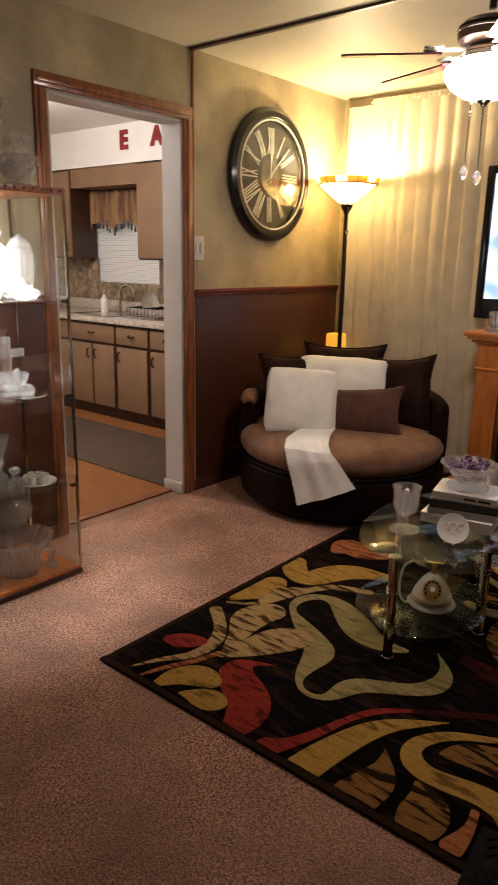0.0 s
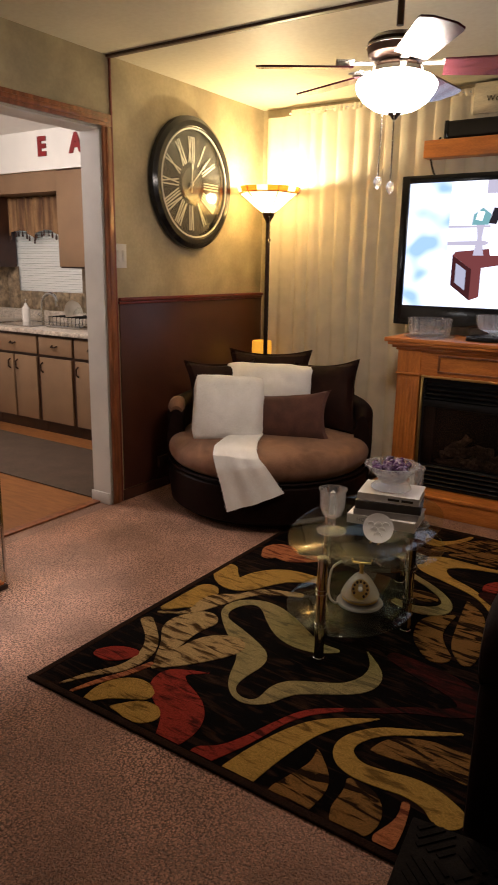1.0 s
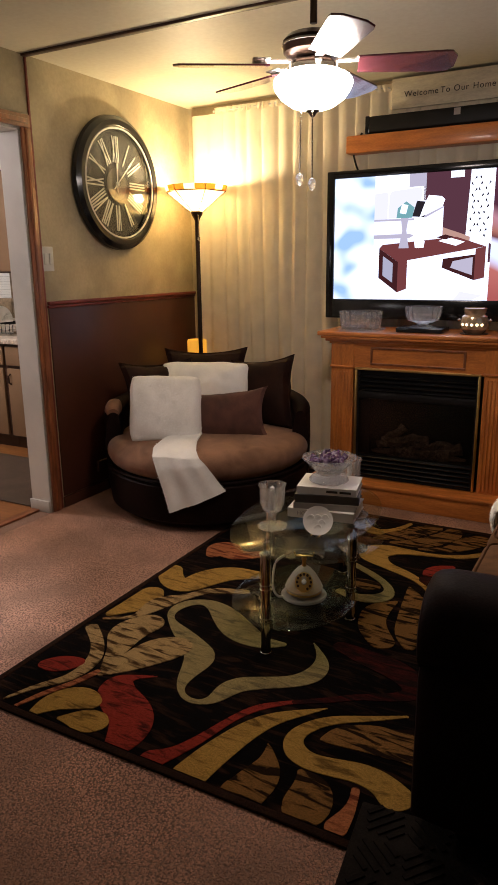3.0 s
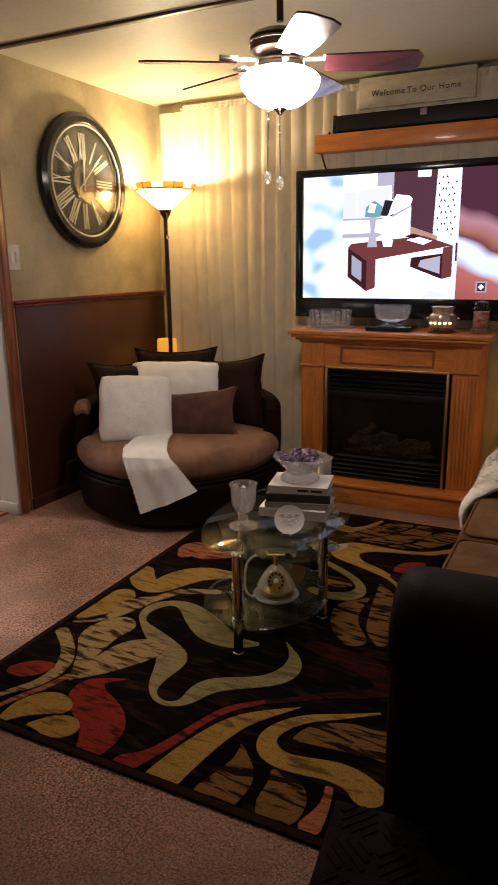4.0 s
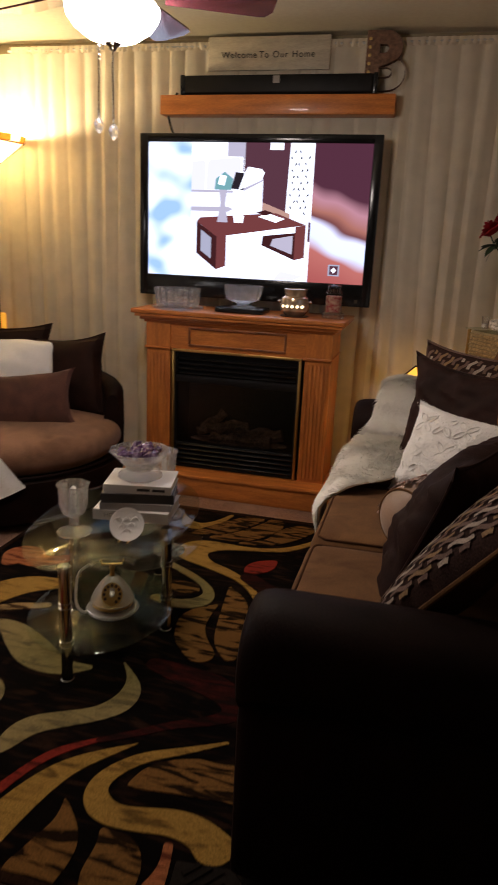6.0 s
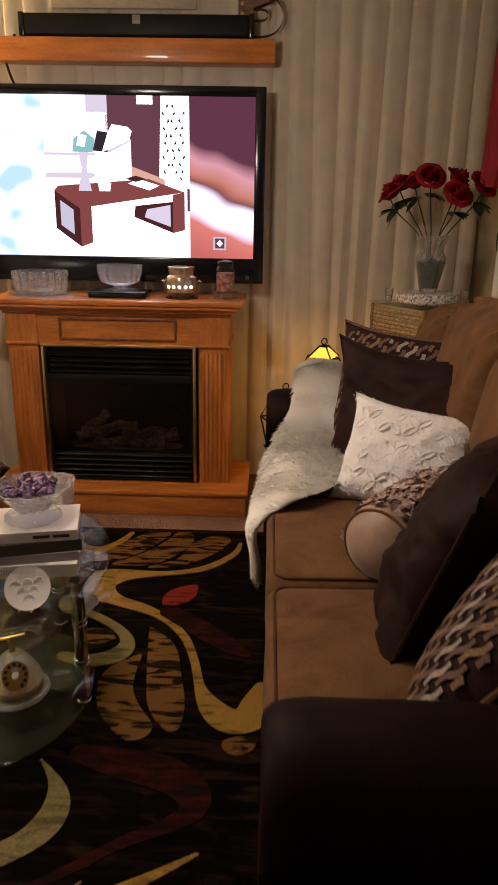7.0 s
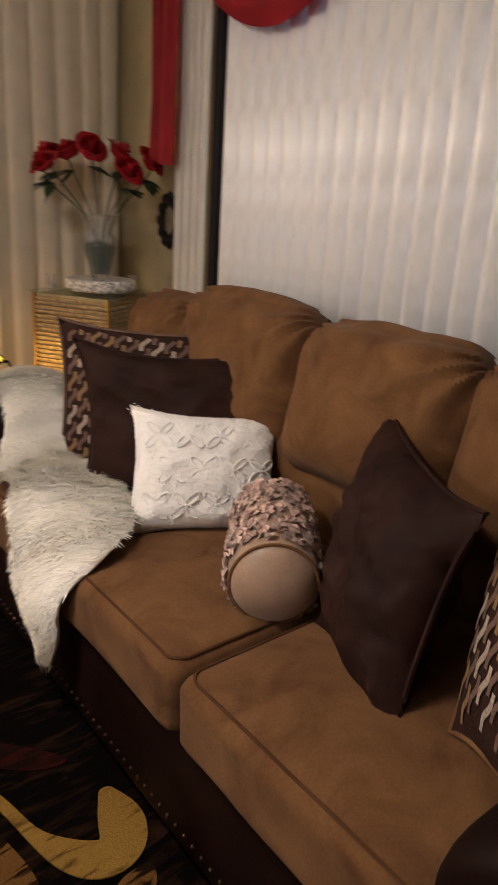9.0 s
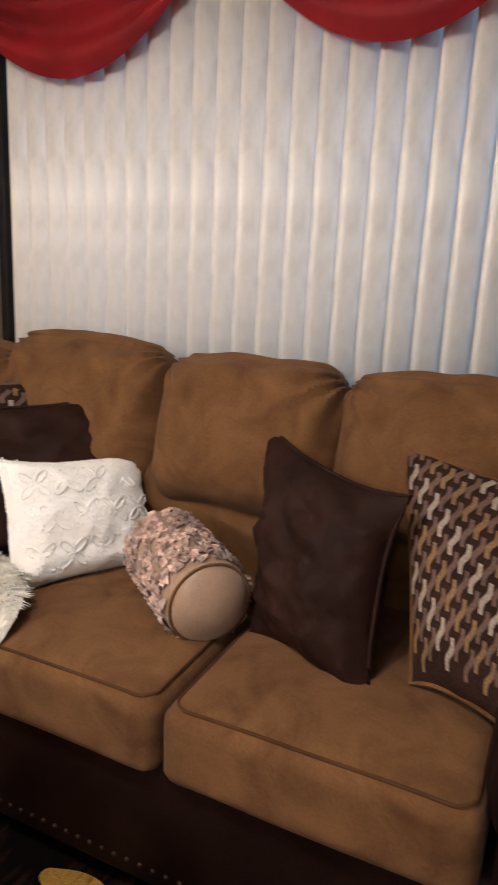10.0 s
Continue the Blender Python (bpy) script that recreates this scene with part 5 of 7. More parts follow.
part("hub", lathe([(0, 0.023), (0.014, 0.023), (0.012, 0.034), (0, 0.036)], 16), SILVER, clk).matrix_local = face_m
gl = part("cover_glass", lathe([(0, 0.046), (0.306, 0.046), (0.306, 0.049), (0, 0.049)], 48), CLEAR, clk, "clear cover glass")
gl.matrix_local = face_m
gl.visible_shadow = False

sw = thing("light_switch", (XW, 3.79, 1.43), "white two-way light switch plate beside the doorway", "switch")
part("plate", solid(0, 0.008, -0.042, 0.042, -0.065, 0.065, bevel=0.003), WHITE, sw)
for y in (-0.019, 0.019):
    part("rocker", solid(0.008, 0.013, y - 0.012, y + 0.012, -0.03, 0.03, bevel=0.002), WHITE, sw)
rec = thing("wall_box", (XW + 0.008, 4.12, 0.16), "small dark cable box low on the wainscot", "cable box")
part("box", solid(0, 0.02, -0.06, 0.06, -0.02, 0.05, bevel=0.003), DARKWOOD, rec)

# ---- round swivel chair ----
CH = (-1.118, 4.295)
ch = thing("round_swivel_chair", (CH[0], CH[1], 0), "round swivel chair in dark leather with a tan suede seat", "armchair", turn=29.4)
part("swivel_base", lathe([(0, 0), (0.40, 0), (0.40, 0.03), (0, 0.03)], 40), MATBLACK, ch)
part("drum", lathe([(0, 0.03), (0.545, 0.03), (0.585, 0.06), (0.598, 0.16), (0.592, 0.25), (0.56, 0.275), (0, 0.275)], 64), LEATHER, ch, "dark leather drum")
seat_rows = [(0, 0.265), (0.52, 0.265)] + [(0.50 + 0.098 * math.cos(k), 0.355 + (0.09 if k < 0 else 0.082) * math.sin(k)) for k in np.linspace(-1.45, 1.3, 12)] + [(0.46, 0.444), (0.34, 0.455), (0.18, 0.460), (0, 0.462)]
bm = lathe(seat_rows, 64)
for v in bm.verts:
    v.co.z += 0.006 * noise.noise(v.co * 5) * (v.co.z > 0.3)
    v.co.xy *= 1 + 0.008 * noise.noise(v.co * 4 + Vector((3, 1, 0)))
part("seat", bm, SUEDE_PALE, ch, "thick round tan suede cushion", 80)
part("seat_welt", tube([(0.588 * math.cos(2 * math.pi * i / 60), 0.588 * math.sin(2 * math.pi * i / 60), 0.278) for i in range(60)], 0.007, 6, closed=True), LEATHER, ch)


def back_ring(u):
    """A closed cross-section of the padded back at share u of its arc."""
    a = radians(-12 + 204 * u)
    end = min(1.0, min(u, 1 - u) / 0.06)
    h = 0.60 + 0.05 * math.sin(math.pi * u) - 0.035 * (1 - end) ** 2
    fat = 0.055 * (0.55 + 0.45 * math.sqrt(1 - (1 - end) ** 2))
    mid = 0.553
    rows = [(mid + 0.048, 0.12), (mid + 0.056, 0.40)]
    rows += [(mid + fat * math.cos(k), h - 0.045 + 0.045 * math.sin(k)) for k in np.linspace(0, math.pi, 9)]
    rows += [(mid - 0.05, 0.42), (mid - 0.05, 0.12)]
    return [(r * math.cos(a), r * math.sin(a), z_) for r, z_ in rows]


bm = bmesh.new()
loops = [[bm.verts.new(q) for q in back_ring(i / 56)] for i in range(57)]
for la, lb in zip(loops, loops[1:]):
    for k in range(len(la)):
        bm.faces.new((la[k], la[(k + 1) % len(la)], lb[(k + 1) % len(la)], lb[k]))
bm.faces.new(loops[0])
bm.faces.new(loops[-1])
part("backrest", bm, LEATHER, ch, "low curved leather back")
part("arm_pad", tube([(0.553 * math.cos(a), 0.553 * math.sin(a), 0.583 - 0.02 * k) for a, k in ((radians(172), 0), (radians(180), 0), (radians(187), 0.4), (radians(191), 1.2))], [0.03, 0.047, 0.05, 0.034], 12), SUEDE_PALE, ch, "tan suede arm end")
ROOF = pose(CH[0], CH[1], 0, 0, 0, 29.4)


def cushion(name, label, m, size, place, seed, pipe=None, group="", weave=None, category="cushion", wrinkle=0.004, ears=0.05, n=18, nip=0.11):
    """size: width, height, thickness; place: a pose with the cushion upright in its x and z."""
    th = new(name)
    th.empty_display_size = 0.05
    th.matrix_world = place
    tagged(th, label, category, group)
    part("cover", pillow(size[0], size[1], size[2], seed, n, ears, wrinkle, None, nip), m, th)
    if pipe:
        part("piping", rim(size[0], size[1], 0.006, seed, ears), pipe, th)
    return th


def on_chair(x, y, z, tilt, yaw, lean=0.0):
    return ROOF @ pose(x, y, z, tilt, lean, yaw)


cushion("back_cushion", "dark chocolate leather back cushion on the round chair", BROWN_CLOTH, (0.44, 0.43, 0.19), on_chair(-0.285, 0.10, 0.615, -14, 28), 1, BROWN_CLOTH, "chair back cushions")
cushion("back_cushion", "dark chocolate leather back cushion on the round chair", BROWN_CLOTH, (0.50, 0.45, 0.19), on_chair(-0.02, 0.34, 0.645, -14, 0), 2, BROWN_CLOTH, "chair back cushions")
cushion("back_cushion", "dark chocolate leather back cushion on the round chair", BROWN_CLOTH, (0.42, 0.43, 0.19), on_chair(0.325, 0.12, 0.620, -13, -30, -7), 3, BROWN_CLOTH, "chair back cushions")
cushion("white_cushion", "wide white plush cushion leaning on the chair back", PLUSH, (0.56, 0.40, 0.19), on_chair(-0.02, 0.10, 0.63, -14, -2, 1), 4, ears=-0.09, n=26, nip=0.03, wrinkle=0.006)
cushion("white_cushion", "square white plush cushion in front on the chair", PLUSH, (0.41, 0.39, 0.18), on_chair(-0.225, -0.21, 0.605, -18, 8, 3), 5, ears=-0.09, n=26, nip=0.03, wrinkle=0.006)
cushion("mocha_cushion", "oblong mocha suede lumbar cushion on the chair", MOCHA, (0.485, 0.29, 0.17), on_chair(0.105, -0.14, 0.545, -20, -6, -5), 6, ears=0.07, n=24)

for ob in [o for o in scene.objects if o.name.startswith("white_cushion")]:
    fluff("plush_nap", [c for c in ob.children if c.name.startswith("cover")][0], PLUSH, 9000, 0.008, 31, "short white plush pile")

thr = thing("white_throw", (CH[0], CH[1], 0), "folded white fleece throw hanging over the chair seat", "throw")


def throw_fn(u, v):
    rows = ((0.22, 0.464), (0.40, 0.468), (0.535, 0.447), (0.592, 0.412), (0.612, 0.34), (0.612, 0.235), (0.622, 0.118))
    k = v * 6
    i = min(5, int(k))
    f = k - i
    r = rows[i][0] * (1 - f) + rows[i + 1][0] * f
    z = rows[i][1] * (1 - f) + rows[i + 1][1] * f
    a = radians((-97 + 19 * v) * (1 - u) + (-67 + 17 * v ** 2) * u)
    if v > 0.5:
        z += 0.12 * (v - 0.5) * 2 * u
    r += 0.006 * math.sin(u * 9 + v * 3) + 0.004 * math.sin(u * 17)
    return (r * math.cos(a), r * math.sin(a), z + 0.006)


cloth = part("cloth", sheet(throw_fn, 26, 34, thick=0.010), PLUSH, thr)
fluff("fleece_nap", cloth, PLUSH, 7000, 0.006, 33, "short white fleece pile")

# ---- glass coffee table ----
TB = (-0.01, 3.28)
tb = thing("coffee_table", (TB[0], TB[1], 0), "three-tier oval glass coffee table with chrome legs", "coffee table")


def oval(a, b, z0, z1, cx=0.0, cy=0.0, seg=56):
    bm = lathe([(0, z0), (0.985, z0), (1, z0 + 0.002), (1, z1 - 0.002), (0.985, z1), (0, z1)], seg)
    for v in bm.verts:
        v.co.x, v.co.y = v.co.x * b + cx, v.co.y * a + cy
    return bm


for nm, b, lab in (("top_glass", oval(0.45, 0.26, 0.405, 0.415), "oval tinted glass top"), ("lower_shelf", oval(0.29, 0.235, 0.134, 0.142, 0.01, -0.15), "oval lower glass shelf"),
                   ("middle_shelf", oval(0.29, 0.235, 0.264, 0.272, 0.01, 0.16), "oval middle glass shelf")):
    part(nm, b, TABLEGLASS, tb, lab)
for x, y in ((0.0, -0.385), (0.185, -0.01), (-0.18, 0.01), (0.0, 0.385)):
    lg = part("leg", lathe([(0, 0.002), (0.021, 0.002), (0.021, 0.012), (0.0185, 0.014), (0.0185, 0.402), (0, 0.402)], 20, centre=(x, y, 0)), CHROME, tb, "chrome tube leg")
    for z in (0.13, 0.146, 0.26, 0.276, 0.396):
        part("ring", lathe([(0.018, z - 0.003), (0.0215, z - 0.003), (0.0215, z + 0.003), (0.018, z + 0.003)], 20, centre=(x, y, 0)), CHROME, lg)

TZ = 0.415


def goblet(place, label, h=0.17, candle=True):
    th = thing("crystal_goblet", place, label, "goblet", "crystal goblets")
    part("cup", cup([(0.012, 0.055), (0.035, 0.07), (0.046, 0.10), (0.048, h - 0.01), (0.054, h)], 0.005, 32, 8, 0.025), CRYSTAL, th)
    part("foot", lathe([(0, 0), (0.055, 0), (0.057, 0.006), (0.03, 0.016), (0.012, 0.025), (0.016, 0.038), (0.011, 0.055), (0, 0.055)], 32, flute=16, depth=0.02), CRYSTAL, th)
    if candle:
        part("taper_candle", lathe([(0, 0.072), (0.011, 0.072), (0.010, h - 0.015), (0.003, h - 0.008), (0, h - 0.004)], 14), PORCELAIN, th, "white taper candle")
    return th


goblet((-0.085, 3.10, TZ), "cut crystal goblet holding a white candle")
goblet((0.05, 3.56, TZ), "cut crystal goblet holding a white candle")
BK = (0.035, 3.345)
z = TZ
BOOKS = (("white_book", "thick white coffee table book with a grey title", COVER_WHITE, 0.265, 0.20, 0.038, 8, "HOME", COVER_GREY), ("grey_book", "grey hardback book in the stack", COVER_GREY, 0.245, 0.185, 0.026, 14, "", INK),
         ("charcoal_book", "charcoal hardback book in the stack", COVER_DARK, 0.25, 0.185, 0.034, 16, "", COVER_GREY), ("white_book", "white hardback book on top of the stack", COVER_WHITE, 0.235, 0.18, 0.030, 12, "bars", INK))
for i, (nm, lab, m, w, d, t, turn, text, inkm) in enumerate(BOOKS):
    bk = thing(nm, (BK[0] + 0.004 * i, BK[1] + 0.003 * i, z), lab, "book", "stacked books", turn)
    part("pages", solid(-w / 2 + 0.004, w / 2 - 0.004, -d / 2 + 0.004, d / 2 - 0.004, 0.003, t - 0.003), PAPER, bk)
    bm = bmesh.new()
    box(bm, -w / 2, w / 2, -d / 2, d / 2, 0, 0.003, 0.0008)
    box(bm, -w / 2, w / 2, -d / 2, d / 2, t - 0.003, t, 0.0008)
    box(bm, -w / 2, w / 2, -d / 2, -d / 2 + 0.003, 0.003, t - 0.003)
    part("cover", bm, m, bk)
    if text and text == "HOME":
        writing("title", text, 0.024, inkm, bk, pose(-0.06, -d / 2 - 0.001, t / 2, 90, 0, 0), 0.0004)
    elif text:
        bm = bmesh.new()
        for k in range(2):
            box(bm, 0.0 + 0.052 * k, 0.044 + 0.052 * k, -d / 2 - 0.0012, -d / 2, t * 0.35, t * 0.65)
        part("title_bar", bm, inkm, bk, "printed title")
    z += t
am = vessel("crystal_compote", "footed crystal bowl filled with purple amethyst stones on books", "bowl", (BK[0] + 0.005, BK[1] + 0.01, z + 0.002), [(0.045, 0.03), (0.06, 0.05), (0.095, 0.085), (0.108, 0.10)], 0.006, flute=10, depth=0.03, seg=40)
part("foot", lathe([(0, 0), (0.072, 0), (0.08, 0.008), (0.065, 0.022), (0.04, 0.028), (0.045, 0.032), (0, 0.032)], 30, flute=8, depth=0.03), CRYSTAL, am)
AMETHYST = material("amethyst", (0.30, 0.22, 0.30), 0.25, second=(0.045, 0.014, 0.055), scale=30, span=(0.42, 0.72), coat=0.5, island=0.4)
rnd = random.Random(5)
for i in range(26):
    bm = bmesh.new()
    bmesh.ops.create_icosphere(bm, subdivisions=1, radius=rnd.uniform(0.014, 0.022))
    for v in bm.verts:
        v.co *= rnd.uniform(0.75, 1.2)
    a, r = rnd.uniform(0, 6.28), 0.075 * math.sqrt(rnd.random())
    part("stone", bm, AMETHYST, am, angle=10).matrix_local = pose(r * math.cos(a), r * math.sin(a), 0.085 + rnd.uniform(0, 0.03) * (1 - r / 0.1), rnd.uniform(0, 90), rnd.uniform(0, 90), 0)
shl = thing("shell_plate", (0.10, 3.105, TZ), "white scalloped shell plate propped on a small stand", "plate")
tilt = pose(0, 0, 0.052, 0, 0, 24) @ pose(0, 0, 0, 58, 0, 0)
part("plate", lathe([(0, 0.0), (0.03, 0.001), (0.052, 0.008), (0.055, 0.014), (0.048, 0.012), (0.028, 0.006), (0, 0.005)], 40), PORCELAIN, shl).matrix_local = tilt
for k in range(3):
    for j in range(-k, k + 1, 2):
        part("scallop_line", tube([(0.013 * j + 0.013 * math.cos(math.pi * q / 8), -0.028 + 0.019 * k + 0.013 * math.sin(math.pi * q / 8), 0.0085 + 0.001 * k) for q in range(9)], 0.0011, 4), PORCELAIN, shl).matrix_local = tilt
part("easel", tube([(-0.02, 0.03, 0.0), (-0.015, 0.0, 0.03), (-0.015, -0.01, 0.004), (-0.015, -0.03, 0.004)], 0.003, 6), BRASS, shl)
part("easel", tube([(0.02, 0.03, 0.0), (0.015, 0.0, 0.03), (0.015, -0.01, 0.004), (0.015, -0.03, 0.004)], 0.003, 6), BRASS, shl)

# old-fashioned telephone on the lower shelf
ph = thing("rotary_telephone", (0.035, 3.13, 0.142), "white and gold old-fashioned rotary telephone", "telephone", turn=24)
ph.scale = (0.74, 0.74, 0.88)
PHONE_GLASS = glass("milky_pressed_glass", (0.9, 0.9, 0.88), 0.05, 0.6, 60, 0.55, (0.62, 0.58, 0.52))
part("base_plate", lathe([(0, 0), (0.115, 0), (0.12, 0.006), (0.115, 0.012), (0.085, 0.016), (0.083, 0.022), (0, 0.022)], 40), PHONE_GLASS, ph)
part("gold_band", lathe([(0.086, 0.022), (0.092, 0.026), (0.092, 0.034), (0.086, 0.038)], 40), BRASS, ph)
part("body", lathe([(0, 0.036), (0.094, 0.036), (0.098, 0.045), (0.085, 0.07), (0.06, 0.105), (0.035, 0.13), (0.02, 0.14), (0, 0.142)], 36), PHONE_GLASS, ph)
part("stem", lathe([(0.012, 0.14), (0.009, 0.16), (0.014, 0.175), (0.008, 0.19), (0, 0.19)], 16), BRASS, ph)
part("cradle", tube([(-0.05, 0, 0.205), (-0.045, 0, 0.188), (0, 0, 0.186), (0.045, 0, 0.188), (0.05, 0, 0.205)], 0.005, 8), BRASS, ph)
part("handset", tube([(-0.10, 0, 0.19), (-0.07, 0, 0.205), (0, 0, 0.21), (0.07, 0, 0.205), (0.10, 0, 0.19)], [0.016, 0.009, 0.009, 0.009, 0.016], 10), CRYSTAL, ph)
dm = pose(0, -0.066, 0.088, 52, 0, 0)
dial = part("dial", lathe([(0, 0), (0.046, 0), (0.046, 0.004), (0, 0.005)], 30), BRASS, ph, "round brass dial")
dial.matrix_local = dm
for i in range(10):
    a = radians(30 * i - 60)
    part("finger_hole", lathe([(0, 0.004), (0.0065, 0.004), (0.0065, 0.006), (0, 0.006)], 10), DARKWOOD, dial).matrix_local = pose(0.035 * math.cos(a), 0.035 * math.sin(a), 0)
part("dial_centre", lathe([(0, 0.004), (0.013, 0.005), (0.010, 0.009), (0, 0.010)], 16), PORCELAIN, dial)
part("cord", tube(spline([(-0.10, 0.0, 0.19), (-0.15, -0.01, 0.15), (-0.16, -0.03, 0.05), (-0.13, -0.04, 0.008), (-0.09, -0.01, 0.008)], 8), 0.006, 8), PORCELAIN, ph, "white telephone cord")
goblet((0.15, 3.36, 0.272), "cut crystal goblet on the middle glass shelf", 0.15, False)
vessel("crystal_dish", "round crystal dish on the middle glass shelf", "dish", (-0.02, 3.50, 0.272), [(0.05, 0), (0.07, 0.02), (0.08, 0.06)], 0.006, flute=12, depth=0.03, seg=36)

# ---- sofa ----
so = thing("sofa", (0, 0, 0), "tan microfibre sofa with dark leather base and rolled arms", "sofa")
SY0, SY1 = 2.28, 4.45
part("base", solid(0.728, 1.62, SY0 + 0.04, SY1 - 0.04, 0.06, 0.385, bevel=0.018, seg=3), LEATHER, so, "dark leather base with a nailed front")
for y in (SY0 + 0.10, SY1 - 0.10):
    for x in (0.80, 1.55):
        part("foot", lathe([(0.022, 0), (0.03, 0.05), (0.035, 0.08)], 14, centre=(x, y, 0)), DARKWOOD, so)
bmn = bmesh.new()
bmesh.ops.create_icosphere(bmn, subdivisions=1, radius=0.0065)
nail_me = bpy.data.meshes.new("nailhead")
bmn.to_mesh(nail_me)
bmn.free()
nail_me.materials.append(BRONZE)
for i in range(52):
    ob = new("nailhead", nail_me)
    ob.parent = so
    ob.matrix_local = pose(0.727, SY0 + 0.28 + 0.032 * i, 0.108)


def arm(y0, y1, out):
    """A rolled arm between y0 and y1: a panel with a roll on top, rounded at the front."""
    bm = bmesh.new()
    mid = (y0 + y1) / 2
    prof = []
    for k in range(33):
        a = radians(-52 + 284 * k / 32)
        prof.append((mid + 0.118 * math.cos(a), 0.585 + 0.115 * math.sin(a)))
    left, right = mid - 0.085, mid + 0.085
    prof = [(right, 0.08), (right, 0.46)] + prof + [(left, 0.46), (left, 0.08)]
    rings = []
    for x, sc in ((0.690, 0.74), (0.688, 0.82), (0.693, 0.89), (0.706, 0.945), (0.728, 0.98), (0.76, 1.0), (1.0, 1.0), (1.3, 1.0), (1.60, 1.0)):
        rings.append([bm.verts.new((x, mid + (p[0] - mid) * sc, 0.08 + (p[1] - 0.08) * (0.72 + 0.28 * sc) + 0.004 * noise.noise(Vector((x * 9, p[0] * 9, p[1] * 9))))) for p in prof])
    n = len(prof)
    for a, b in zip(rings, rings[1:]):
        for k in range(n):
            bm.faces.new((a[k], a[(k + 1) % n], b[(k + 1) % n], b[k]))
    bm.faces.new(rings[0])
    bm.faces.new(rings[-1])
    part("arm", bm, LEATHER, so, "rolled dark leather arm", 60)


arm(SY0, SY0 + 0.215, -1)
arm(SY1 - 0.235, SY1 - 0.02, 1)
part("back_frame", solid(1.46, 1.62, SY0 + 0.02, SY1 - 0.02, 0.30, 0.93, bevel=0.05, seg=4), SUEDE, so, "padded sofa back")
SEATS = ((2.49, 3.082), (3.088, 3.64), (3.646, 4.225))
# Darker than the cushion cloth: shade along the welt is put into its colour.
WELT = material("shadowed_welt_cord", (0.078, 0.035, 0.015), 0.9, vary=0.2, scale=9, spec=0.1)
for k, (a, b) in enumerate(SEATS):
    w = 0.735
    pad = slab(w, b - a, 0.168, 0.038, 0.022, k + 1, 24)
    tree = BVHTree.FromBMesh(pad)
    cu = part("seat_cushion", pad, SUEDE, so, "plump tan seat cushion with welted edge")
    cu.matrix_local = pose(0.695 + w / 2, (a + b) / 2, 0.345)
    pts = []
    ex, ey, rad = w / 2 - 0.020, (b - a) / 2 - 0.020, 0.034
    for cx, cy, a0 in ((1, 1, 0), (-1, 1, 90), (-1, -1, 180), (1, -1, 270)):
        for j in range(7):
            q = radians(a0 + 15 * j)
            pts.append((cx * (ex - rad) + rad * math.cos(q), cy * (ey - rad) + rad * math.sin(q), 0.160))
        nx, ny = {0: (-1, 1), 90: (-1, -1), 180: (1, -1), 270: (1, 1)}[a0]
        last = pts[-1]
        goal = (nx * (ex - rad) + (0 if a0 in (0, 180) else rad * nx), ny * (ey - rad) + (rad * ny if a0 in (0, 180) else 0))
        for j in range(1, 10):
            f = j / 10
            pts.append((last[0] * (1 - f) + goal[0] * f, last[1] * (1 - f) + goal[1] * f, 0.160 + 0.004 * math.sin(math.pi * f)))
    pts = [(x, y, (tree.ray_cast(Vector((x, y, 1)), Vector((0, 0, -1)))[0] or Vector((0, 0, 0.16))).z + 0.002) for x, y, _ in pts]
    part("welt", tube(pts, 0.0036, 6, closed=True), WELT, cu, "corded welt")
part("lower_back", solid(1.30, 1.45, SY0 + 0.2, SY1 - 0.2, 0.40, 0.80, bevel=0.04, seg=4), SUEDE, so, "recessed lower back")
for k, (a, b, h, z) in enumerate(((2.47, 2.975, 0.40, 0.684), (2.975, 3.50, 0.40, 0.686), (3.50, 4.055, 0.40, 0.699), (4.05, 4.37, 0.36, 0.69))):
    part("back_cushion", plump(0.20, b - a + 0.014, h, 0.085, k + 4), SUEDE, so, "gathered pillow-back cushion").matrix_local = pose(1.335, (a + b) / 2, z, 0, 15, 0)


def fitted(bm, corners, centre):
    """Bends a unit cushion so that its corners (upper left, upper right, lower left, lower right) lie where they should."""
    tl, tr, bl_, br_ = (Vector(c) for c in corners)
    nrm = ((tr - tl) + (br_ - bl_)).cross((tl - bl_) + (tr - br_)).normalized()
    for v in bm.verts:
        u, t = v.co.x + 0.5, v.co.z + 0.5
        v.co = (tl * (1 - u) + tr * u) * t + (bl_ * (1 - u) + br_ * u) * (1 - t) - nrm * v.co.y * 1.0 - centre
    return bm


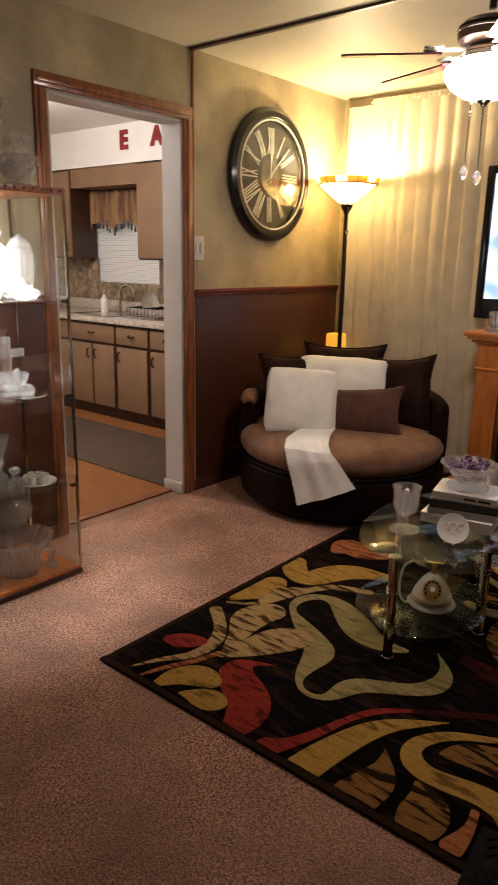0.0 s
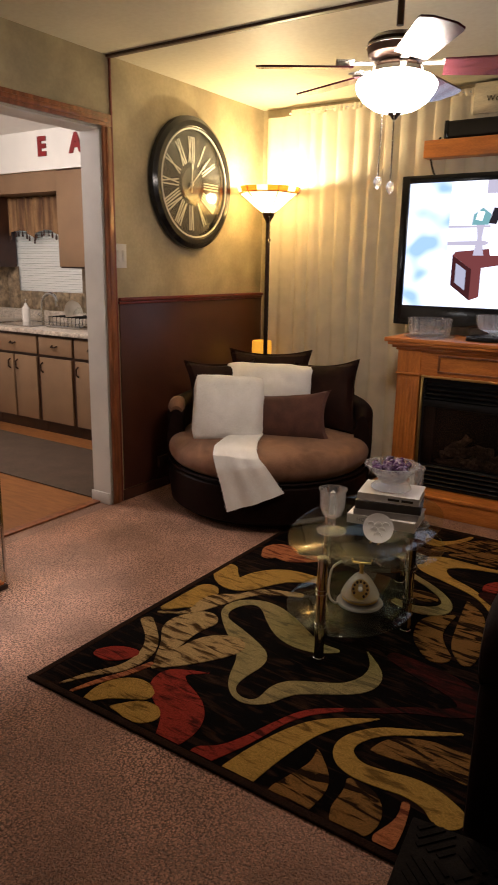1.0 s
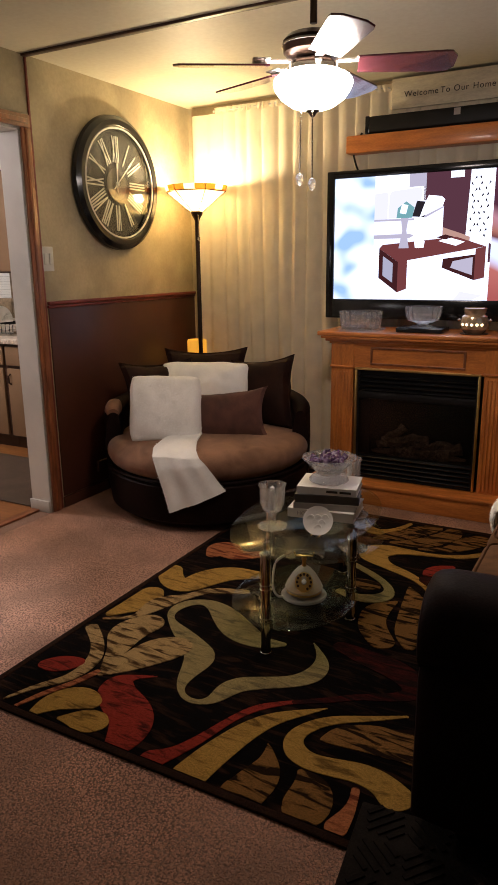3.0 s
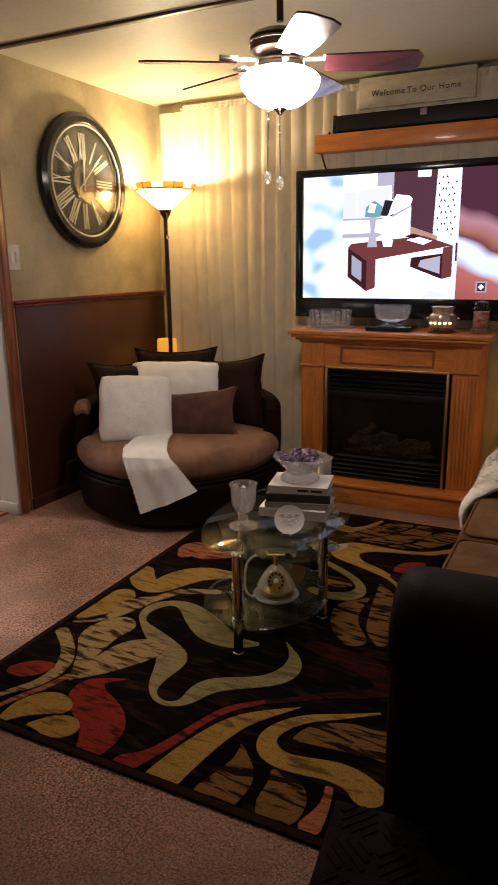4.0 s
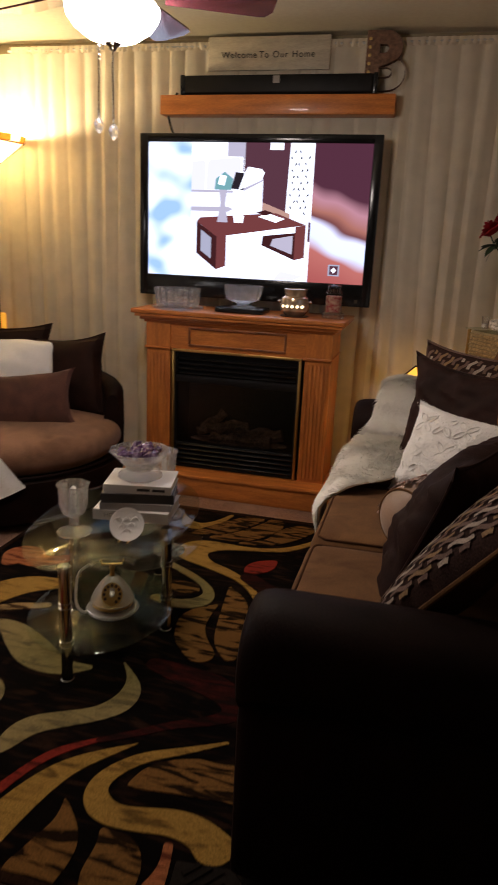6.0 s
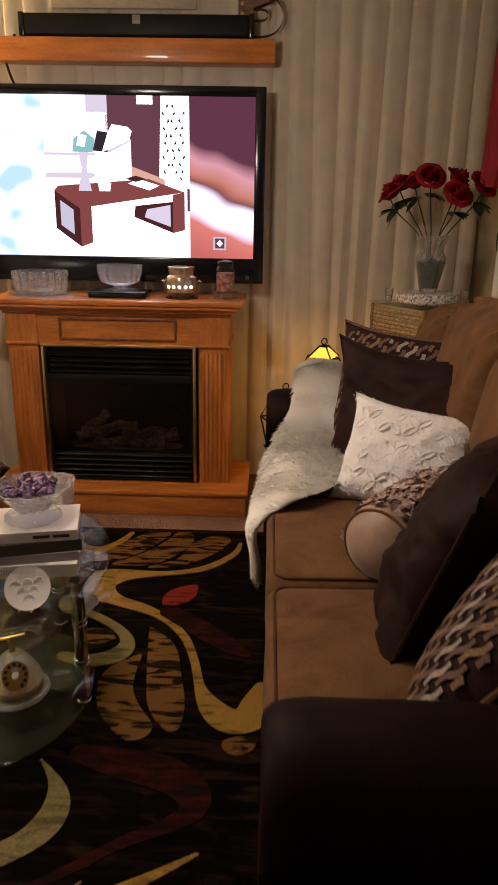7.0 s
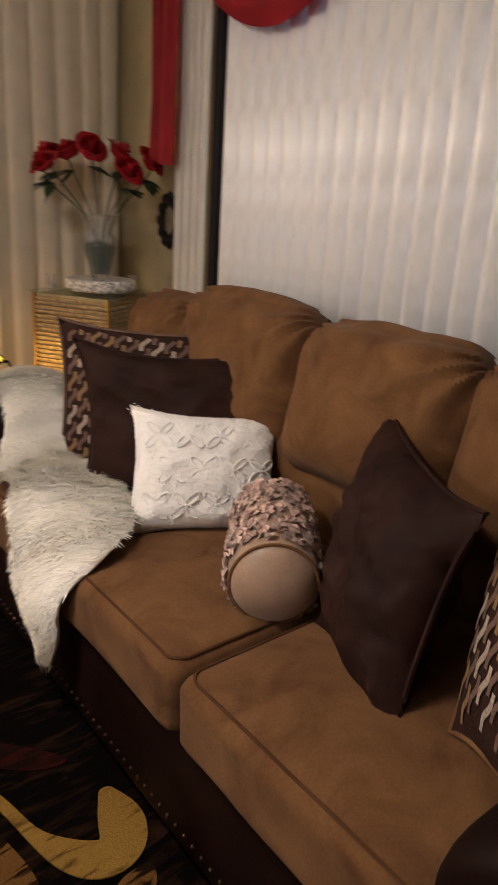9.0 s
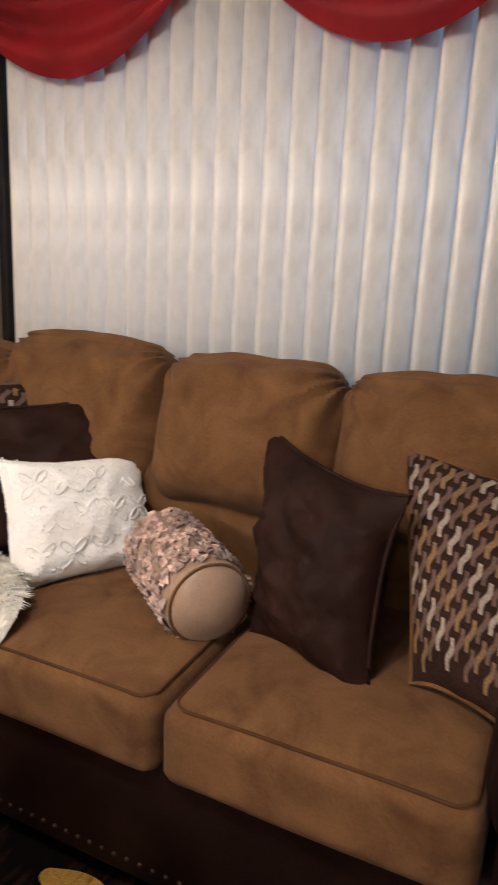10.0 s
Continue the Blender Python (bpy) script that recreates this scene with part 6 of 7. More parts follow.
def sofa_cushion(name, label, m, corners, d, seed, pipe=None, group="", wrinkle=0.006, n=20, extra=None, nip=0.11, dome=0.42, ears=0.06, crease=0.0):
    centre = sum((Vector(c) for c in corners), Vector()) / 4
    th = thing(name, centre, label, "cushion", group)
    cover = part("cover", fitted(pillow(1, 1, d, seed, n, ears, wrinkle, None, nip, dome, crease), corners, centre), m, th)
    if m is PLUSH:
        fluff("plush_nap", cover, PLUSH, 9000, 0.008, seed, "short white plush pile")
    if pipe:
        bm = bmesh.new()
        pts = []
        for k in range(64):
            q, f = divmod(k, 16)
            a = f / 8 - 1
            x, z = ((a, -1), (1, a), (-a, 1), (-1, -a))[q]
            pl, p2_ = 1 - nip * (1 - z * z) * abs(x) ** 3, 1 - nip * (1 - x * x) * abs(z) ** 3
            e = 1 + ears * (x * z) ** 4
            pts.append(Vector((x * pl * e / 2, 0, z * p2_ * e / 2)))
        tl, tr, bl_, br_ = (Vector(c) for c in corners)
        pts = [(tl * (0.5 - p.x) + tr * (0.5 + p.x)) * (0.5 + p.z) + (bl_ * (0.5 - p.x) + br_ * (0.5 + p.x)) * (0.5 - p.z) - centre for p in pts]
        part("piping", tube(pts, 0.0055, 6, closed=True), pipe, th)
    if extra:
        extra(th, corners, centre, d)
    return th


ZIG = (material("zigzag_dark", (0.030, 0.014, 0.010), 0.85, spec=0.1, vary=0.2, scale=10, grain=0.3, grain_scale=260), material("zigzag_taupe", (0.12, 0.066, 0.047), 0.85, vary=0.2, scale=10, grain=0.3, grain_scale=260),
       material("zigzag_pale", (0.31, 0.245, 0.19), 0.85, vary=0.1, scale=10, grain=0.3, grain_scale=260), material("zigzag_ochre", (0.19, 0.11, 0.045), 0.85, vary=0.2, scale=10, grain=0.3, grain_scale=260))


def zigzag(th, corners, centre, d):
    """Raised woven dashes, each two upright strokes joined by a slant, nested in columns over the front of a cushion."""
    shade = (2, 1, 3, 1)
    made = {1: bmesh.new(), 2: bmesh.new(), 3: bmesh.new()}
    for col in range(15):
        for row in range(19):
            bm = made[shade[row % 4]]
            u, v = -0.98 + 0.158 * col, -1.02 + 0.225 * row - 0.118 * col
            line = ((-0.048, -0.135), (-0.048, -0.060), (-0.030, -0.028), (0.030, 0.028), (0.048, 0.060), (0.048, 0.135))
            rows = []
            for du, dv in line:
                pair = []
                for s_ in (-1, 1):
                    x, zz = u + du + 0.030 * s_, v + dv + (-0.012 * s_ if abs(dv) < 0.1 else 0)
                    if abs(x) > 0.95 or abs(zz) > 0.95:
                        break
                    edge = (1 - x * x) * (1 - zz * zz)
                    pl, p2_ = 1 - 0.05 * (1 - zz * zz) * abs(x) ** 3, 1 - 0.05 * (1 - x * x) * abs(zz) ** 3
                    pair.append((x * pl / 2, -(edge ** 0.42 * d / 2 + 0.0045), zz * p2_ / 2))
                if len(pair) < 2:
                    break
                rows.append([bm.verts.new(q) for q in pair])
            for q, w in zip(rows, rows[1:]):
                bm.faces.new((q[0], q[1], w[1], w[0]))
    for mi, bm in made.items():
        tagged(part("zigzag_weave", fitted(bm, corners, centre), ZIG[mi], th), ("", "taupe woven dashes", "pale woven dashes", "ochre woven dashes")[mi], kind="stuff")


def petals(th, corners, centre, d):
    for i in range(4):
        for j in range(3):
            for k in range(4):
                cx, cz = -0.66 + 0.41 * i + (0.2 if j % 2 else 0), -0.58 + 0.58 * j
                a = math.pi / 4 + k * math.pi / 2
                pts = []
                for q in range(10):
                    t = 2 * math.pi * q / 10
                    lx, lz = 0.125 + 0.115 * math.cos(t), 0.048 * math.sin(t)
                    x, zz = cx + lx * math.cos(a) - lz * math.sin(a), cz + (lx * math.sin(a) + lz * math.cos(a)) * 1.2
                    x, zz = max(-0.93, min(0.93, x)), max(-0.93, min(0.93, zz))
                    pts.append(Vector((x * 0.49, -(((1 - x * x) * (1 - zz * zz)) ** 0.42 * d / 2), zz * 0.49)))
                tl, tr, bl_, br_ = (Vector(c) for c in corners)
                nrm = ((tr - tl) + (br_ - bl_)).cross((tl - bl_) + (tr - br_)).normalized()
                pts = [(tl * (0.5 - p.x) + tr * (0.5 + p.x)) * (0.5 + p.z) + (bl_ * (0.5 - p.x) + br_ * (0.5 + p.x)) * (0.5 - p.z) - nrm * p.y - centre for p in pts]
                part("petal", tube(pts, 0.0026, 6, closed=True), PLUSH, th)


sofa_cushion("patterned_cushion", "brown zigzag patterned cushion with corded edge on the sofa", ZIG[0], ((0.987, 4.21, 0.984), (1.346, 3.884, 0.969), (0.93, 4.12, 0.54), (1.28, 3.78, 0.54)), 0.13, 11, ZIG[1], "zigzag cushions", 0.001, extra=zigzag, nip=0.05)
sofa_cushion("brown_cushion", "large dark brown cushion standing on the sofa", BROWN_CLOTH, ((0.955, 4.011, 0.953), (1.356, 3.67, 0.95), (0.90, 3.90, 0.52), (1.28, 3.56, 0.52)), 0.14, 12, BROWN_CLOTH, "brown cushions", 0.006, 36, nip=0.12, ears=0.09, crease=0.010)
sofa_cushion("white_cushion", "white cushion with raised petal embroidery on the sofa", PLUSH, ((0.981, 3.743, 0.824), (1.33, 3.556, 0.796), (0.90, 3.64, 0.516), (1.235, 3.44, 0.53)), 0.17, 13, None, "", 0.006, 28, petals, 0.06)
sofa_cushion("brown_cushion", "dark brown cushion leaning against the sofa back", BROWN_CLOTH, ((1.288, 3.132, 0.927), (1.071, 2.749, 0.874), (1.035, 3.035, 0.531), (0.925, 2.748, 0.492)), 0.21, 14, BROWN_CLOTH, "brown cushions", 0.007, 40, nip=0.07, dome=0.58, ears=0.12, crease=0.016)
sofa_cushion("patterned_cushion", "brown zigzag patterned cushion leaning by the sofa arm", ZIG[0], ((1.30, 2.80, 0.945), (1.19, 2.42, 0.90), (0.985, 2.668, 0.55), (0.895, 2.455, 0.54)), 0.14, 15, SUEDE, "zigzag cushions", 0.001, extra=zigzag, nip=0.05)

# bolster with ruched cover
bo = new("bolster_cushion")
ax = Vector((0.196, 0.239, 0.01)).normalized()
bo.matrix_world = Vector((0, 0, 1)).rotation_difference(ax).to_matrix().to_4x4()
bo.matrix_world.translation = Vector((0.960, 3.113, 0.602))
tagged(bo, "tan bolster with a ruched champagne ribbon cover on the sofa", "bolster")
part("body", lathe([(0, -0.034), (0.03, -0.031), (0.06, -0.021), (0.083, -0.006), (0.097, 0.012), (0.10, 0.03), (0.102, 0.17), (0.10, 0.31), (0.09, 0.335), (0, 0.345)], 40), material("champagne_satin", (0.34, 0.22, 0.145), 0.45, vary=0.15, scale=8, grain=0.08, grain_scale=200, sheen=0.2), bo)
part("piping", tube([(0.094 * math.cos(2 * math.pi * i / 40), 0.094 * math.sin(2 * math.pi * i / 40), 0.006) for i in range(40)], 0.004, 6, closed=True), SUEDE, bo)
RIBBON = material("champagne_ribbon", (0.62, 0.45, 0.37), 0.35, second=(0.30, 0.17, 0.13), scale=60, island=0.45, sheen=0.3)
bm = bmesh.new()
rr = random.Random(8)
for i in range(900):
    a, zz = rr.uniform(0, 6.283), rr.uniform(0.018, 0.325)
    p = Vector((0.104 * math.cos(a), 0.104 * math.sin(a), zz))
    m = Matrix.Translation(p) @ Matrix.Rotation(a, 4, "Z") @ Matrix.Rotation(rr.uniform(-0.8, 0.8), 4, "X") @ Matrix.Rotation(rr.uniform(-0.7, 0.7), 4, "Z")
    s = rr.uniform(0.007, 0.011)
    q = [bm.verts.new(m @ Vector(c)) for c in ((0.0, -s, -s), (0.005, s, -s * 0.8), (0.002, s, s), (0.007, -s * 0.8, s))]
    bm.faces.new(q)
tagged(part("ruched_ribbon", bm, RIBBON, bo, "ruched satin ribbon tufts"), kind="stuff")

# faux fur throw over the arm and the seat
ft = thing("fur_throw", (0, 0, 0), "shaggy white faux fur throw over the sofa arm and seat", "throw")
ROWS = ((((0.85, 4.50, 0.55), (1.05, 4.50, 0.56)), ((0.82, 4.47, 0.70), (1.05, 4.47, 0.70)), ((0.805, 4.34, 0.772), (1.04, 4.34, 0.772)), ((0.795, 4.20, 0.72), (1.03, 4.18, 0.72)), ((0.775, 4.175, 0.62), (1.02, 4.15, 0.62)), ((0.72, 4.09, 0.565), (1.02, 4.06, 0.565)),
         ((0.725, 3.98, 0.575), (1.00, 3.88, 0.575)), ((0.688, 3.90, 0.55), (0.96, 3.72, 0.577)), ((0.668, 3.84, 0.48), (0.89, 3.58, 0.575)), ((0.650, 3.79, 0.40), (0.76, 3.49, 0.555)), ((0.658, 3.74, 0.31), (0.662, 3.52, 0.45)), ((0.674, 3.70, 0.24), (0.672, 3.57, 0.31)), ((0.680, 3.66, 0.18), (0.678, 3.63, 0.21))))
LEFT, RIGHT = spline([r[0] for r in ROWS], 4), spline([r[1] for r in ROWS], 4)


def fur_at(u, v):
    k = v * (len(LEFT) - 1)
    i = min(len(LEFT) - 2, int(k))
    f = k - i
    l, r = LEFT[i] * (1 - f) + LEFT[i + 1] * f, RIGHT[i] * (1 - f) + RIGHT[i + 1] * f
    p = Vector(l * (1 - u) + r * u)
    return p + Vector((-0.012, 0, 0.030)) * 1.3 * math.sin(math.pi * u) ** 0.6 + Vector((0, 0, 0.006)) * noise.noise(p * 14)


part("backing", sheet(fur_at, 20, 60, thick=0.008), FUR, ft)
bm = bmesh.new()
rr = random.Random(3)
for i in range(42000):
    u, v = rr.random(), rr.random()
    p = fur_at(u, v)
    du, dv = fur_at(min(1, u + 0.02), v) - fur_at(max(0, u - 0.02), v), fur_at(u, min(1, v + 0.01)) - fur_at(u, max(0, v - 0.01))
    n = du.cross(dv)
    if n.length < 1e-9:
        continue
    n.normalize()
    if n.dot(Vector((-0.45, -0.35, 0.8))) < 0:
        n = -n
    clump = 1.1 * noise.noise(p * 11) + rr.uniform(-0.9, 0.9)
    lay = (dv.normalized() * math.cos(clump) + du.normalized() * math.sin(clump)).normalized()
    tip = p + n * rr.uniform(0.005, 0.018) + lay * rr.uniform(0.012, 0.032)
    s = n.cross(lay).normalized() * rr.uniform(0.0022, 0.0042)
    p = p + n * 0.002
    bm.faces.new([bm.verts.new(q) for q in (p - s, tip, p + s)])
me_f = bpy.data.meshes.new("fur_nap")
bm.to_mesh(me_f)
bm.free()
me_f.materials.append(FUR)
ob = new("fur_nap", me_f)
ob.parent = ft
tagged(ob, "long white fur strands", kind="stuff")

# ---- corner side table with roses ----
st = thing("side_table", (1.36, 4.63, 0), "gold woven wire side table with a glass top in the corner", "side table", turn=32)
WICKER = material("gilt_woven_wire", (0.50, 0.38, 0.20), 0.4, metal=0.35, vary=0.3, scale=60, grain=0.3, grain_scale=120)
part("inner_panel", solid(0.014, 0.336, 0.014, 0.336, 0.03, 0.985), material("pale_gold_panel", (0.50, 0.40, 0.23), 0.5, vary=0.15, scale=20, grain=0.2, grain_scale=160), st, "pale gold mesh lining")
part("glass_top", solid(-0.01, 0.36, -0.01, 0.36, 0.990, 0.998, bevel=0.002), TABLEGLASS, st)
bm = bmesh.new()
for x, y in ((0.005, 0.005), (0.345, 0.005), (0.005, 0.345), (0.345, 0.345)):
    box(bm, x - 0.006, x + 0.006, y - 0.006, y + 0.006, 0, 0.988)
part("frame_post", bm, BRASS, st)
for ax_ in ("x", "y"):
    bm = bmesh.new()
    for i in range(52):
        zz = 0.05 + 0.018 * i
        if ax_ == "x":
            box(bm, 0.011, 0.339, 0.003 + 0.002 * (i % 2), 0.009 + 0.002 * (i % 2), zz - 0.006, zz + 0.006)
        else:
            box(bm, 0.003 + 0.002 * (i % 2), 0.009 + 0.002 * (i % 2), 0.011, 0.339, zz - 0.006, zz + 0.006)
    tagged(part("woven_panel", bm, WICKER, st, "woven gilt panel"), kind="stuff")
ST = pose(1.36, 4.63, 0, 0, 0, 32)


def on_side(x, y, z=0.998):
    return tuple((ST @ Matrix.Translation((x, y, z))).translation)


sd = thing("sparkle_stand", on_side(0.11, 0.10), "round white jewelled cake stand under the vase", "stand")
JEWEL = material("white_jewelled_rim", (0.68, 0.63, 0.56), 0.3, vary=0.5, scale=90, grain=0.8, grain_scale=90)
part("disc", lathe([(0, 0.012), (0.13, 0.012), (0.138, 0.022), (0.138, 0.048), (0.13, 0.056), (0, 0.056)], 40, flute=20, depth=0.02), JEWEL, sd)
for i in range(3):
    a = 2.1 * i - 1.2
    part("ball_foot", lathe([(0, 0), (0.012, 0.005), (0.014, 0.012), (0, 0.02)], 10, centre=(0.11 * math.cos(a), 0.11 * math.sin(a), 0)), CRYSTAL, sd)
va = thing("rose_vase", on_side(0.11, 0.10, 1.054), "crystal vase of red artificial roses on the side table", "vase")
part("vase", lathe([(0.036, 0.002), (0.042, 0.02), (0.052, 0.07), (0.064, 0.12), (0.066, 0.15), (0.052, 0.175), (0.054, 0.20), (0.074, 0.245), (0.069, 0.245), (0.05, 0.20), (0.046, 0.175), (0.058, 0.145), (0.046, 0.07), (0.034, 0.02), (0, 0.015)], 40, flute=10, depth=0.025), CRYSTAL, va)
GREEN = material("dark_rose_leaf", (0.03, 0.055, 0.022), 0.5, vary=0.4, scale=20)
ROSE = material("red_rose_petal", (0.42, 0.005, 0.010), 0.6, second=(0.25, 0.003, 0.007), scale=25, thin=0.15)
part("leaf_fill", lathe([(0, 0.02), (0.03, 0.02), (0.045, 0.07), (0.055, 0.13), (0, 0.15)], 14, flute=5, depth=0.15), GREEN, va, "dark leaves inside the vase")
rr = random.Random(12)


def rose(th, c, r, lean):
    m0 = Matrix.Translation(c) @ lean
    head = None
    for layer in range(5):
        n = 3 + layer
        rad = r * (0.22 + 0.20 * layer)
        for k in range(n):
            a = 2 * math.pi * k / n + layer * 0.7
            wdt = rad * (2.6 if layer < 2 else 1.9)
            hh = r * (1.40 - 0.10 * layer)
            g = []
            bm = bmesh.new()
            for i in range(5):
                u = i / 4 - 0.5
                col = []
                for j in range(4):
                    v = j / 3
                    flare = rad * (0.50 + 0.50 * v ** 0.6) + r * 0.07 * layer * v ** 3
                    aa = a + u * wdt / max(rad, 1e-3) * (0.5 + 0.5 * math.sin(math.pi * min(0.9, v + 0.15)))
                    col.append(bm.verts.new(m0 @ Vector((flare * math.cos(aa), flare * math.sin(aa), hh * v - r * 0.5 - (0.12 * r * layer * v ** 4) - 0.25 * r * abs(u) * v + rr.uniform(-0.002, 0.002)))))
                g.append(col)
            for i in range(4):
                for j in range(3):
                    bm.faces.new((g[i][j], g[i + 1][j], g[i + 1][j + 1], g[i][j + 1]))
            if head is None:
                head = part("rose", bm, ROSE, th, "open red rose")
            else:
                part("petal", bm, ROSE, head)
    return head


HEADS = ((-0.20, -0.05, 0.41), (-0.13, 0.04, 0.46), (-0.02, -0.03, 0.475), (0.07, 0.05, 0.465), (0.13, -0.06, 0.40), (0.20, 0.02, 0.44), (-0.22, 0.06, 0.45))
view = Vector((0.85, -0.52, 0))
side = Vector((0.757, -0.654, 0)).normalized()
away = Vector((0.654, 0.757, 0)).normalized()
for i, (s, d, hz) in enumerate(HEADS):
    th_world = side * s + away * d
    hz += 0.015
    c = Vector((th_world.x, th_world.y, hz))
    tip = Vector((c.x, c.y, 0)).normalized() if i != 2 else Vector((0.1, -1, 0)).normalized()
    lean = Vector((0, 0, 1)).rotation_difference((Vector((tip.x * 0.7, tip.y * 0.7 - 0.35, 0.75))).normalized()).to_matrix().to_4x4()
    rose(va, c, 0.052, lean)
    part("stem", tube(spline([(0.01 * math.cos(i), 0.01 * math.sin(i), 0.03), (c.x * 0.22, c.y * 0.22, 0.22), (c.x * 0.8, c.y * 0.8, hz - 0.09), (c.x, c.y, hz - 0.03)], 5), 0.003, 5), GREEN, va)
    for k in range(5):
        base = Vector((c.x * 0.85, c.y * 0.85, hz - 0.07))
        dr = Vector((tip.x + rr.uniform(-0.8, 0.8), tip.y + rr.uniform(-0.8, 0.8), rr.uniform(-0.5, 0.1))).normalized()
        sd_ = dr.cross(Vector((0, 0, 1))).normalized()
        bm = bmesh.new()
        row = []
        for q in range(6):
            f = q / 5
            w = 0.022 * math.sin(math.pi * min(1, f * 0.9 + 0.08))
            p = base + dr * 0.075 * f + Vector((0, 0, -0.015 * f * f))
            row.append((bm.verts.new(p - sd_ * w), bm.verts.new(p + Vector((0, 0, -0.004))), bm.verts.new(p + sd_ * w)))
        for a, b in zip(row, row[1:]):
            bm.faces.new((a[0], a[1], b[1], b[0]))
            bm.faces.new((a[1], a[2], b[2], b[1]))
        part("leaf", bm, GREEN, va, "dark green leaf")
for x, y in ((0.30, 0.06), (0.06, 0.30), (0.03, 0.06)):
    vt = thing("tealight_glass", on_side(x, y), "small clear tealight glass on the side table", "tealight", "tealight glasses")
    part("glass_cup", cup([(0.016, 0), (0.018, 0.03), (0.02, 0.06)], 0.003, 20), CRYSTAL, vt)
    part("wax", lathe([(0, 0.006), (0.014, 0.006), (0.014, 0.025), (0, 0.025)], 16), PORCELAIN, vt)

# ---- lanterns beside the fireplace ----
GLOW_WAX = material("lit_candle_wax", (0.85, 0.55, 0.10), 0.5, vary=0.1, scale=12)
gw = GLOW_WAX.node_tree.nodes["Principled BSDF"]
gw.inputs["Emission Color"].default_value, gw.inputs["Emission Strength"].default_value = (1.0, 0.50, 0.04, 1), 0.9


def lantern(place, post, label):
    th = thing("candle_lantern", place, label, "lantern", "lanterns by the fireplace", 20)
    part("pedestal", lathe([(0, 0), (0.075, 0), (0.078, 0.02), (0.05, 0.045), (0.045, post - 0.06), (0.06, post - 0.02), (0.085, post - 0.008), (0.085, post), (0, post)], 4), WHITE, th, "white painted pedestal")
    z0, z1 = post, post + 0.235
    part("floor_plate", solid(-0.075, 0.075, -0.075, 0.075, z0 + 0.001, z0 + 0.012, bevel=0.002), MATBLACK, th)
    for sx in (-1, 1):
        for sy in (-1, 1):
            part("bar", tube([(sx * 0.062, sy * 0.062, z0 + 0.01), (sx * 0.088, sy * 0.088, z0 + 0.15), (sx * 0.055, sy * 0.055, z1)], 0.0045, 6), MATBLACK, th)
    for zz, r in ((z0 + 0.15, 0.088), (z1, 0.056)):
        part("band", tube([(r, r, zz), (-r, r, zz), (-r, -r, zz), (r, -r, zz)], 0.0045, 6, closed=True), MATBLACK, th)
    # Roof panes share the candles' emission, a stand-in for candlelight behind the glass.
    part("roof_glass", lathe([(0.078, z1 + 0.002), (0.018, z1 + 0.052), (0, z1 + 0.054)], 4), GLOW_WAX, th, "amber roof panes with their own glow")
    part("roof_cap", lathe([(0.024, z1 + 0.048), (0.010, z1 + 0.06), (0, z1 + 0.061)], 8), MATBLACK, th)
    for k in range(4):
        a = math.pi / 2 * k
        part("roof_bar", tube([(0.082 * math.cos(a), 0.082 * math.sin(a), z1), (0.02 * math.cos(a), 0.02 * math.sin(a), z1 + 0.055)], 0.004, 6), MATBLACK, th)
    part("ring", tube([(0.014 * math.cos(2 * math.pi * i / 14), 0, z1 + 0.074 + 0.014 * math.sin(2 * math.pi * i / 14)) for i in range(14)], 0.003, 6, closed=True), MATBLACK, th)
    for x, y, h in ((-0.025, -0.02, 0.10), (0.026, 0.01, 0.13), (0.0, 0.035, 0.085)):
        part("candle", lathe([(0, 0.0), (0.024, 0.0), (0.024, h - 0.004), (0.018, h), (0, h - 0.006)], 18, centre=(x, y, z0 + 0.012)), GLOW_WAX, th, "lit yellow candle")


lantern((0.775, 4.70, 0), 0.315, "black metal candle lantern on a short white pedestal")
lantern((0.955, 4.86, 0), 0.50, "black metal candle lantern on a taller white pedestal")
lamp("lantern_glow", "POINT", (0.775, 4.70, 0.50), 0.35, (1.0, 0.55, 0.10), 0.02)
lamp("lantern_glow", "POINT", (0.955, 4.86, 0.69), 0.45, (1.0, 0.55, 0.10), 0.02)

# dark ribbed mat under the near end of the sofa
dm_ = thing("ribbed_mat", (0.98, 2.13, 0), "dark ribbed rubber-backed mat overlapping the rug", "mat", turn=6)
part("mat", solid(-0.40, 0.55, -0.38, 0.27, 0.013, 0.022, bevel=0.004), RUBBER, dm_)
bm = bmesh.new()
for i in range(8):
    for j in range(6):
        ang = 45 if (i + j) % 2 else -45
        for k in (-0.044, -0.022, 0.0, 0.022, 0.044):
            m = pose(-0.33 + 0.11 * i, -0.33 + 0.11 * j, 0.0235, 0, 0, ang)
            vs = bmesh.ops.create_cube(bm, size=1, matrix=m @ Matrix.Translation((0, k, 0)) @ Matrix.Diagonal((0.108 - abs(k) * 1.4, 0.012, 0.005, 1)))
tagged(part("chevron_relief", bm, RUBBER, dm_, "raised chevron ribs"), kind="stuff")
pv = thing("pine_cone_planter", (-0.70, 4.86, 0), "dark small planter of pine cones beside the mantel", "planter")
part("pot", cup([(0.06, 0), (0.085, 0.08), (0.09, 0.10)], 0.008, 20), DARKWOOD, pv)
for i in range(7):
    a = 0.9 * i
    part("cone", lathe([(0, -0.02), (0.02, -0.012), (0.026, 0), (0.018, 0.018), (0, 0.03)], 10, centre=(0.045 * math.cos(a) * (i > 0), 0.045 * math.sin(a) * (i > 0), 0.12), flute=5, depth=0.2), LOG, pv)

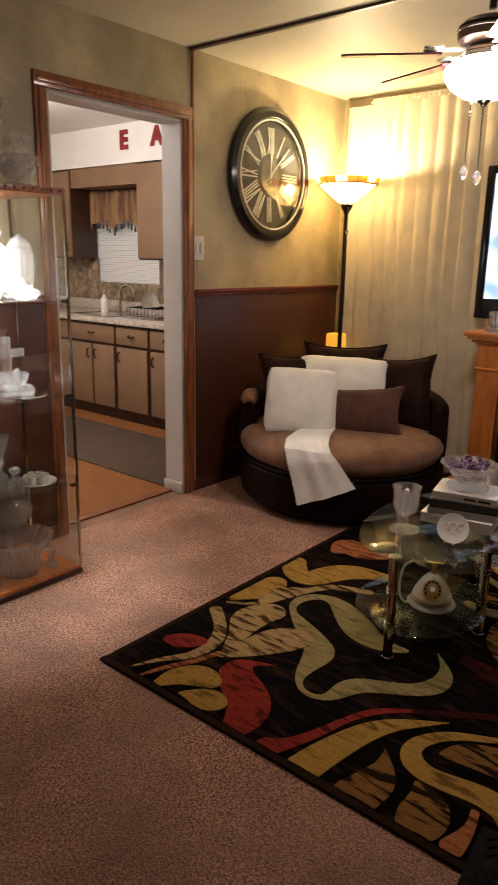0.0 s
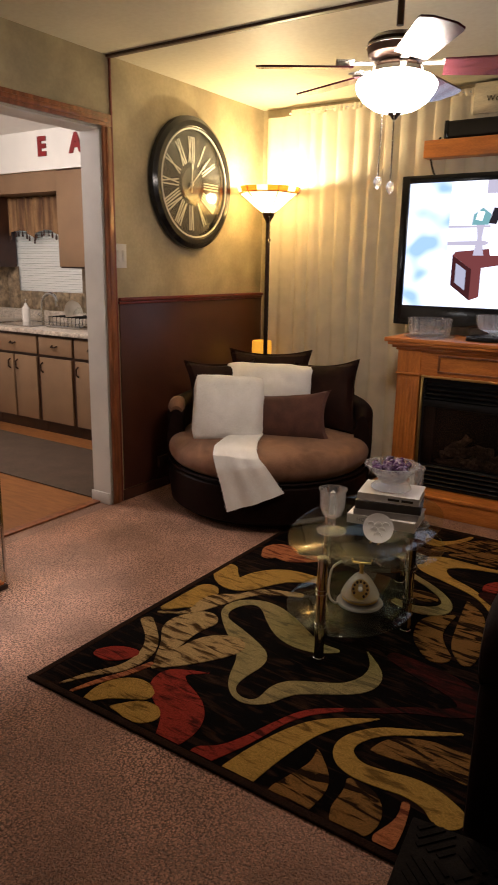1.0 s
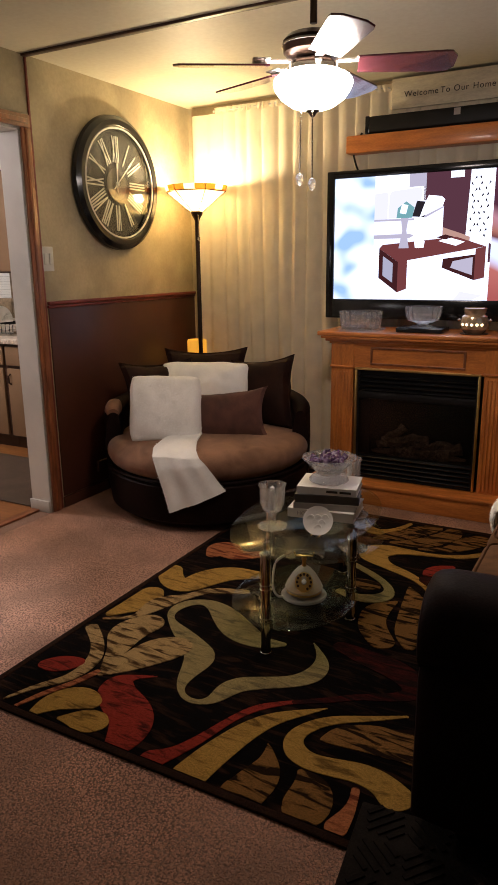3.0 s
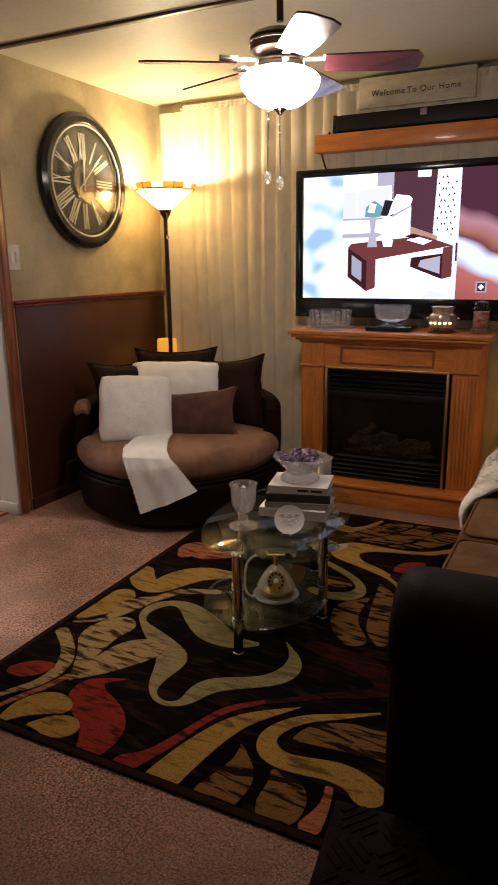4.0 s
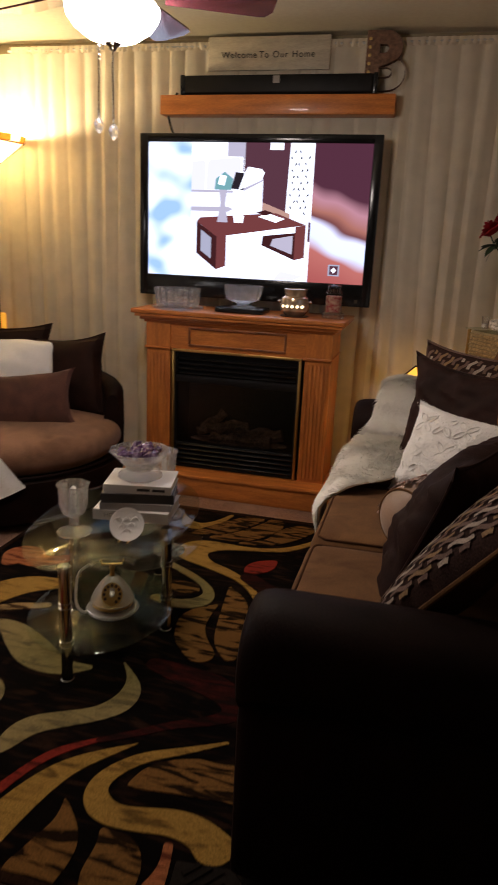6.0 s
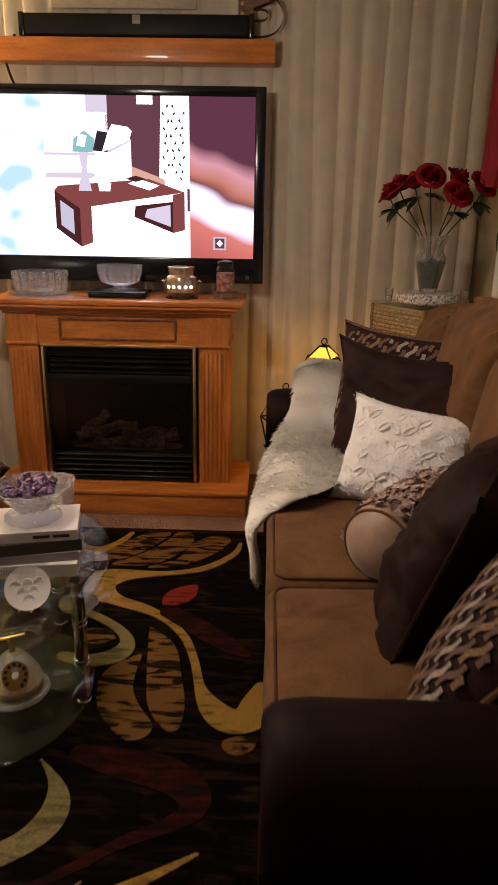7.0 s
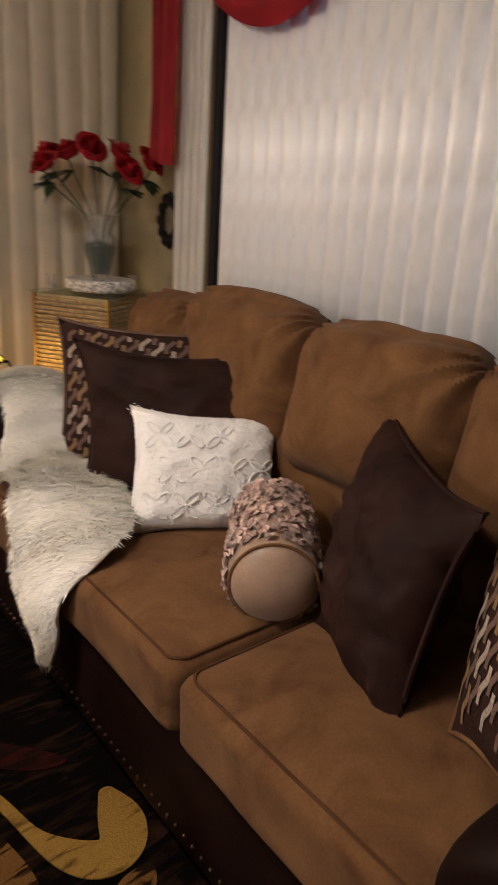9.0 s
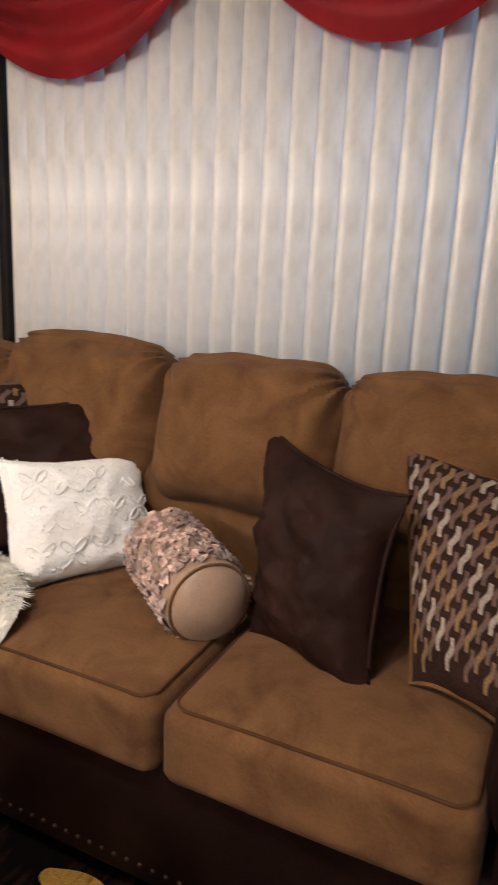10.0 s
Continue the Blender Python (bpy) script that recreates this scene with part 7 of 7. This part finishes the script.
# ---- glass display cabinet ----
cb = thing("display_cabinet", (-1.59, 2.17, 0), "glass display cabinet with oak base and studded top", "display cabinet")
CX0, CX1, CY0, CY1 = -0.20, 0.20, -0.43, 0.435
part("base", solid(CX0, CX1, CY0, CY1, 0, 0.022, bevel=0.004), DARKWOOD, cb, "dark carved base edge")
part("base_board", solid(CX0 + 0.012, CX1 - 0.012, CY0 + 0.012, CY1 - 0.012, 0.022, 0.034), OAK, cb, "pale oak floor board")
part("top_frame", solid(CX0, CX1, CY0, CY1, 1.605, 1.632, bevel=0.003), TRIM, cb, "red-brown studded top frame")
for i in range(22):
    part("stud", lathe([(0, 0), (0.006, 0.001), (0.004, 0.004), (0, 0.005)], 8), BRONZE, cb).matrix_local = pose(CX1, CY0 + 0.02 + 0.039 * i, 1.62, 0, 90, 0)
for z in (1.205, 0.815, 0.42):
    part("glass_shelf", solid(CX0 + 0.012, CX1 - 0.014, CY0 + 0.012, CY1 - 0.012, z - 0.007, z, bevel=0.001), CLEAR, cb, "glass shelf")
for x, y in ((CX1 - 0.006, CY1 - 0.006), (CX0 + 0.006, CY1 - 0.006), (CX1 - 0.006, CY0 + 0.006), (CX0 + 0.006, CY0 + 0.006)):
    part("corner_post", solid(x - 0.005, x + 0.005, y - 0.005, y + 0.005, 0.034, 1.605), CHROME, cb, "thin metal corner post")
for b in ((CX1 - 0.008, CX1 - 0.004, CY0 + 0.012, CY1 - 0.012), (CX0 + 0.014, CX1 - 0.014, CY1 - 0.008, CY1 - 0.004), (CX0 + 0.014, CX1 - 0.014, CY0 + 0.004, CY0 + 0.008)):
    g = part("glass_pane", solid(*b, 0.034, 1.605), CLEAR, cb, "clear glass side")
    g.visible_shadow = False
for z in (1.205, 0.815, 0.42):
    part("shelf_clip", solid(CX1 - 0.02, CX1 - 0.010, CY1 - 0.03, CY1 - 0.008, z - 0.012, z + 0.002), CHROME, cb)
part("standard", solid(CX0 + 0.004, CX0 + 0.012, 0.14, 0.155, 0.034, 1.605), CHROME, cb, "slotted shelf standard")


def in_cab(dx, dy, z):
    return (-1.59 + dx, 2.17 + dy, z)


FROST = crystal("clear_cut_crystal", 50, 0.16, 0.5)
vb = vessel("fluted_bowl", "large fluted crystal bowl with a flared rim", "bowl", in_cab(0.06, 0.21, 0.034), [(0.075, 0), (0.078, 0.03), (0.085, 0.07), (0.125, 0.145), (0.148, 0.17)], 0.007, FROST, 22, 0.035, 66)
vessel("globe_vase", "round ribbed crystal vase on a glass shelf bracket", "vase", in_cab(0.0, 0.20, 0.034 + 0.20), [(0.05, 0.0), (0.09, 0.03), (0.105, 0.075), (0.095, 0.12), (0.07, 0.145)], 0.006, FROST, 14, 0.03, 42)
part("stem", lathe([(0, -0.2), (0.06, -0.2), (0.02, -0.18), (0.014, -0.02), (0.05, 0.0), (0, 0.0)], 20), FROST, bpy.data.objects["globe_vase"])
fg = thing("glass_figurine", in_cab(0.10, 0.34, 0.034), "small clear glass bird figurine", "figurine")
part("body", lathe([(0, 0), (0.035, 0.004), (0.03, 0.014), (0.012, 0.03), (0.016, 0.06), (0.024, 0.08), (0.014, 0.10), (0.016, 0.115), (0.006, 0.13), (0, 0.132)], 16, flute=3, depth=0.15), FROST, fg)
dec = thing("square_decanter", in_cab(0.08, 0.02, 0.034), "square cut crystal decanter", "decanter")
part("body", lathe([(0, 0), (0.075, 0), (0.08, 0.01), (0.08, 0.09), (0.05, 0.12), (0.02, 0.13), (0.025, 0.16), (0, 0.16)], 8), FROST, dec)
cs = thing("cup_and_saucer", in_cab(0.07, 0.31, 0.42), "white porcelain cup on a saucer", "cup", "")
part("saucer", lathe([(0, 0), (0.04, 0), (0.085, 0.012), (0.085, 0.015), (0.04, 0.005), (0, 0.005)], 32), PORCELAIN, cs)
for i in range(6):
    a = i * math.pi / 3
    part("candle_cup", cup([(0.016, 0), (0.019, 0.02), (0.018, 0.035)], 0.003, 16, centre=(0.036 * math.cos(a), 0.036 * math.sin(a), 0.008)), PORCELAIN, cs, "small white porcelain cup")
for dx, dy, h in ((-0.02, 0.20, 0.22), (0.03, 0.06, 0.20)):
    fg2 = thing("champagne_flute", in_cab(dx, dy, 0.42), "tall clear crystal wine flute", "glass", "crystal flutes")
    part("foot", lathe([(0, 0), (0.036, 0), (0.03, 0.004), (0.006, 0.012), (0.005, 0.10), (0.01, 0.12), (0, 0.12)], 24), FROST, fg2)
    part("bowl", cup([(0.008, 0.118), (0.02, 0.14), (0.03, 0.175), (0.042, h)], 0.003, 24, 8, 0.02), FROST, fg2)
for dx, dy, h in ((0.10, 0.12, 0.17), (0.12, 0.18, 0.12), (0.04, 0.13, 0.24), (-0.06, 0.05, 0.2)):
    bt = thing("crystal_bottle", in_cab(dx, dy, 0.42), "cut crystal scent bottle with stopper", "bottle", "crystal bottles")
    part("bottle", lathe([(0, 0), (0.035, 0), (0.038, 0.01), (0.034, h * 0.5), (0.014, h * 0.62), (0.014, h * 0.72), (0.02, h * 0.73)], 10), FROST, bt)
    part("stopper", lathe([(0.01, h * 0.72), (0.026, h * 0.8), (0.022, h * 0.92), (0, h)], 8), FROST, bt)
cr = thing("crystal_cross", in_cab(0.02, 0.24, 0.815), "clear crystal standing cross on a stepped foot", "cross")
bm = bmesh.new()
box(bm, -0.011, 0.011, -0.017, 0.017, 0.045, 0.24, 0.004)
box(bm, -0.011, 0.011, -0.078, -0.018, 0.155, 0.188, 0.004)
box(bm, -0.011, 0.011, 0.018, 0.078, 0.155, 0.188, 0.004)
part("cross_body", bm, FROST, cr)
part("foot", lathe([(0, 0), (0.07, 0), (0.07, 0.012), (0.052, 0.013), (0.052, 0.026), (0.034, 0.027), (0.034, 0.045), (0, 0.045)], 4), FROST, cr)
swn = thing("crystal_swan", in_cab(0.10, 0.27, 0.815), "small clear crystal swan on a mirror tray", "figurine")
part("tray", lathe([(0, 0), (0.075, 0), (0.08, 0.005), (0.075, 0.008), (0, 0.008)], 24), CHROME, swn)
part("body", lathe([(0, 0.008), (0.03, 0.01), (0.038, 0.028), (0.026, 0.048), (0, 0.055)], 18), FROST, swn)
part("neck", tube(spline([(0, -0.025, 0.04), (0, -0.038, 0.07), (0, -0.028, 0.10), (0, -0.035, 0.115), (0, -0.052, 0.105)], 5), 0.006, 8), FROST, swn)
for dx, dy in ((-0.05, 0.30), (0.03, 0.10), (0.11, 0.07)):
    lo = thing("lotus_candle_holder", in_cab(dx, dy, 0.815), "crystal lotus tealight holder", "candle holder", "lotus holders")
    part("petal_cup", cup([(0.025, 0), (0.045, 0.02), (0.06, 0.05), (0.065, 0.075)], 0.005, 32, 8, 0.12), FROST, lo)
LITJAR = glow("lit_ginger_jar", (1.0, 0.93, 0.82), 11.0)
gj = thing("lit_ginger_jar", in_cab(0.05, 0.15, 1.205), "brightly lit white crystal ginger jar lamp", "lamp")
part("jar", lathe([(0, 0), (0.05, 0), (0.058, 0.02), (0.09, 0.09), (0.10, 0.15), (0.085, 0.20), (0.058, 0.225), (0.062, 0.24), (0, 0.24)], 28), LITJAR, gj, "glowing white jar")
part("rim", lathe([(0.06, 0.24), (0.072, 0.245), (0.070, 0.26), (0.055, 0.262)], 24, flute=12, depth=0.04), FROST, gj)
for dx, dy, s in ((0.10, 0.28, 1.0), (0.06, 0.35, 0.7), (-0.05, 0.33, 1.2)):
    tp = thing("glass_teapot", in_cab(dx, dy, 1.205), "small clear crystal trinket pot with a knob lid", "trinket", "crystal trinkets")
    part("pot", lathe([(0, 0), (0.025 * s, 0), (0.04 * s, 0.02 * s), (0.038 * s, 0.045 * s), (0.02 * s, 0.058 * s), (0.008 * s, 0.066 * s), (0.01 * s, 0.078 * s), (0, 0.085 * s)], 20, flute=8, depth=0.04), FROST, tp)
    part("handle", tube([(0, 0.034 * s + 0.02 * s * math.sin(q), 0.03 * s + 0.02 * s * math.cos(q)) for q in np.linspace(0, math.pi, 7)], 0.004 * s, 6), FROST, tp)
bt = thing("crystal_urn", in_cab(-0.03, 0.36, 1.205), "tall lidded cut crystal urn", "urn")
part("urn", lathe([(0, 0), (0.045, 0), (0.03, 0.02), (0.05, 0.06), (0.055, 0.16), (0.045, 0.20), (0.05, 0.205), (0.03, 0.235), (0.01, 0.25), (0, 0.26)], 24, flute=12, depth=0.03), FROST, bt)
for k, (dx, dy, h) in enumerate(((0.05, 0.20, 0.30), (0.0, 0.06, 0.34), (0.10, 0.30, 0.11), (0.02, 0.33, 0.20))):
    cv = thing("crystal_vase", in_cab(dx, dy, 1.632), "ornate clear crystal vase on top of the cabinet", "vase", "crystal vases on top")
    part("body", cup([(0.045, 0), (0.03, 0.03), (0.05, 0.09 * h / 0.3), (0.065, 0.18 * h / 0.3), (0.045, 0.24 * h / 0.3), (0.075, h)], 0.006, 36, 9, 0.06), FROST, cv)
    for q in range(5):
        a = q * 1.256
        part("scroll", tube([((0.055 + 0.022 * math.cos(w)) * math.cos(a), (0.055 + 0.022 * math.cos(w)) * math.sin(a), h * 0.72 + 0.03 * math.sin(w)) for w in np.linspace(0, 5.5, 10)], 0.005, 6), FROST, cv)

# ---- kitchen beyond the doorway ----
def unit(x0, x1, doors, drawers):
    th = thing("base_cabinet", ((x0 + x1) / 2, 4.6, 0), "tan kitchen base cabinet with dark gaps and bronze pulls", "cabinet", "kitchen base cabinets")
    w = (x1 - x0) / 2
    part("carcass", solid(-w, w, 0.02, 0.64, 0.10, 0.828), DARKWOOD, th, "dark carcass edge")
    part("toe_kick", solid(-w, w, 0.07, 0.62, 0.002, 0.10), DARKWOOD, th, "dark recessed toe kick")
    n = doors
    for i in range(n):
        a, b = -w + 0.016 + (2 * w - 0.016) * i / n, -w + (2 * w - 0.016) * (i + 1) / n - 0.008
        d = part("door", solid(a, b, 0, 0.02, 0.115, 0.640, bevel=0.003), CABINET, th)
        hx = b - 0.035 if i % 2 == 0 and n > 1 else a + 0.035
        part("handle", tube([(hx, -0.002, 0.52), (hx, -0.022, 0.535), (hx, -0.022, 0.585), (hx, -0.002, 0.60)], 0.007, 6), BRONZE, d, "bronze pull")
    for i in range(drawers):
        a, b = -w + 0.012 + (2 * w - 0.012) * i / drawers, -w + (2 * w - 0.012) * (i + 1) / drawers
        d = part("drawer", solid(a, b, 0, 0.02, 0.665, 0.808, bevel=0.003), CABINET, th)
        c = (a + b) / 2
        part("handle", tube([(c - 0.03, -0.002, 0.745), (c - 0.022, -0.022, 0.735), (c + 0.022, -0.022, 0.735), (c + 0.03, -0.002, 0.745)], 0.007, 6), BRONZE, d, "bronze pull")


unit(-5.35, -4.705, 2, 1)
unit(-4.70, -4.16, 1, 1)
unit(-4.155, -3.55, 2, 1)
unit(-3.545, -3.135, 1, 1)
unit(-3.13, -2.72, 1, 1)
unit(-2.715, -1.96, 2, 2)
ct = thing("worktop", (-3.4, 4.93, 0.83), "speckled beige laminate worktop with a backsplash lip", "worktop")
part("top", solid(-1.95, 1.44, -0.36, 0.30, 0, 0.036, bevel=0.006), COUNTER, ct)
part("upstand", solid(-1.95, 1.44, 0.30, 0.318, 0, 0.13, bevel=0.004), COUNTER, ct)
for i in range(-4, 16):
    part("backsplash_tile", solid(-1.3 + 0.17 * i, -1.135 + 0.17 * i, 0.312 if 0 else 0.305, 0.319, 0.131, 0.30 if 3.68 < 3.4 + 1.3 - 0.17 * i < 4.62 else 0.52, bevel=0.004), BACKSPLASH, ct, "pressed tin backsplash tile")
sk = thing("kitchen_sink", (-4.0, 4.90, 0.866), "stainless steel sink with a high arched tap", "sink")
bm = bmesh.new()
for b in ((-0.28, 0.28, -0.22, -0.19), (-0.28, 0.28, 0.19, 0.22), (-0.28, -0.25, -0.19, 0.19), (0.25, 0.28, -0.19, 0.19)):
    box(bm, *b, 0.0, 0.008, 0.003)
part("rim", bm, CHROME, sk)
part("basin", solid(-0.25, 0.25, -0.19, 0.19, 0.0005, 0.003), CHROME, sk)
part("tap", tube(spline([(-0.06, 0.20, 0.0), (-0.06, 0.20, 0.16), (-0.03, 0.20, 0.225), (0.05, 0.20, 0.255), (0.13, 0.19, 0.225), (0.16, 0.18, 0.15)], 6), 0.014, 10), CHROME, sk)
part("tap_lever", tube([(-0.07, 0.20, 0.0), (-0.07, 0.20, 0.05), (-0.10, 0.18, 0.07)], 0.009, 8), CHROME, sk)
sp = thing("soap_bottle", (-4.19, 5.02, 0.866), "white pump soap bottle beside the sink", "bottle")
part("bottle", lathe([(0, 0), (0.034, 0), (0.036, 0.01), (0.036, 0.12), (0.014, 0.15), (0.012, 0.165), (0, 0.165)], 20), PORCELAIN, sp)
part("pump", tube([(0, 0, 0.16), (0, 0, 0.20), (0.03, -0.02, 0.20)], 0.005, 6), PORCELAIN, sp)
dr = thing("dish_rack", (-3.42, 4.92, 0.866), "dark wire dish rack with plates and glasses", "dish rack")
part("tray", solid(-0.2, 0.2, -0.16, 0.16, 0, 0.02, bevel=0.005), CHROME, dr)
for i in range(9):
    part("wire", tube([(-0.18 + 0.045 * i, -0.14, 0.02), (-0.18 + 0.045 * i, -0.14, 0.09), (-0.18 + 0.045 * i, 0.14, 0.09), (-0.18 + 0.045 * i, 0.14, 0.02)], 0.003, 6), MATBLACK, dr)
part("plate", lathe([(0, 0), (0.09, 0.01), (0.10, 0.016), (0.09, 0.014), (0, 0.005)], 28), PORCELAIN, dr).matrix_local = pose(-0.05, 0, 0.12, 0, 80, 0)
part("bowl", cup([(0.03, 0), (0.06, 0.03), (0.075, 0.06)], 0.004, 24), CLEAR, dr).matrix_local = pose(0.06, 0, 0.17, 180, 0, 0)
sn = thing("ceramic_jar", (-3.33, 5.08, 0.866), "white and orange rounded ceramic jar", "jar")
part("jar", lathe([(0, 0), (0.06, 0), (0.075, 0.05), (0.06, 0.11), (0.045, 0.12), (0.06, 0.16), (0.045, 0.21), (0, 0.22)], 22), PORCELAIN, sn)
part("band", lathe([(0.052, 0.108), (0.058, 0.115), (0.052, 0.125)], 20), WAX, sn, "orange band")
for nm, x0, x1 in (("wall_cabinet", -5.2, -4.56), ("wall_cabinet", -3.64, -3.18), ("wall_cabinet", -3.175, -2.6), ("wall_cabinet", -2.595, -1.97)):
    th = thing(nm, ((x0 + x1) / 2, 4.95, 1.345), "tan wall cabinet with dark lower edge beside the window", "cabinet", "kitchen wall cabinets")
    w = (x1 - x0) / 2
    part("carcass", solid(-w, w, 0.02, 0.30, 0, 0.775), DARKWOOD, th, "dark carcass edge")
    d = part("door", solid(-w + 0.006, w - 0.006, 0, 0.02, 0.012, 0.765, bevel=0.003), CABINET, th)
    part("handle", tube([(w - 0.04, -0.002, 0.06), (w - 0.04, -0.02, 0.07), (w - 0.04, -0.02, 0.12), (w - 0.04, -0.002, 0.13)], 0.007, 6), BRONZE, d)
setting("kitchen_header", solid(-4.555, -3.645, 4.97, 5.24, 1.96, 2.12), CABINET, "tan header board over the sink window", "trim")
setting("kitchen_soffit", solid(-5.9, -1.94, 4.94, 5.249, 2.122, TOP), SOFFIT, "white soffit above the wall cabinets", "wall")
RED_PAINT = material("dark_red_wood", (0.22, 0.015, 0.015), 0.5, vary=0.2, scale=12)
for s, x in (("E", -3.76), ("A", -3.36)):
    th = thing("wall_letter", (x, 4.94, 2.295), "dark red wooden capital letter on the soffit", "letter", "kitchen letters")
    writing("letter_body", s, 0.195, RED_PAINT, th, pose(0, -0.008, 0, 90, 0, 0), 0.007, 0.009)
kw = setting("window_2", solid(-4.62, -3.68, 5.30, 5.33, 1.07, 1.10), WHITE, "kitchen window behind white slatted blinds", "window")
pk = part("pane", solid(-4.62, -3.68, 5.312, 5.318, 1.10, 1.9), CLEAR, kw)
pk.visible_shadow = False
kb = thing("slatted_blind", (-4.15, 5.255, 1.07), "white horizontal slatted blind in the kitchen window", "blind")
part("headrail", solid(-0.47, 0.47, 0.0, 0.03, 0.80, 0.82), WHITE, kb)
sl = bpy.data.meshes.new("slat")
bm = solid(-0.468, 0.468, -0.012, 0.012, -0.0008, 0.0008)
bm.to_mesh(sl)
bm.free()
sl.materials.append(SOFFIT)
for i in range(36):
    ob = new("slat", sl)
    ob.parent = kb
    ob.matrix_local = pose(0, 0.016, 0.012 + 0.022 * i, 55, 0, 0)
vl = thing("kitchen_valance", (-4.08, 5.17, 0), "brown and gold fringed valance over the sink window", "valance")
VAL = material("brown_gold_stripe", (0.30, 0.17, 0.07), 0.8, second=(0.10, 0.045, 0.02), scale=7, stretch=(3, 3, 0.3), grain=0.2, grain_scale=120)


def val_fn(u, v):
    low = 1.60 + 0.07 * abs(math.sin(u * math.pi * 2.5)) ** 0.7
    return (-0.50 + 0.90 * u, 0.018 * math.sin(u * 50), low + (1.95 - low) * v)


part("cloth", sheet(val_fn, 60, 8), VAL, vl)
for i in range(26):
    u = (i + 0.5) / 26
    p = val_fn(u, 0)
    part("tassel", lathe([(0.002, 0), (0.006, -0.015), (0.009, -0.05), (0, -0.055)], 6, centre=(p[0], p[1], p[2])), DARKWOOD, vl)
km = thing("kitchen_mat", (-2.95, 4.05, 0.002), "grey woven mat on the kitchen floor", "mat", turn=0)
part("mat", solid(-1.0, 0.97, -0.38, 0.40, 0.001, 0.008, bevel=0.003), MAT_GREY, km)
